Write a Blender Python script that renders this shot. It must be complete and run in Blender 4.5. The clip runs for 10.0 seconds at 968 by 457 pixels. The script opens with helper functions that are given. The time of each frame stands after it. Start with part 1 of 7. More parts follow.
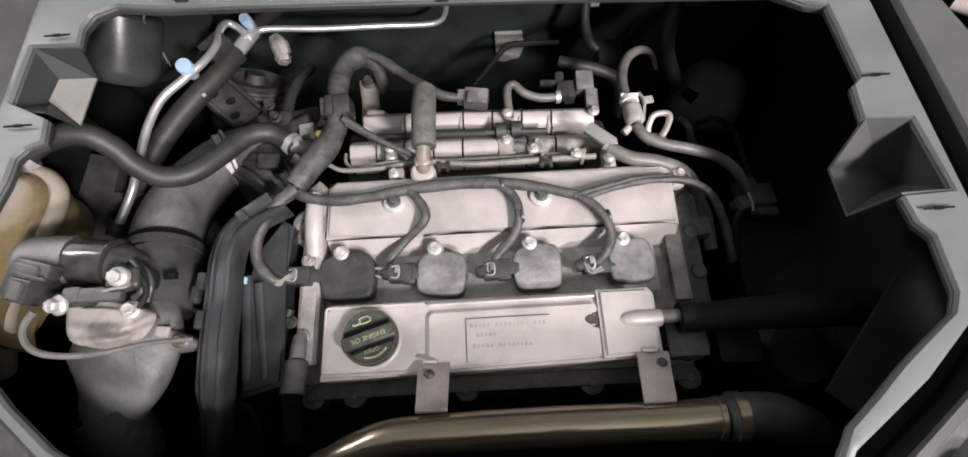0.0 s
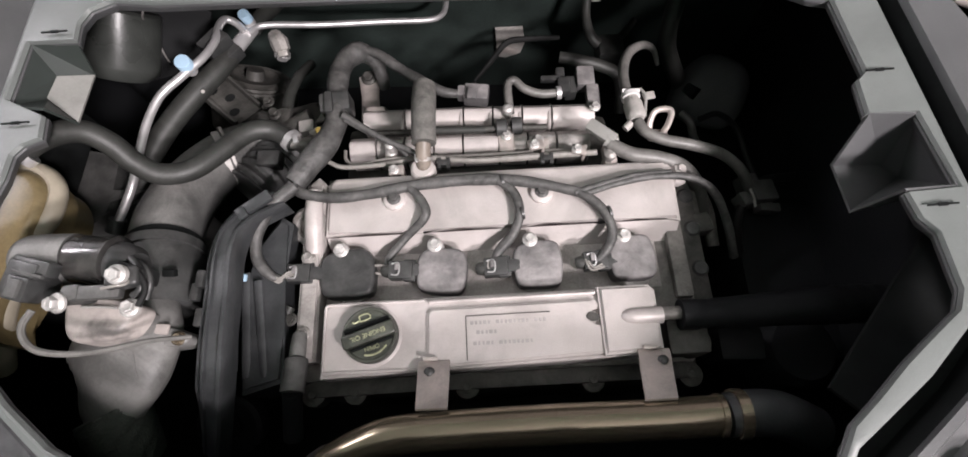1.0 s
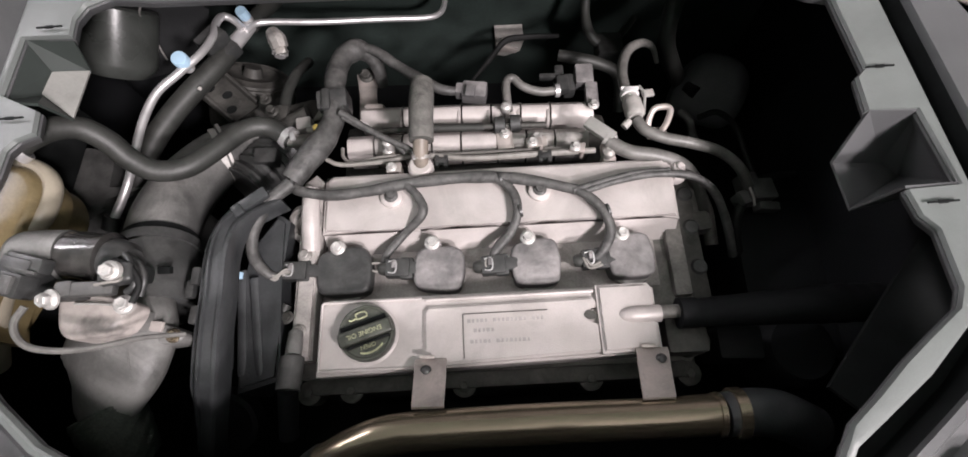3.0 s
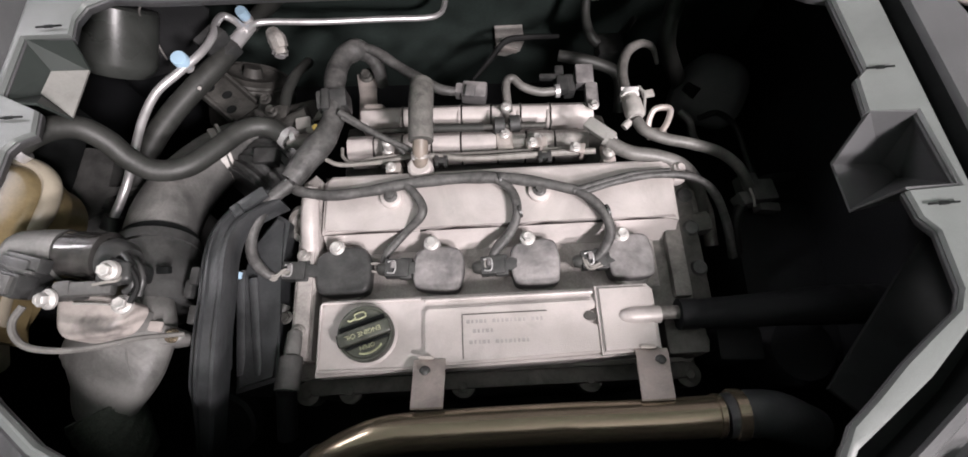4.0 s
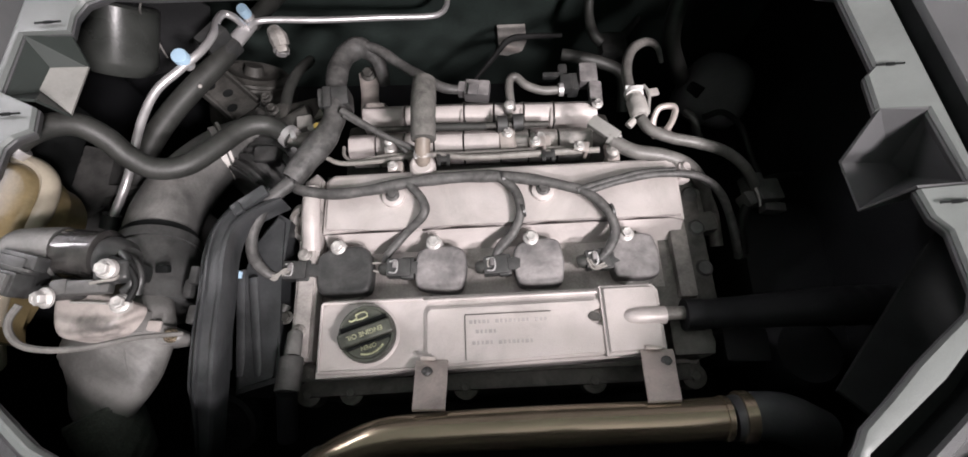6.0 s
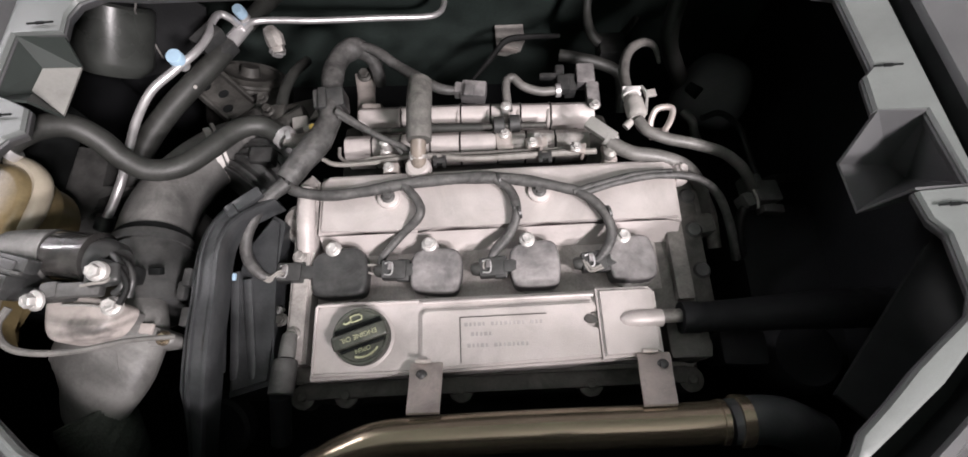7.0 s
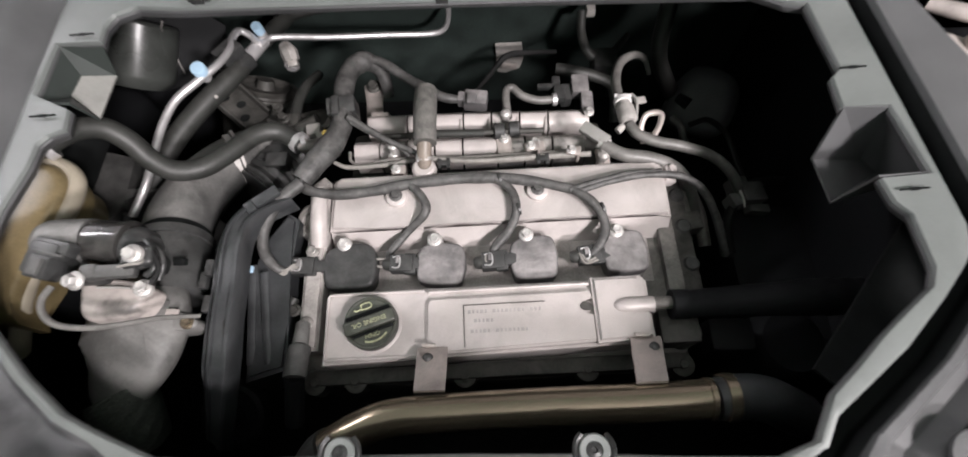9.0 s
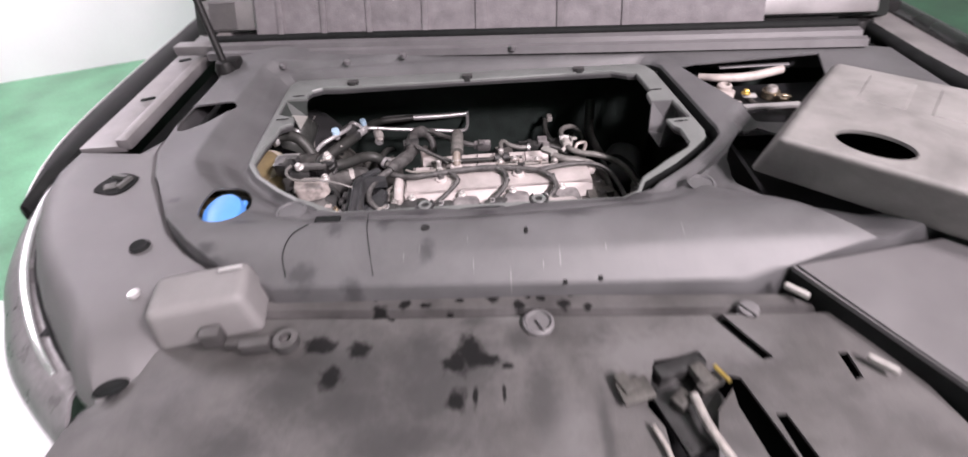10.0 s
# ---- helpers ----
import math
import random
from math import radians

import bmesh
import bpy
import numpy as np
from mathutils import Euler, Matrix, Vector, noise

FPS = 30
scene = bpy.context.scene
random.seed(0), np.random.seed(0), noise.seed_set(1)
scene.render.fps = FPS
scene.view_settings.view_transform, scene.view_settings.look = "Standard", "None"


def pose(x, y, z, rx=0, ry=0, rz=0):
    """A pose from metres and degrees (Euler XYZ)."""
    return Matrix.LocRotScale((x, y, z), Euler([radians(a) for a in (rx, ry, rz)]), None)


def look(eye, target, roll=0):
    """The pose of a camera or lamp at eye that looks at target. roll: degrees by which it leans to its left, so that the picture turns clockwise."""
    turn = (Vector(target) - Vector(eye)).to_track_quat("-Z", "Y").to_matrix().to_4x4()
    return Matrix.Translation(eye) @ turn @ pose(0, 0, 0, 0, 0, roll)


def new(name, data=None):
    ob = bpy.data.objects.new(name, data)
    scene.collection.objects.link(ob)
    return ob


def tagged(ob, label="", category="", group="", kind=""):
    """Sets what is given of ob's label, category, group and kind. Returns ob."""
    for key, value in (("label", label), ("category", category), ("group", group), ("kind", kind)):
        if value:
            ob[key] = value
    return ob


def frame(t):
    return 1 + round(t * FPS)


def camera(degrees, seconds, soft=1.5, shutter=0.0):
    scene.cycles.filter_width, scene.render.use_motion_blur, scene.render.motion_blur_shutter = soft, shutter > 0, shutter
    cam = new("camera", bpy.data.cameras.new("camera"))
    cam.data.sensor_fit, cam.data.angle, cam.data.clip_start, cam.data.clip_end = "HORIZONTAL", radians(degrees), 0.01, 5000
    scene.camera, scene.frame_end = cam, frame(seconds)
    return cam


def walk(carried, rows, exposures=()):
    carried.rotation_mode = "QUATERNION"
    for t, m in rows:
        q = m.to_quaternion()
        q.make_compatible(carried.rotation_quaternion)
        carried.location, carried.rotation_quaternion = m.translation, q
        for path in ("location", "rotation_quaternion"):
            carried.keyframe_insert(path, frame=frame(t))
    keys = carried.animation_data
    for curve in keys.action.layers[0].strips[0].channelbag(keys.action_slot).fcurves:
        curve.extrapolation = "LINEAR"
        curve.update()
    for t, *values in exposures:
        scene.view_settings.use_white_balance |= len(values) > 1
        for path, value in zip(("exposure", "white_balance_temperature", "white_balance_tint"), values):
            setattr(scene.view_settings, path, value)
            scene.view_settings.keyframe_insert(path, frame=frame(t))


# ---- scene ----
cam = camera(88.2, 10.0, soft=1.65, shutter=0.3)
PATH = [
    (0, (0.04, 0.016, 1.305), (-0.003, 0.725, -0.565), -4.0),
    (0.5, (0.042, 0.018, 1.304), (-0.003, 0.719, -0.568), -4.2),
    (1, (0.041, 0.017, 1.303), (-0.008, 0.713, -0.571), -4.6),
    (1.5, (0.039, 0.013, 1.306), (-0.003, 0.713, -0.567), -4.0),
    (2, (0.043, 0.014, 1.302), (-0.002, 0.715, -0.57), -4.2),
    (2.5, (0.043, 0.015, 1.3), (-0.006, 0.713, -0.574), -4.5),
    (4, (0.044, 0.016, 1.299), (-0.007, 0.715, -0.574), -4.5),
    (4.5, (0.043, 0.016, 1.297), (-0.011, 0.717, -0.576), -4.6),
    (5, (0.043, 0.017, 1.296), (-0.013, 0.719, -0.576), -4.7),
    (5.5, (0.041, 0.015, 1.295), (-0.013, 0.719, -0.576), -4.6),
    (7, (0.046, 0.018, 1.291), (-0.01, 0.725, -0.579), -4.7),
    (7.5, (0.047, 0.018, 1.292), (-0.013, 0.724, -0.579), -5.0),
    (8, (0.046, 0.019, 1.289), (-0.013, 0.723, -0.582), -5.1),
    (8.5, (0.047, 0.017, 1.288), (-0.013, 0.723, -0.582), -5.2),
    (8.8, (0.045, 0.016, 1.290), (-0.008, 0.715, -0.583), -5.0),
    (8.9, (0.043, 0.002, 1.294), (-0.005, 0.744, -0.563), -4.4),
    (9, (0.046, -0.017, 1.309), (-0.014, 0.777, -0.526), -4.7),
    (9.1, (0.049, -0.038, 1.330), (-0.013, 0.808, -0.481), -5.0),
    (9.2, (0.057, -0.071, 1.356), (-0.027, 0.838, -0.423), -6.0),
    (9.3, (0.059, -0.117, 1.375), (-0.02, 0.882, -0.355), -5.3),
    (9.4, (0.062, -0.165, 1.391), (-0.019, 0.917, -0.289), -5.1),
    (9.5, (0.061, -0.221, 1.4), (-0.017, 0.956, -0.216), -4.7),
    (9.6, (0.058, -0.277, 1.408), (-0.019, 0.972, -0.152), -4.6),
    (9.7, (0.052, -0.335, 1.408), (-0.019, 0.985, -0.093), -4.3),
    (9.8, (0.05, -0.399, 1.407), (-0.019, 0.988, -0.032), -4.3),
    (9.9, (0.05, -0.461, 1.406), (-0.022, 0.977, 0.018), -4.4),
    (10, (0.05, -0.525, 1.397), (-0.022, 0.968, 0.068), -4.6),
]
LIGHT = [(0, 0.02, 6450, 14.5), (8.9, 0.02, 6450, 14.5), (9.05, 0.02, 6400, 11), (9.4, 0.04, 6350, 13), (9.7, -0.04, 6380, 18), (9.8, 0.02, 6400, 21), (10, 0.2, 6500, 25)]
walk(cam, [(t, look(eye, target, roll)) for t, eye, target, roll in PATH], LIGHT)

# ---------------------------------------------------------------- light
world = bpy.data.worlds.new("garage_air")
scene.world = world
world.use_nodes = True
world.node_tree.nodes["Background"].inputs[0].default_value = (0.8, 0.8, 0.82, 1)
world.node_tree.nodes["Background"].inputs[1].default_value = 0.012


def area_lamp(name, eye, target, sx, sy, watts, colour):
    data = bpy.data.lights.new(name, "AREA")
    data.shape, data.size, data.size_y, data.energy, data.color = "RECTANGLE", sx, sy, watts, colour
    ob = new(name, data)
    ob.matrix_world = look(eye, target)
    return ob


area_lamp("work_lamp", (1.30, -0.98, 2.6), (0.05, 0.12, 0.9), 0.32, 0.22, 54, (1.0, 0.94, 0.93))
area_lamp("work_lamp", (1.22, -1.66, 2.6), (0.05, 0.12, 0.9), 0.32, 0.22, 78, (1.0, 0.94, 0.93))
# Added fill without a fixture, greenish like bounce off the floor.
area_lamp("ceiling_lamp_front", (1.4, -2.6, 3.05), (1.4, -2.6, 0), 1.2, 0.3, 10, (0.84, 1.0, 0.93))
# Added fill without a fixture, aimed to brighten the left wall.
area_lamp("ceiling_lamp_side", (-2.9, 1.5, 3.05), (-3.35, 2.05, 0.7), 1.2, 0.3, 92, (1.0, 0.97, 0.99))

# ---------------------------------------------------------------- materials


def mat(name, colour, rough=0.5, metal=0.0, var=0.25, scale=60.0, bump=0.15, dust=0.0, dust_colour=(0.42, 0.39, 0.36), spec=0.5, fine=400.0, coat=0.0, grime=0.0):
    """A surface with blotches, fine grain and, where dusty, dust that lies on what faces up."""
    m = bpy.data.materials.new(name)
    m.use_nodes = True
    nt = m.node_tree
    b = nt.nodes["Principled BSDF"]
    tc = nt.nodes.new("ShaderNodeTexCoord")
    n1 = nt.nodes.new("ShaderNodeTexNoise")
    n1.inputs["Scale"].default_value, n1.inputs["Detail"].default_value = scale, 6
    n2 = nt.nodes.new("ShaderNodeTexNoise")
    n2.inputs["Scale"].default_value, n2.inputs["Detail"].default_value = fine, 4
    for n in (n1, n2):
        nt.links.new(tc.outputs["Object"], n.inputs["Vector"])
    ramp = nt.nodes.new("ShaderNodeValToRGB")
    lo = [c * (1 - var) for c in colour]
    hi = [min(1, c * (1 + var)) for c in colour]
    ramp.color_ramp.elements[0].position, ramp.color_ramp.elements[0].color = 0.3, (*lo, 1)
    ramp.color_ramp.elements[1].position, ramp.color_ramp.elements[1].color = 0.7, (*hi, 1)
    nt.links.new(n1.outputs["Fac"], ramp.inputs["Fac"])
    out = ramp.outputs["Color"]
    rg = nt.nodes.new("ShaderNodeMapRange")
    rg.inputs["To Min"].default_value, rg.inputs["To Max"].default_value = max(0.03, rough - 0.12), min(1, rough + 0.12)
    nt.links.new(n1.outputs["Fac"], rg.inputs["Value"])
    nt.links.new(rg.outputs["Result"], b.inputs["Roughness"])
    if dust:
        geo = nt.nodes.new("ShaderNodeNewGeometry")
        sep = nt.nodes.new("ShaderNodeSeparateXYZ")
        nt.links.new(geo.outputs["Normal"], sep.inputs["Vector"])
        up = nt.nodes.new("ShaderNodeMapRange")
        up.inputs["From Min"].default_value, up.inputs["From Max"].default_value = -0.1, 0.9
        nt.links.new(sep.outputs["Z"], up.inputs["Value"])
        n3 = nt.nodes.new("ShaderNodeTexNoise")
        n3.inputs["Scale"].default_value, n3.inputs["Detail"].default_value = scale * 1.7, 8
        nt.links.new(tc.outputs["Object"], n3.inputs["Vector"])
        cut = nt.nodes.new("ShaderNodeMapRange")
        cut.inputs["From Min"].default_value, cut.inputs["From Max"].default_value = 0.3, 0.65
        cut.inputs["To Min"].default_value, cut.inputs["To Max"].default_value = 0.25 * dust, dust
        nt.links.new(n3.outputs["Fac"], cut.inputs["Value"])
        mul = nt.nodes.new("ShaderNodeMath")
        mul.operation = "MULTIPLY"
        nt.links.new(up.outputs["Result"], mul.inputs[0])
        nt.links.new(cut.outputs["Result"], mul.inputs[1])
        mix = nt.nodes.new("ShaderNodeMix")
        mix.data_type = "RGBA"
        nt.links.new(mul.outputs["Value"], mix.inputs["Factor"])
        nt.links.new(out, mix.inputs["A"])
        mix.inputs["B"].default_value = (*dust_colour, 1)
        out = mix.outputs["Result"]
    if grime:
        n4 = nt.nodes.new("ShaderNodeTexNoise")
        n4.inputs["Scale"].default_value, n4.inputs["Detail"].default_value, n4.inputs["Roughness"].default_value, n4.inputs["Distortion"].default_value = scale * 0.8, 12, 0.72, 0.6
        nt.links.new(tc.outputs["Object"], n4.inputs["Vector"])
        patch = nt.nodes.new("ShaderNodeMapRange")
        patch.inputs["From Min"].default_value, patch.inputs["From Max"].default_value = 0.47, 0.62
        patch.inputs["To Min"].default_value, patch.inputs["To Max"].default_value = 1.0, 1.0 - grime
        nt.links.new(n4.outputs["Fac"], patch.inputs["Value"])
        dirt = nt.nodes.new("ShaderNodeVectorMath")
        dirt.operation = "SCALE"
        nt.links.new(out, dirt.inputs[0])
        nt.links.new(patch.outputs["Result"], dirt.inputs["Scale"])
        out = dirt.outputs[0]
    speck = nt.nodes.new("ShaderNodeMapRange")
    speck.inputs["From Min"].default_value, speck.inputs["From Max"].default_value = 0.3, 0.7
    speck.inputs["To Min"].default_value, speck.inputs["To Max"].default_value = 1 - 0.28 * var, 1 + 0.28 * var
    nt.links.new(n2.outputs["Fac"], speck.inputs["Value"])
    grain = nt.nodes.new("ShaderNodeVectorMath")
    grain.operation = "SCALE"
    nt.links.new(out, grain.inputs[0])
    nt.links.new(speck.outputs["Result"], grain.inputs["Scale"])
    out = grain.outputs[0]
    nt.links.new(out, b.inputs["Base Color"])
    b.inputs["Metallic"].default_value = metal
    b.inputs["Specular IOR Level"].default_value = spec
    b.inputs["Coat Weight"].default_value = coat
    if bump:
        bp = nt.nodes.new("ShaderNodeBump")
        bp.inputs["Strength"].default_value, bp.inputs["Distance"].default_value = bump, 0.001
        nt.links.new(n2.outputs["Fac"], bp.inputs["Height"])
        nt.links.new(bp.outputs["Normal"], b.inputs["Normal"])
    return m


TRIM = mat("trim_plastic", (0.081, 0.0815, 0.084), 0.5, var=0.24, scale=11, bump=0.25, fine=1400, dust=0.25, dust_colour=(0.148, 0.147, 0.147), grime=0.1)
BEZEL = mat("dull_lamp_plastic", (0.16, 0.155, 0.16), 0.3, var=0.4, scale=30, bump=0.3, fine=120, dust=0.3, dust_colour=(0.2, 0.195, 0.195))
TRIMP = mat("trim_plastic_pale", (0.10, 0.098, 0.1), 0.5, var=0.16, scale=9, bump=0.25, fine=1400, dust=0.3, dust_colour=(0.18, 0.175, 0.175))
FLANGE = mat("flange_plastic", (0.136, 0.146, 0.141), 0.42, var=0.16, scale=14, bump=0.12, fine=1200, dust=0.4, dust_colour=(0.186, 0.2, 0.19), grime=0.12)
# Near-black rubber; also stands in for shade in hollows and holes.
GROOVE = mat("seal_and_shade_black", (0.010, 0.011, 0.011), 0.7, bump=0.1, spec=0.12)
DIRTY = mat("grimy_plastic", (0.054, 0.052, 0.052), 0.5, var=0.5, scale=14, bump=0.3, fine=900, dust=0.4, dust_colour=(0.13, 0.125, 0.12), grime=0.2)
# Oily grime on the latch; in holes and slots it paints their shade.
SMUDGE = mat("grime_and_hole_black", (0.02, 0.02, 0.02), 0.3, var=0.5, scale=40, bump=0.2)
ALU = mat("painted_cast_aluminium", (0.5, 0.458, 0.446), 0.42, 0.15, var=0.14, scale=25, bump=0.25, fine=900, dust=0.3, dust_colour=(0.46, 0.42, 0.38), grime=0.13)
WELL = mat("grimy_painted_aluminium", (0.43, 0.4, 0.385), 0.5, 0.1, var=0.4, scale=30, bump=0.3, fine=500, dust=0.5, dust_colour=(0.3, 0.275, 0.25), grime=0.3)
CAST = mat("bare_cast_metal", (0.36, 0.345, 0.33), 0.5, 0.35, var=0.3, scale=50, bump=0.5, fine=500, dust=0.5, dust_colour=(0.3, 0.27, 0.24), grime=0.35)
DCAST = mat("grimy_cast_metal", (0.052, 0.051, 0.047), 0.6, 0.3, var=0.4, scale=40, bump=0.5, fine=350, dust=0.5, dust_colour=(0.12, 0.113, 0.102), grime=0.4)
STEEL = mat("zinc_steel", (0.6, 0.58, 0.56), 0.55, 0.6, var=0.15, scale=120, bump=0.1, grime=0.15)
PIPE = mat("alloy_pipe", (0.66, 0.645, 0.645), 0.36, 0.62, var=0.08, scale=60, bump=0.05)
BRASS = mat("bronzed_pipe", (0.29, 0.24, 0.175), 0.2, 0.8, var=0.08, scale=9, bump=0.06, dust=0.08, dust_colour=(0.2, 0.175, 0.14))
BRACKET = mat("bracket_steel", (0.5, 0.44, 0.41), 0.45, 0.5, var=0.14, scale=50, bump=0.2, dust=0.4, grime=0.2)
BLACK = mat("black_plastic", (0.025, 0.026, 0.026), 0.42, var=0.3, scale=50, bump=0.15, dust=0.3, dust_colour=(0.16, 0.155, 0.15), grime=0.3)
GLOSSY = mat("glossy_black_plastic", (0.012, 0.012, 0.012), 0.16, var=0.3, scale=50, bump=0.05, dust=0.1)
DUSTY = mat("dusty_black_plastic", (0.06, 0.058, 0.06), 0.65, var=0.3, scale=28, bump=0.5, fine=250, dust=0.9, dust_colour=(0.33, 0.31, 0.305), grime=0.3)
DUCT = mat("dull_black_plastic", (0.06, 0.06, 0.059), 0.5, var=0.3, scale=22, bump=0.25, dust=0.8, dust_colour=(0.27, 0.262, 0.25), grime=0.35)
COLLARM = mat("worn_black_plastic", (0.032, 0.033, 0.033), 0.45, var=0.4, scale=26, bump=0.25, dust=0.45, dust_colour=(0.15, 0.147, 0.14), grime=0.4)
HOSE = mat("greyed_rubber", (0.11, 0.106, 0.1), 0.45, var=0.25, scale=40, bump=0.2, dust=0.6, dust_colour=(0.24, 0.23, 0.215), grime=0.35)
CAPM = mat("worn_cap_plastic", (0.026, 0.029, 0.024), 0.42, var=0.4, scale=70, bump=0.2, dust=0.6, dust_colour=(0.105, 0.11, 0.088), grime=0.3)
RUBBER = mat("rubber_hose", (0.026, 0.027, 0.025), 0.52, var=0.2, scale=30, bump=0.2, dust=0.5, dust_colour=(0.066, 0.066, 0.06), grime=0.35)
TAPE = mat("taped_loom", (0.046, 0.046, 0.045), 0.55, var=0.5, scale=70, bump=0.6, fine=260, dust=0.55, dust_colour=(0.155, 0.148, 0.142), grime=0.45)
TAN = mat("tan_rubber", (0.2, 0.165, 0.135), 0.5, var=0.2, scale=50, bump=0.2, dust=0.4, dust_colour=(0.3, 0.27, 0.24), grime=0.3)
GRIME = mat("grimy_cover_flange", (0.17, 0.162, 0.15), 0.55, 0.1, var=0.4, scale=35, bump=0.5, fine=400, dust=0.4, dust_colour=(0.2, 0.185, 0.165), grime=0.4)
FOAM = mat("foam_sleeve", (0.1, 0.097, 0.09), 0.8, var=0.2, scale=80, bump=0.5, dust=0.6, dust_colour=(0.2, 0.19, 0.175), grime=0.35)
PALE = mat("pale_plastic", (0.42, 0.4, 0.38), 0.5, var=0.12, scale=60, bump=0.15, dust=0.3, grime=0.2)
WHITE = mat("white_cap_plastic", (0.72, 0.7, 0.69), 0.45, var=0.06, scale=60, bump=0.05)
PALEP = mat("pale_lid_plastic", (0.43, 0.385, 0.36), 0.5, var=0.12, scale=40, bump=0.2, dust=0.3, dust_colour=(0.36, 0.33, 0.31), grime=0.2)
GREYPL = mat("grey_plastic", (0.27, 0.265, 0.25), 0.55, var=0.15, scale=18, bump=0.3, dust=0.5, dust_colour=(0.34, 0.33, 0.31), grime=0.25)
TANK = mat("aged_tank_plastic", (0.175, 0.135, 0.068), 0.35, var=0.3, scale=16, bump=0.1, dust=0.2, dust_colour=(0.24, 0.19, 0.12), grime=0.25)
TANKRIM = mat("tank_seam_plastic", (0.36, 0.32, 0.25), 0.4, var=0.12, scale=30, bump=0.1)
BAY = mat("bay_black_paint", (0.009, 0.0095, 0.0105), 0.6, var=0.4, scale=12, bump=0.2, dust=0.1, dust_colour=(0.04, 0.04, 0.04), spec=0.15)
BAYD = mat("dull_booster_paint", (0.075, 0.075, 0.078), 0.6, var=0.3, scale=20, bump=0.2)
FIRE = mat("firewall_mat", (0.016, 0.025, 0.022), 0.75, var=0.3, scale=25, bump=0.6, fine=200)
BLUE = mat("blue_cap_plastic", (0.09, 0.3, 0.75), 0.35, var=0.08, scale=30, bump=0.05)
PALEBLUE = mat("pale_blue_cap", (0.42, 0.6, 0.75), 0.4, var=0.08, scale=60, bump=0.1)
YELLOW = mat("faded_yellow_ink", (0.34, 0.35, 0.22), 0.6, var=0.4, scale=250, bump=0)
INK = mat("cast_letter_paint", (0.37, 0.345, 0.335), 0.5, var=0.1, scale=100, bump=0)
GOLD = mat("brass_fitting", (0.7, 0.5, 0.15), 0.3, 0.9, bump=0)
# Car paint dulled and darkened for the shade on the left wing.
WINGM = mat("shaded_wing_paint", (0.014, 0.015, 0.015), 0.6, 0.0, var=0.3, scale=20, bump=0.05, spec=0.12)
BODY = mat("car_paint", (0.02, 0.022, 0.021), 0.25, 0.2, var=0.15, scale=8, bump=0.03, coat=0.6)
GUTTER = mat("painted_gutter_metal", (0.15, 0.145, 0.148), 0.4, 0.1, var=0.22, scale=14, bump=0.1, dust=0.2)
PAD = mat("hood_pad_fabric", (0.145, 0.136, 0.142), 0.9, var=0.2, scale=40, bump=0.8, fine=350)
COWL = mat("cowl_plastic", (0.105, 0.102, 0.106), 0.45, var=0.12, scale=12, bump=0.2, fine=900, dust=0.3, dust_colour=(0.17, 0.165, 0.165), grime=0.15)
COVERM = mat("sunned_grey_plastic", (0.165, 0.163, 0.156), 0.65, var=0.26, scale=16, bump=0.3, fine=700, dust=0.5, dust_colour=(0.26, 0.252, 0.242), grime=0.2)
CONE = mat("dull_grey_plastic", (0.17, 0.167, 0.16), 0.5, var=0.25, scale=22, bump=0.3, dust=0.5, dust_colour=(0.25, 0.245, 0.235), grime=0.32)
TOWERM = mat("satin_black_paint", (0.05, 0.054, 0.05), 0.3, var=0.2, scale=14, bump=0.08, dust=0.2, dust_colour=(0.09, 0.09, 0.085), grime=0.2)
RIMM = mat("semi_matt_black_plastic", (0.03, 0.032, 0.034), 0.34, var=0.3, scale=30, bump=0.2, dust=0.4, dust_colour=(0.1, 0.102, 0.104), grime=0.25)
SENSOR = mat("dust_greyed_plastic", (0.06, 0.06, 0.058), 0.5, var=0.25, scale=40, bump=0.3, dust=0.5, dust_colour=(0.17, 0.165, 0.16), grime=0.3)
CAPP = mat("duct_cap_plastic", (0.16, 0.156, 0.155), 0.7, var=0.14, scale=14, bump=0.25, fine=900, dust=0.4, dust_colour=(0.24, 0.235, 0.23))
CHROME = mat("headlamp_bezel", (0.75, 0.75, 0.75), 0.15, 0.9, var=0.05, bump=0)
GREEN = mat("green_floor_paint", (0.105, 0.29, 0.165), 0.35, var=0.3, scale=3.5, bump=0.1, fine=60)
WHITEF = mat("white_floor", (0.75, 0.75, 0.76), 0.4, var=0.06, scale=2.5, bump=0.05, fine=60)
WALL = mat("white_wall_paint", (0.802, 0.784, 0.804), 0.7, var=0.04, scale=1.2, bump=0.1, fine=90)
DARKWIRE = mat("black_wire", (0.013, 0.013, 0.013), 0.5, bump=0.05, spec=0.2)
WIRE = mat("grey_wire", (0.2, 0.19, 0.175), 0.5, var=0.25, scale=120, bump=0.1, dust=0.3)
MESHM = mat("woven_mesh", (0.03, 0.036, 0.031), 0.6, var=0.6, scale=420, bump=0.9, fine=900, dust=0.5, dust_colour=(0.11, 0.118, 0.1))
# Flange plastic darkened for the shade on the left pocket's walls.
POCKET = mat("shaded_flange_plastic", (0.028, 0.034, 0.031), 0.5, var=0.2, scale=20, bump=0.15, fine=1200)
RED = mat("red_cover", (0.42, 0.09, 0.08), 0.4, bump=0)



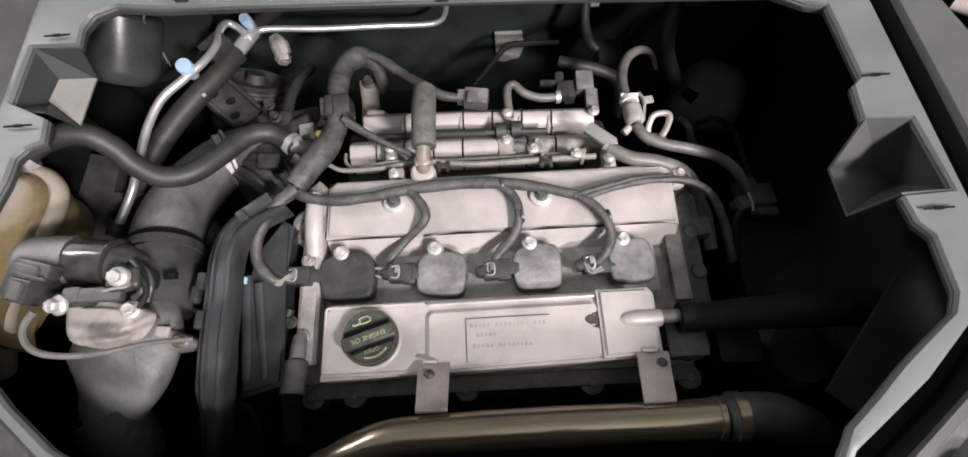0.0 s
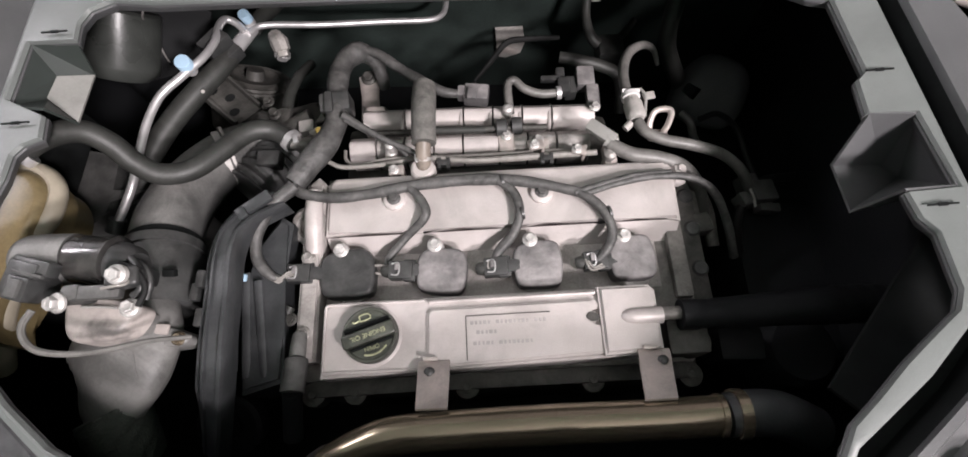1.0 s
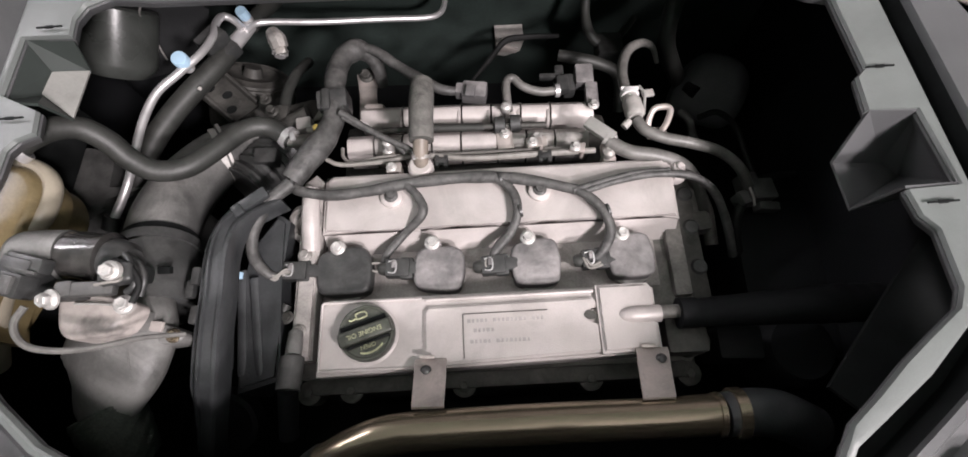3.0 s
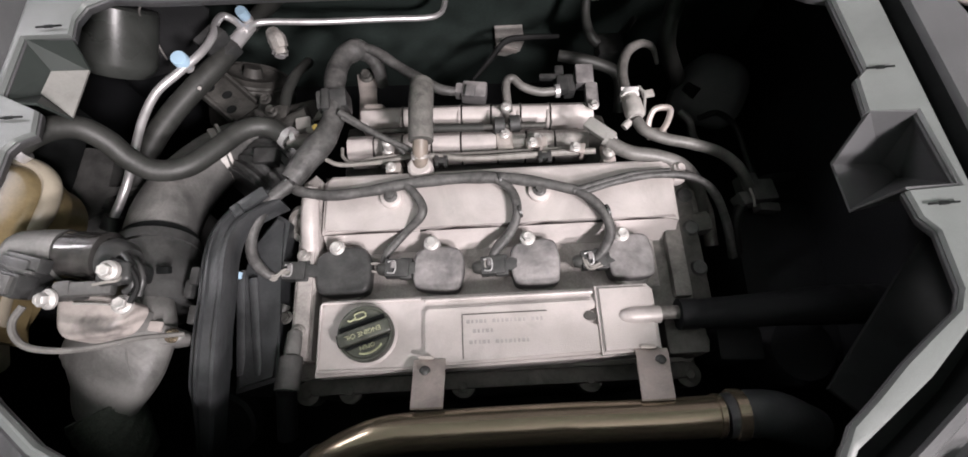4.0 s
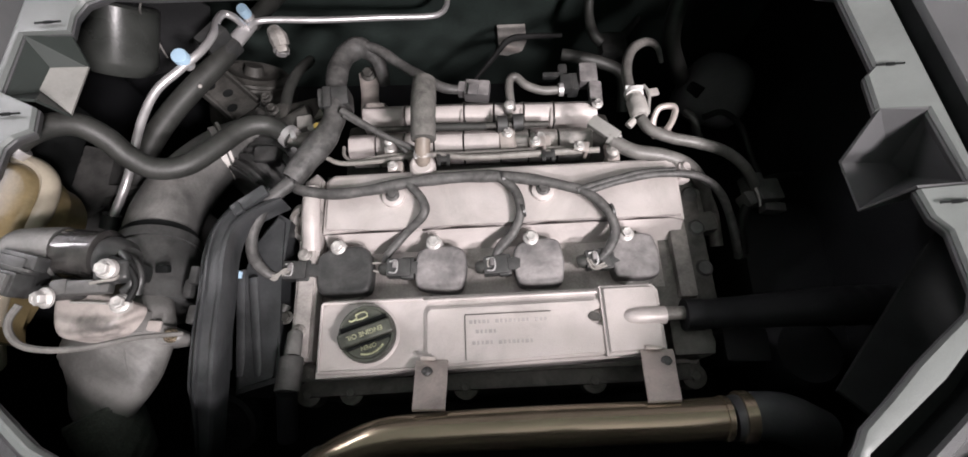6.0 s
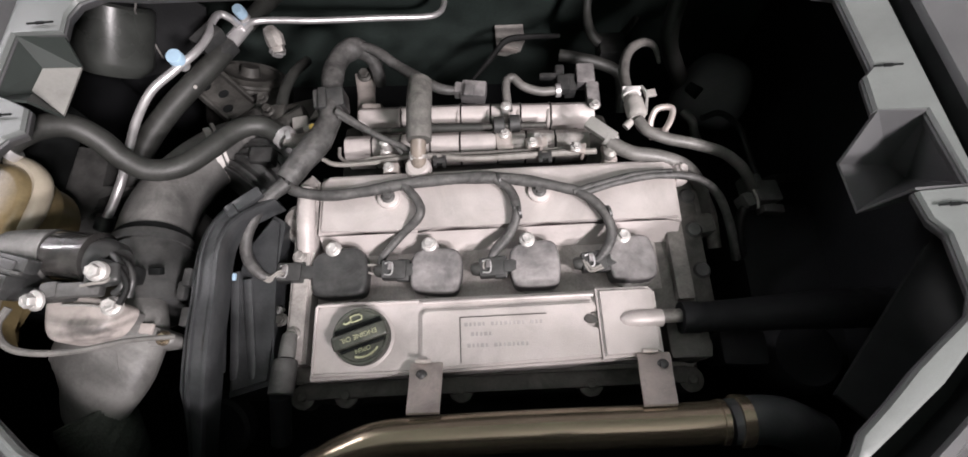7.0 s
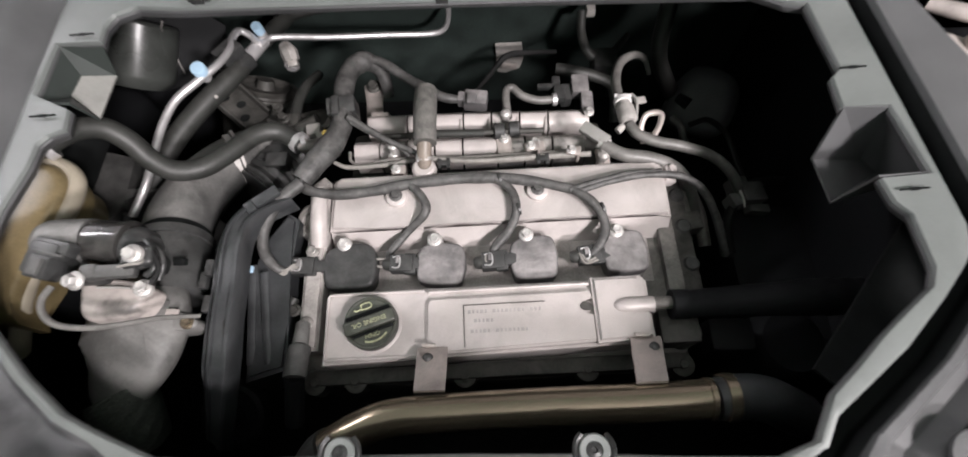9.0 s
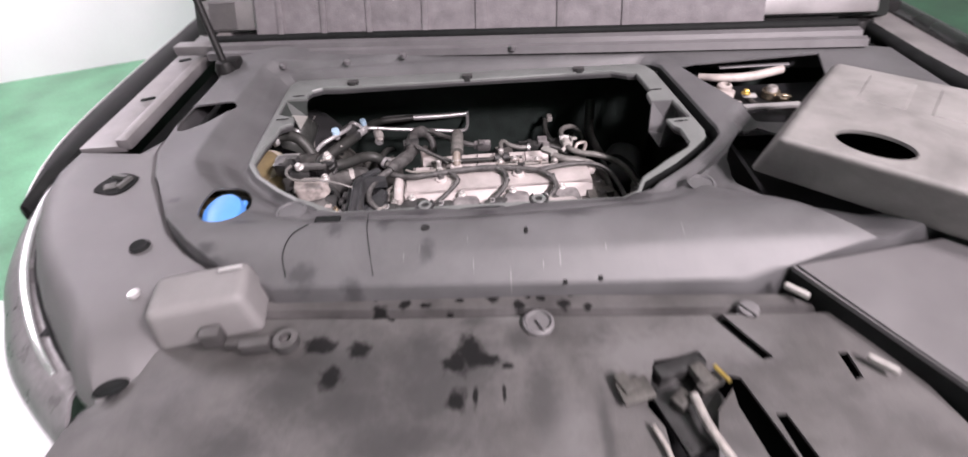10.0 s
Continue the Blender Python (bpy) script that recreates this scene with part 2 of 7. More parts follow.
def stain_or_shade(m, spots, tone, amount=0.95, near=1.15, far_=1.75):
    """Adds oily stains, pale scuffs or painted shade at the given places (x, y and half sizes) to a material, matt
    where they are thick.
    """
    nt = m.node_tree
    b = nt.nodes["Principled BSDF"]
    tc = next(n for n in nt.nodes if n.type == "TEX_COORD")
    noise_ = nt.nodes.new("ShaderNodeTexNoise")
    noise_.inputs["Scale"].default_value, noise_.inputs["Detail"].default_value = 120, 7
    nt.links.new(tc.outputs["Object"], noise_.inputs["Vector"])
    wobble = nt.nodes.new("ShaderNodeMath")
    wobble.operation = "MULTIPLY"
    wobble.inputs[1].default_value = 1.3
    nt.links.new(noise_.outputs["Fac"], wobble.inputs[0])
    total = None
    for x, y, sx, sy in spots:
        sub = nt.nodes.new("ShaderNodeVectorMath")
        sub.operation = "SUBTRACT"
        sub.inputs[1].default_value = (x, y, 0)
        mul = nt.nodes.new("ShaderNodeVectorMath")
        mul.operation = "MULTIPLY"
        mul.inputs[1].default_value = (1 / sx, 1 / sy, 0)
        far = nt.nodes.new("ShaderNodeVectorMath")
        far.operation = "LENGTH"
        add = nt.nodes.new("ShaderNodeMath")
        add.operation = "ADD"
        rng = nt.nodes.new("ShaderNodeMapRange")
        rng.inputs["From Min"].default_value, rng.inputs["From Max"].default_value = near, far_
        rng.inputs["To Min"].default_value, rng.inputs["To Max"].default_value = amount, 0.0
        rng.interpolation_type = "SMOOTHSTEP"
        nt.links.new(tc.outputs["Object"], sub.inputs[0])
        nt.links.new(sub.outputs[0], mul.inputs[0])
        nt.links.new(mul.outputs[0], far.inputs[0])
        nt.links.new(far.outputs["Value"], add.inputs[0])
        nt.links.new(wobble.outputs[0], add.inputs[1])
        nt.links.new(add.outputs[0], rng.inputs["Value"])
        if total is None:
            total = rng.outputs["Result"]
        else:
            top = nt.nodes.new("ShaderNodeMath")
            top.operation = "MAXIMUM"
            nt.links.new(total, top.inputs[0])
            nt.links.new(rng.outputs["Result"], top.inputs[1])
            total = top.outputs[0]
    mix = nt.nodes.new("ShaderNodeMix")
    mix.data_type = "RGBA"
    old = b.inputs["Base Color"].links[0].from_socket
    nt.links.new(total, mix.inputs["Factor"])
    nt.links.new(old, mix.inputs["A"])
    mix.inputs["B"].default_value = (*tone, 1)
    nt.links.new(mix.outputs["Result"], b.inputs["Base Color"])
    if amount < 0.9:
        return
    dull = nt.nodes.new("ShaderNodeMapRange")
    dull.inputs["To Min"].default_value, dull.inputs["To Max"].default_value = 0.5, 0.08
    nt.links.new(total, dull.inputs["Value"])
    nt.links.new(dull.outputs["Result"], b.inputs["Specular IOR Level"])


# ---------------------------------------------------------------- mesh helpers


def place(ob, mesh):
    mesh.shade_smooth()
    mesh.set_sharp_from_angle(angle=radians(38))
    return ob


def part(name, bm, material, parent=None, label=""):
    """Links bm as one mesh object, under a thing or under a part."""
    mesh = bpy.data.meshes.new(name)
    bmesh.ops.recalc_face_normals(bm, faces=bm.faces)
    bm.to_mesh(mesh)
    bm.free()
    mesh.materials.append(material)
    ob = place(new(name, mesh), mesh)
    if parent is not None:
        ob.parent = parent
        ob.matrix_parent_inverse = parent.matrix_basis.inverted()
    if label:
        ob["label"] = label
    return ob


def thing(name, at, label, category, group="", kind=""):
    ob = new(name)
    ob.empty_display_size = 0.02
    ob.matrix_basis = Matrix.Translation(at)
    return tagged(ob, label, category, group, kind)


def thicken(bm, t):
    """Turns an open sheet into a shell t thick."""
    bmesh.ops.recalc_face_normals(bm, faces=bm.faces)
    bm.normal_update()
    bmesh.ops.solidify(bm, geom=list(bm.faces), thickness=t)


def joined(*bms):
    out = bmesh.new()
    for b in bms:
        tmp = bpy.data.meshes.new("tmp")
        b.to_mesh(tmp)
        b.free()
        out.from_mesh(tmp)
        bpy.data.meshes.remove(tmp)
    return out


def box(sx, sy, sz, m=None, bev=0.002, seg=2, taper=1.0):
    """A bevelled box round the origin, its top scaled by taper."""
    bm = bmesh.new()
    bmesh.ops.create_cube(bm, size=1, matrix=Matrix.Diagonal((sx, sy, sz, 1)))
    for v in bm.verts:
        if v.co.z > 0:
            v.co.x *= taper
            v.co.y *= taper
    if bev:
        bmesh.ops.bevel(bm, geom=list(bm.edges), offset=min(bev, 0.45 * min(sx, sy, sz)), segments=seg, affect="EDGES", profile=0.6)
    if m is not None:
        bm.transform(m)
    return bm


def prism(poly, z0, z1, bev=0.002, m=None, seg=2, side_bev=None):
    """An upright solid over a polygon in plan, its upper rim rounded."""
    bm = bmesh.new()
    lower = [bm.verts.new((x, y, z0)) for x, y in poly]
    upper = [bm.verts.new((x, y, z1)) for x, y in poly]
    n = len(poly)
    bm.faces.new(lower[::-1])
    top = bm.faces.new(upper)
    for i in range(n):
        bm.faces.new((lower[i], lower[(i + 1) % n], upper[(i + 1) % n], upper[i]))
    if side_bev:
        edges = [e for e in bm.edges if abs(e.verts[0].co.z - e.verts[1].co.z) > 1e-5]
        bmesh.ops.bevel(bm, geom=edges, offset=side_bev, segments=3, affect="EDGES")
    if bev:
        zt = max(z0, z1)
        edges = [e for e in bm.edges if all(abs(v.co.z - zt) < 1e-6 for v in e.verts)]
        bmesh.ops.bevel(bm, geom=edges, offset=bev, segments=seg, affect="EDGES")
    if m is not None:
        bm.transform(m)
    return bm


def curve(pts, sub=8):
    """Points along a smooth line through pts."""
    p = [Vector(q) for q in pts]
    if len(p) < 3:
        return [p[0].lerp(p[-1], i / sub) for i in range(sub + 1)]
    p = [2 * p[0] - p[1]] + p + [2 * p[-1] - p[-2]]
    out = []
    for a, b, c, d in zip(p, p[1:], p[2:], p[3:]):
        for i in range(sub):
            t = i / sub
            out.append(0.5 * (2 * b + (c - a) * t + (2 * a - 5 * b + 4 * c - d) * t * t + (3 * b - a - 3 * c + d) * t ** 3))
    return out + [p[-2]]


def tube(pts, r, n=12, sub=8, wave=None, flat=1.0, smooth=True):
    """A round hose along pts; r is a radius or one for each point; wave(s, u) scales it by the metres run and the turn round."""
    line = curve(pts, sub) if smooth else [Vector(q) for q in pts]
    k = len(line) - 1
    rs = r if isinstance(r, (list, tuple)) else [r, r]
    bm, rings, run = bmesh.new(), [], 0.0
    side = None
    for i, q in enumerate(line):
        way = (line[min(i + 1, k)] - line[max(i - 1, 0)]).normalized()
        if side is None:
            side = way.cross(Vector((0, 0, 1)))
            if side.length < 1e-3:
                side = Vector((1, 0, 0))
        side = (side - way * side.dot(way)).normalized()
        other = way.cross(side)
        f = i / k * (len(rs) - 1)
        a = min(int(f), len(rs) - 2)
        rad = rs[a] + (rs[a + 1] - rs[a]) * (f - a)
        if i:
            run += (q - line[i - 1]).length
        ring = []
        for j in range(n):
            rj = rad * wave(run, j / n) if wave else rad
            ring.append(bm.verts.new(q + rj * (math.cos(2 * math.pi * j / n) * side + flat * math.sin(2 * math.pi * j / n) * other)))
        rings.append(ring)
    for a, b in zip(rings, rings[1:]):
        for j in range(n):
            bm.faces.new((a[j], a[(j + 1) % n], b[(j + 1) % n], b[j]))
    bm.faces.new(rings[0][::-1])
    bm.faces.new(rings[-1])
    return bm


def smooth_poly(pts, sub=5):
    """A closed outline rounded through its points."""
    n = len(pts)
    out = []
    for i in range(n):
        p, q, r, s = [Vector(pts[(i + k - 1) % n][:2]) for k in range(4)]
        for k in range(sub):
            t = k / sub
            v = 0.5 * (2 * q + (r - p) * t + (2 * p - 5 * q + 4 * r - s) * t * t + (3 * q - p - 3 * r + s) * t ** 3)
            out.append((v.x, v.y))
    return out


def dome(poly, z0, z1, r, rows=6):
    """A solid over a rounded outline whose upper rim rolls over by r."""
    cx, cy = sum(p[0] for p in poly) / len(poly), sum(p[1] for p in poly) / len(poly)
    size = sum(math.hypot(p[0] - cx, p[1] - cy) for p in poly) / len(poly)
    steps = [(1.0, z0)] + [(1 - r / size * (1 - math.cos(a)), z1 - r * (1 - math.sin(a))) for a in [math.pi / 2 * i / rows for i in range(rows + 1)]]
    steps += [(steps[-1][0] * 0.6, z1 + 0.0006), (0.02, z1 + 0.0008)]
    bm = bmesh.new()
    rings = [[bm.verts.new((cx + (x - cx) * s, cy + (y - cy) * s, z)) for x, y in poly] for s, z in steps]
    n = len(poly)
    for a, b in zip(rings, rings[1:]):
        for i in range(n):
            bm.faces.new((a[i], a[(i + 1) % n], b[(i + 1) % n], b[i]))
    bm.faces.new(rings[0][::-1])
    bm.faces.new(rings[-1])
    return bm


def toward(p, way):
    """The pose at p whose z axis points along way."""
    return Matrix.Translation(p) @ Vector(way).to_track_quat("Z", "Y").to_matrix().to_4x4()


def lathe(profile, m=None, n=28):
    """A turned solid from (radius, height) pairs."""
    bm = bmesh.new()
    rings = [[bm.verts.new((max(r, 1e-5) * math.cos(2 * math.pi * j / n), max(r, 1e-5) * math.sin(2 * math.pi * j / n), z)) for j in range(n)] for r, z in profile]
    for a, b in zip(rings, rings[1:]):
        for j in range(n):
            bm.faces.new((a[j], a[(j + 1) % n], b[(j + 1) % n], b[j]))
    bm.faces.new(rings[0][::-1])
    bm.faces.new(rings[-1])
    if m is not None:
        bm.transform(m)
    return bm


def bolt(p, way=(0, 0, 1), r=0.005, h=0.005):
    """A hexagon flange bolt head."""
    m = toward(p, way)
    flange = lathe([(r * 1.45, 0), (r * 1.45, h * 0.22), (r * 1.1, h * 0.42)], m, 20)
    head = lathe([(r, h * 0.3), (r, h * 0.9), (r * 0.85, h), (r * 0.5, h * 0.96), (r * 0.45, h * 0.9)], m, 6)
    return joined(flange, head)


def ringband(p, way, r, w, t=0.0015):
    """A clamp band round a hose."""
    return lathe([(r, -w / 2), (r + t, -w / 2), (r + t, w / 2), (r, w / 2)], toward(p, way), 24)


def arc_text(body, size, m, depth=0.0004):
    """Raised lettering in Blender's own font, as a bmesh."""
    cu = bpy.data.curves.new("letters", "FONT")
    cu.body, cu.size, cu.align_x, cu.align_y, cu.extrude = body, size, "CENTER", "CENTER", depth
    ob = bpy.data.objects.new("letters", cu)
    mesh = bpy.data.meshes.new_from_object(ob)
    bm = bmesh.new()
    bm.from_mesh(mesh)
    bpy.data.objects.remove(ob)
    bpy.data.curves.remove(cu)
    bpy.data.meshes.remove(mesh)
    bm.transform(m)
    return bm


def cut(ob, *cutters):
    """Takes the cutters' bodies out of ob for good."""
    for c in cutters:
        mesh = bpy.data.meshes.new("cutter")
        bmesh.ops.recalc_face_normals(c, faces=c.faces)
        c.to_mesh(mesh)
        c.free()
        tool = new("cutter", mesh)
        mod = ob.modifiers.new("cut", "BOOLEAN")
        mod.operation, mod.object, mod.solver = "DIFFERENCE", tool, "EXACT"
        dg = bpy.context.evaluated_depsgraph_get()
        fresh = bpy.data.meshes.new_from_object(ob.evaluated_get(dg))
        ob.modifiers.clear()
        old = ob.data
        ob.data = fresh
        bpy.data.meshes.remove(old)
        bpy.data.objects.remove(tool)
        bpy.data.meshes.remove(mesh)
    place(ob, ob.data)
    return ob

# ---------------------------------------------------------------- the garage


def slab(name, sx, sy, sz, at, material, label, category, bev=0.0):
    ob = part(name, box(sx, sy, sz, Matrix.Translation(at), bev), material)
    return tagged(ob, label, category, kind="structure")


slab("floor", 11, 11, 0.1, (0, 0, -0.05), GREEN, "glossy green painted garage floor", "floor")
# White patch laid on the green floor left of the car.
slab("floor_marking", 1.3, 2.6, 0.008, (-1.75, -0.55, 0.004), WHITEF, "white patch on the green floor", "floor marking")
slab("wall_left", 0.2, 11, 3.1, (-5.0, 0, 1.55), WALL, "plain white painted garage wall", "wall")
slab("wall_right", 0.2, 11, 3.1, (5.0, 0, 1.55), WALL, "plain white painted garage wall", "wall")
slab("wall_rear", 9.8, 0.2, 3.1, (0, 5.0, 1.55), WALL, "plain white painted garage wall", "wall")
slab("wall_front", 9.8, 0.2, 3.1, (0, -5.0, 1.55), WALL, "plain white painted garage wall", "wall")
slab("wall_near", 0.12, 4.0, 3.1, (-3.55, 3.2, 1.55), WALL, "white painted partition beside the car", "wall")
part("partition_return", box(3.4, 0.12, 3.1, pose(-2.2, 3.32, 1.55, 0, 0, 17), 0), WALL)
tagged(bpy.data.objects["partition_return"], "white painted partition behind the car", "wall", kind="structure")
slab("ceiling", 10.4, 10.4, 0.1, (0, 0, 3.16), WALL, "plain white garage ceiling", "ceiling")

# ---------------------------------------------------------------- trim round the engine opening

CX, CY = 0.0, 0.155
OPENING = [(0.299, 0.314, 1.000), (0.307, 0.246, 1.000), (0.299, 0.238, 1.000), (0.299, 0.211, 1.000), (0.333, 0.212, 1.000), (0.343, 0.154, 1.000), (0.308, 0.151, 1.000), (0.312, 0.133, 1.000), (0.320, 0.124, 1.000), (0.322, 0.087, 1.000), (0.316, 0.074, 1.000)] + [(0.295, 0.058, 1.000), (0.276, 0.043, 1.000), (0.256, 0.025, 1.000), (0.238, 0.010, 1.000), (0.234, 0.003, 1.000), (0.225, -0.015, 1.000), (0.205, -0.023, 1.000), (0.150, -0.023, 1.000), (0.101, -0.022, 1.000), (0.031, -0.022, 1.000), (-0.050, -0.023, 1.000), (-0.112, -0.025, 1.000), (-0.160, -0.024, 1.000), (-0.185, -0.014, 1.000), (-0.217, 0.000, 1.000), (-0.249, 0.023, 1.000), (-0.289, 0.058, 1.000), (-0.310, 0.092, 1.000), (-0.309, 0.137, 1.000)] + [(-0.302, 0.173, 1.000), (-0.302, 0.191, 1.000), (-0.296, 0.199, 1.000), (-0.285, 0.204, 1.000), (-0.289, 0.229, 1.000), (-0.320, 0.230, 1.000), (-0.321, 0.290, 1.000), (-0.284, 0.291, 1.000), (-0.286, 0.308, 1.000), (-0.281, 0.321, 1.000), (-0.264, 0.330, 1.000)] + [(-0.230, 0.327, 1.000), (0.259, 0.330, 1.000), (0.284, 0.317, 1.000)]
SEAL = [(-0.318, 0.366, 1.005), (0.306, 0.353, 1.005), (0.323, 0.341, 1.005), (0.332, 0.318, 1.005), (0.353, 0.116, 1.005), (0.349, 0.097, 1.005), (0.340, 0.086, 1.005), (0.321, 0.066, 1.005), (0.289, 0.036, 1.005), (0.257, 0.012, 1.005), (0.238, -0.002, 1.005), (0.222, -0.023, 1.005), (0.198, -0.036, 1.005), (-0.155, -0.037, 1.005), (-0.181, -0.027, 1.005), (-0.298, 0.060, 1.005), (-0.317, 0.088, 1.005), (-0.321, 0.113, 1.005), (-0.329, 0.324, 1.005), (-0.328, 0.352, 1.005)]
OUTLINE = [(0.74, 0.16), (0.74, 0.33), (0.70, 0.346), (-0.44, 0.452), (-0.465, 0.43), (-0.47, 0.2), (-0.462, 0.12), (-0.43, 0.05), (-0.381, -0.024), (-0.345, -0.075), (-0.303, -0.115), (-0.26, -0.145), (-0.2, -0.166), (0.3, -0.176), (0.74, -0.08)]


def reach(poly, a):
    """How far a polygon's edge lies from the opening's middle in the direction a."""
    dx, dy = math.cos(a), math.sin(a)
    best = 0
    for p, q in zip(poly, list(poly[1:]) + [poly[0]]):
        ex, ey = q[0] - p[0], q[1] - p[1]
        d = dx * ey - dy * ex
        if abs(d) < 1e-12:
            continue
        px, py = p[0] - CX, p[1] - CY
        t = (px * ey - py * ex) / d
        u = (px * dy - py * dx) / d
        if t > 0 and -1e-9 <= u <= 1 + 1e-9:
            best = max(best, t)
    return best


def step_to(v, a, b):
    """Rises smoothly from 0 at a to 1 at b."""
    k = min(1.0, max(0.0, (v - a) / (b - a)))
    return k * k * (3 - 2 * k)


def trim_height(x, y):
    """The moulded trim: a crown along the front, a dip round the opening, a hollow shaped for the shade beside the
    battery cover.
    """
    z = 1.012
    z += 0.022 * math.exp(-((y + 0.105) / 0.05) ** 2)
    z -= 0.02 * max(0, (-0.14 - y) / 0.04) ** 1.5 if y < -0.14 else 0
    z += 0.02 * max(0, (y - 0.36) / 0.14)
    z += 0.012 * math.exp(-((x + 0.36) / 0.06) ** 2)
    along, across = 0.7547 * (x - 0.361) - 0.656 * (y + 0.046), 0.656 * (x - 0.361) + 0.7547 * (y + 0.046)
    hollow = step_to(along, -0.095, -0.064) * step_to(along, 0.16, 0.10) * step_to(across, -0.03, 0.0) * step_to(across, 0.33, 0.27)
    return z - 0.030 * hollow


corners = {round(math.atan2(p[1] - CY, p[0] - CX), 4) for poly in (OPENING, SEAL, OUTLINE) for p in poly}
ANGLES = sorted({round(-math.pi + 2 * math.pi * i / 220, 4) for i in range(220)} | corners)


# how the trim runs on from the flange's outer edge: distance and height
VALLEY = [(-0.003, 1.0), (0.001, 0.9985), (0.005, 0.992), (0.009, 0.989), (0.013, 0.989), (0.019, 0.993), (0.024, 0.998), (0.029, 1.003), (0.034, 1.0065), (0.040, 1.009)]
SLOT = [(-0.003, 1.0), (0.0, 0.999), (0.001, 0.984), (0.0105, 0.984), (0.0115, 1.003), (0.014, 1.0075), (0.020, 1.008), (0.026, 1.008), (0.034, 1.008), (0.040, 1.0085)]
LIPPED = [(-0.003, 1.0), (0.0, 0.999), (0.001, 0.982), (0.0165, 0.982), (0.0175, 1.003), (0.019, 1.0055), (0.024, 1.0055), (0.028, 1.0), (0.036, 0.998), (0.046, 1.006)]
FRONT = [(-0.003, 0.994), (0.0, 0.9935), (0.001, 0.984), (0.0045, 0.984), (0.0055, 1.002), (0.008, 1.007), (0.014, 1.010), (0.020, 1.012), (0.028, 1.015), (0.034, 1.018)]
REAR = [(-0.003, 1.0), (0.001, 0.999), (0.004, 0.994), (0.007, 0.992), (0.010, 0.993), (0.014, 0.997), (0.018, 1.001), (0.022, 1.005), (0.027, 1.008), (0.032, 1.010)]
SIDES = [(-137, FRONT), (-37, LIPPED), (-8, SLOT), (30, REAR), (148, VALLEY), (223, FRONT)]


def edge_profile(a):
    """The profile in the direction a, blended over a few degrees where one side meets the next."""
    d = math.degrees(a)
    d = d + 360 if d < -137 else d
    k = max(i for i in range(len(SIDES) - 1) if d >= SIDES[i][0])
    here = SIDES[k][1]
    other, w = here, 0.0
    if d - SIDES[k][0] < 4:
        other, w = (SIDES[k - 1][1] if k else VALLEY), 0.5 - (d - SIDES[k][0]) / 8
    elif SIDES[k + 1][0] - d < 4:
        other, w = SIDES[k + 1][1], 0.5 - (SIDES[k + 1][0] - d) / 8
    return [(p[0] * (1 - w) + q[0] * w, p[1] * (1 - w) + q[1] * w) for p, q in zip(here, other)], here in (SLOT, LIPPED, FRONT)


def trim_sheet():
    bm = bmesh.new()
    rows, sharp = [], []
    for a in ANGLES:
        ra, rb, ro = reach(OPENING, a), reach(SEAL, a), reach(OUTLINE, a)
        rb = max(rb, ra + 0.006)
        ro = max(ro, rb + 0.03)
        prof, hard = edge_profile(a)
        low = prof[0][1] - 1.0
        fit = min(1.0, (ro - rb - 0.004) / prof[-1][0])
        col = [(ra + 0.006, 0.988 + low), (ra + 0.001, 0.9945 + low), (ra, 0.997 + low), (ra + 0.0015, 0.9995 + low)]
        col += [(rb + (r if r < 0 else r * fit), z) for r, z in prof]
        start, z0 = col[-1]
        for i in range(1, 31):
            col.append((start + (ro - start) * (i / 30), None))
        tight = 0.25 if math.sin(a) < -0.25 else 1.0
        col += [(ro + 0.004 * tight, -1), (ro + 0.010 * tight, -2), (ro + 0.018 * tight, -3)]
        line = []
        for r, z in col:
            x, y = CX + r * math.cos(a), CY + r * math.sin(a)
            if z is None:
                near = min(1, (r - start) / 0.03)
                near = near * near * (3 - 2 * near)
                z = z0 * (1 - near) + trim_height(x, y) * near
            elif z < 0:
                z = trim_height(x, y) - (0.003, 0.016, 0.040)[-z - 1]
            line.append((x, y, z))
        rows.append([bm.verts.new(p) for p in line] + [bm.verts.new((x, y, z - 0.003)) for x, y, z in line[::-1]])
        sharp.append(hard)
    for a, b, hard in zip(rows, rows[1:] + rows[:1], sharp):
        n = len(a)
        for i in range(n):
            f = bm.faces.new((a[i], b[i], b[(i + 1) % n], a[(i + 1) % n]))
            f.material_index = 1 if i < 5 else 2 if hard and i in (5, 6, 7) else 0
    return bm


trim = thing("engine_bay_trim", (0, 0, 1.0), "grey moulded plastic trim round the engine opening", "trim panel")
sheet = part("panel", trim_sheet(), TRIM, trim)
for m in (FLANGE, GROOVE):
    sheet.data.materials.append(m)
TRAY = [p[:2] for p in [(0.374, 0.311, 1.018), (0.420, 0.312, 1.018)]] + [(0.615, 0.325), (0.585, 0.24), (0.505, 0.150)] + [p[:2] for p in [(0.432, 0.161, 1.018), (0.421, 0.168, 1.018), (0.395, 0.242, 1.018)]]
TOWER = [p[:2] for p in [(-0.462, 0.178, 1.000), (-0.472, 0.254, 1.000), (-0.433, 0.262, 1.000), (-0.395, 0.252, 1.000), (-0.383, 0.232, 1.000), (-0.401, 0.205, 1.000), (-0.428, 0.184, 1.000)]]
def beside_cover(a, c):
    """A point of the plan by its distance along and across the battery cover."""
    return (0.361 + 0.7547 * a + 0.656 * c, -0.046 - 0.656 * a + 0.7547 * c)


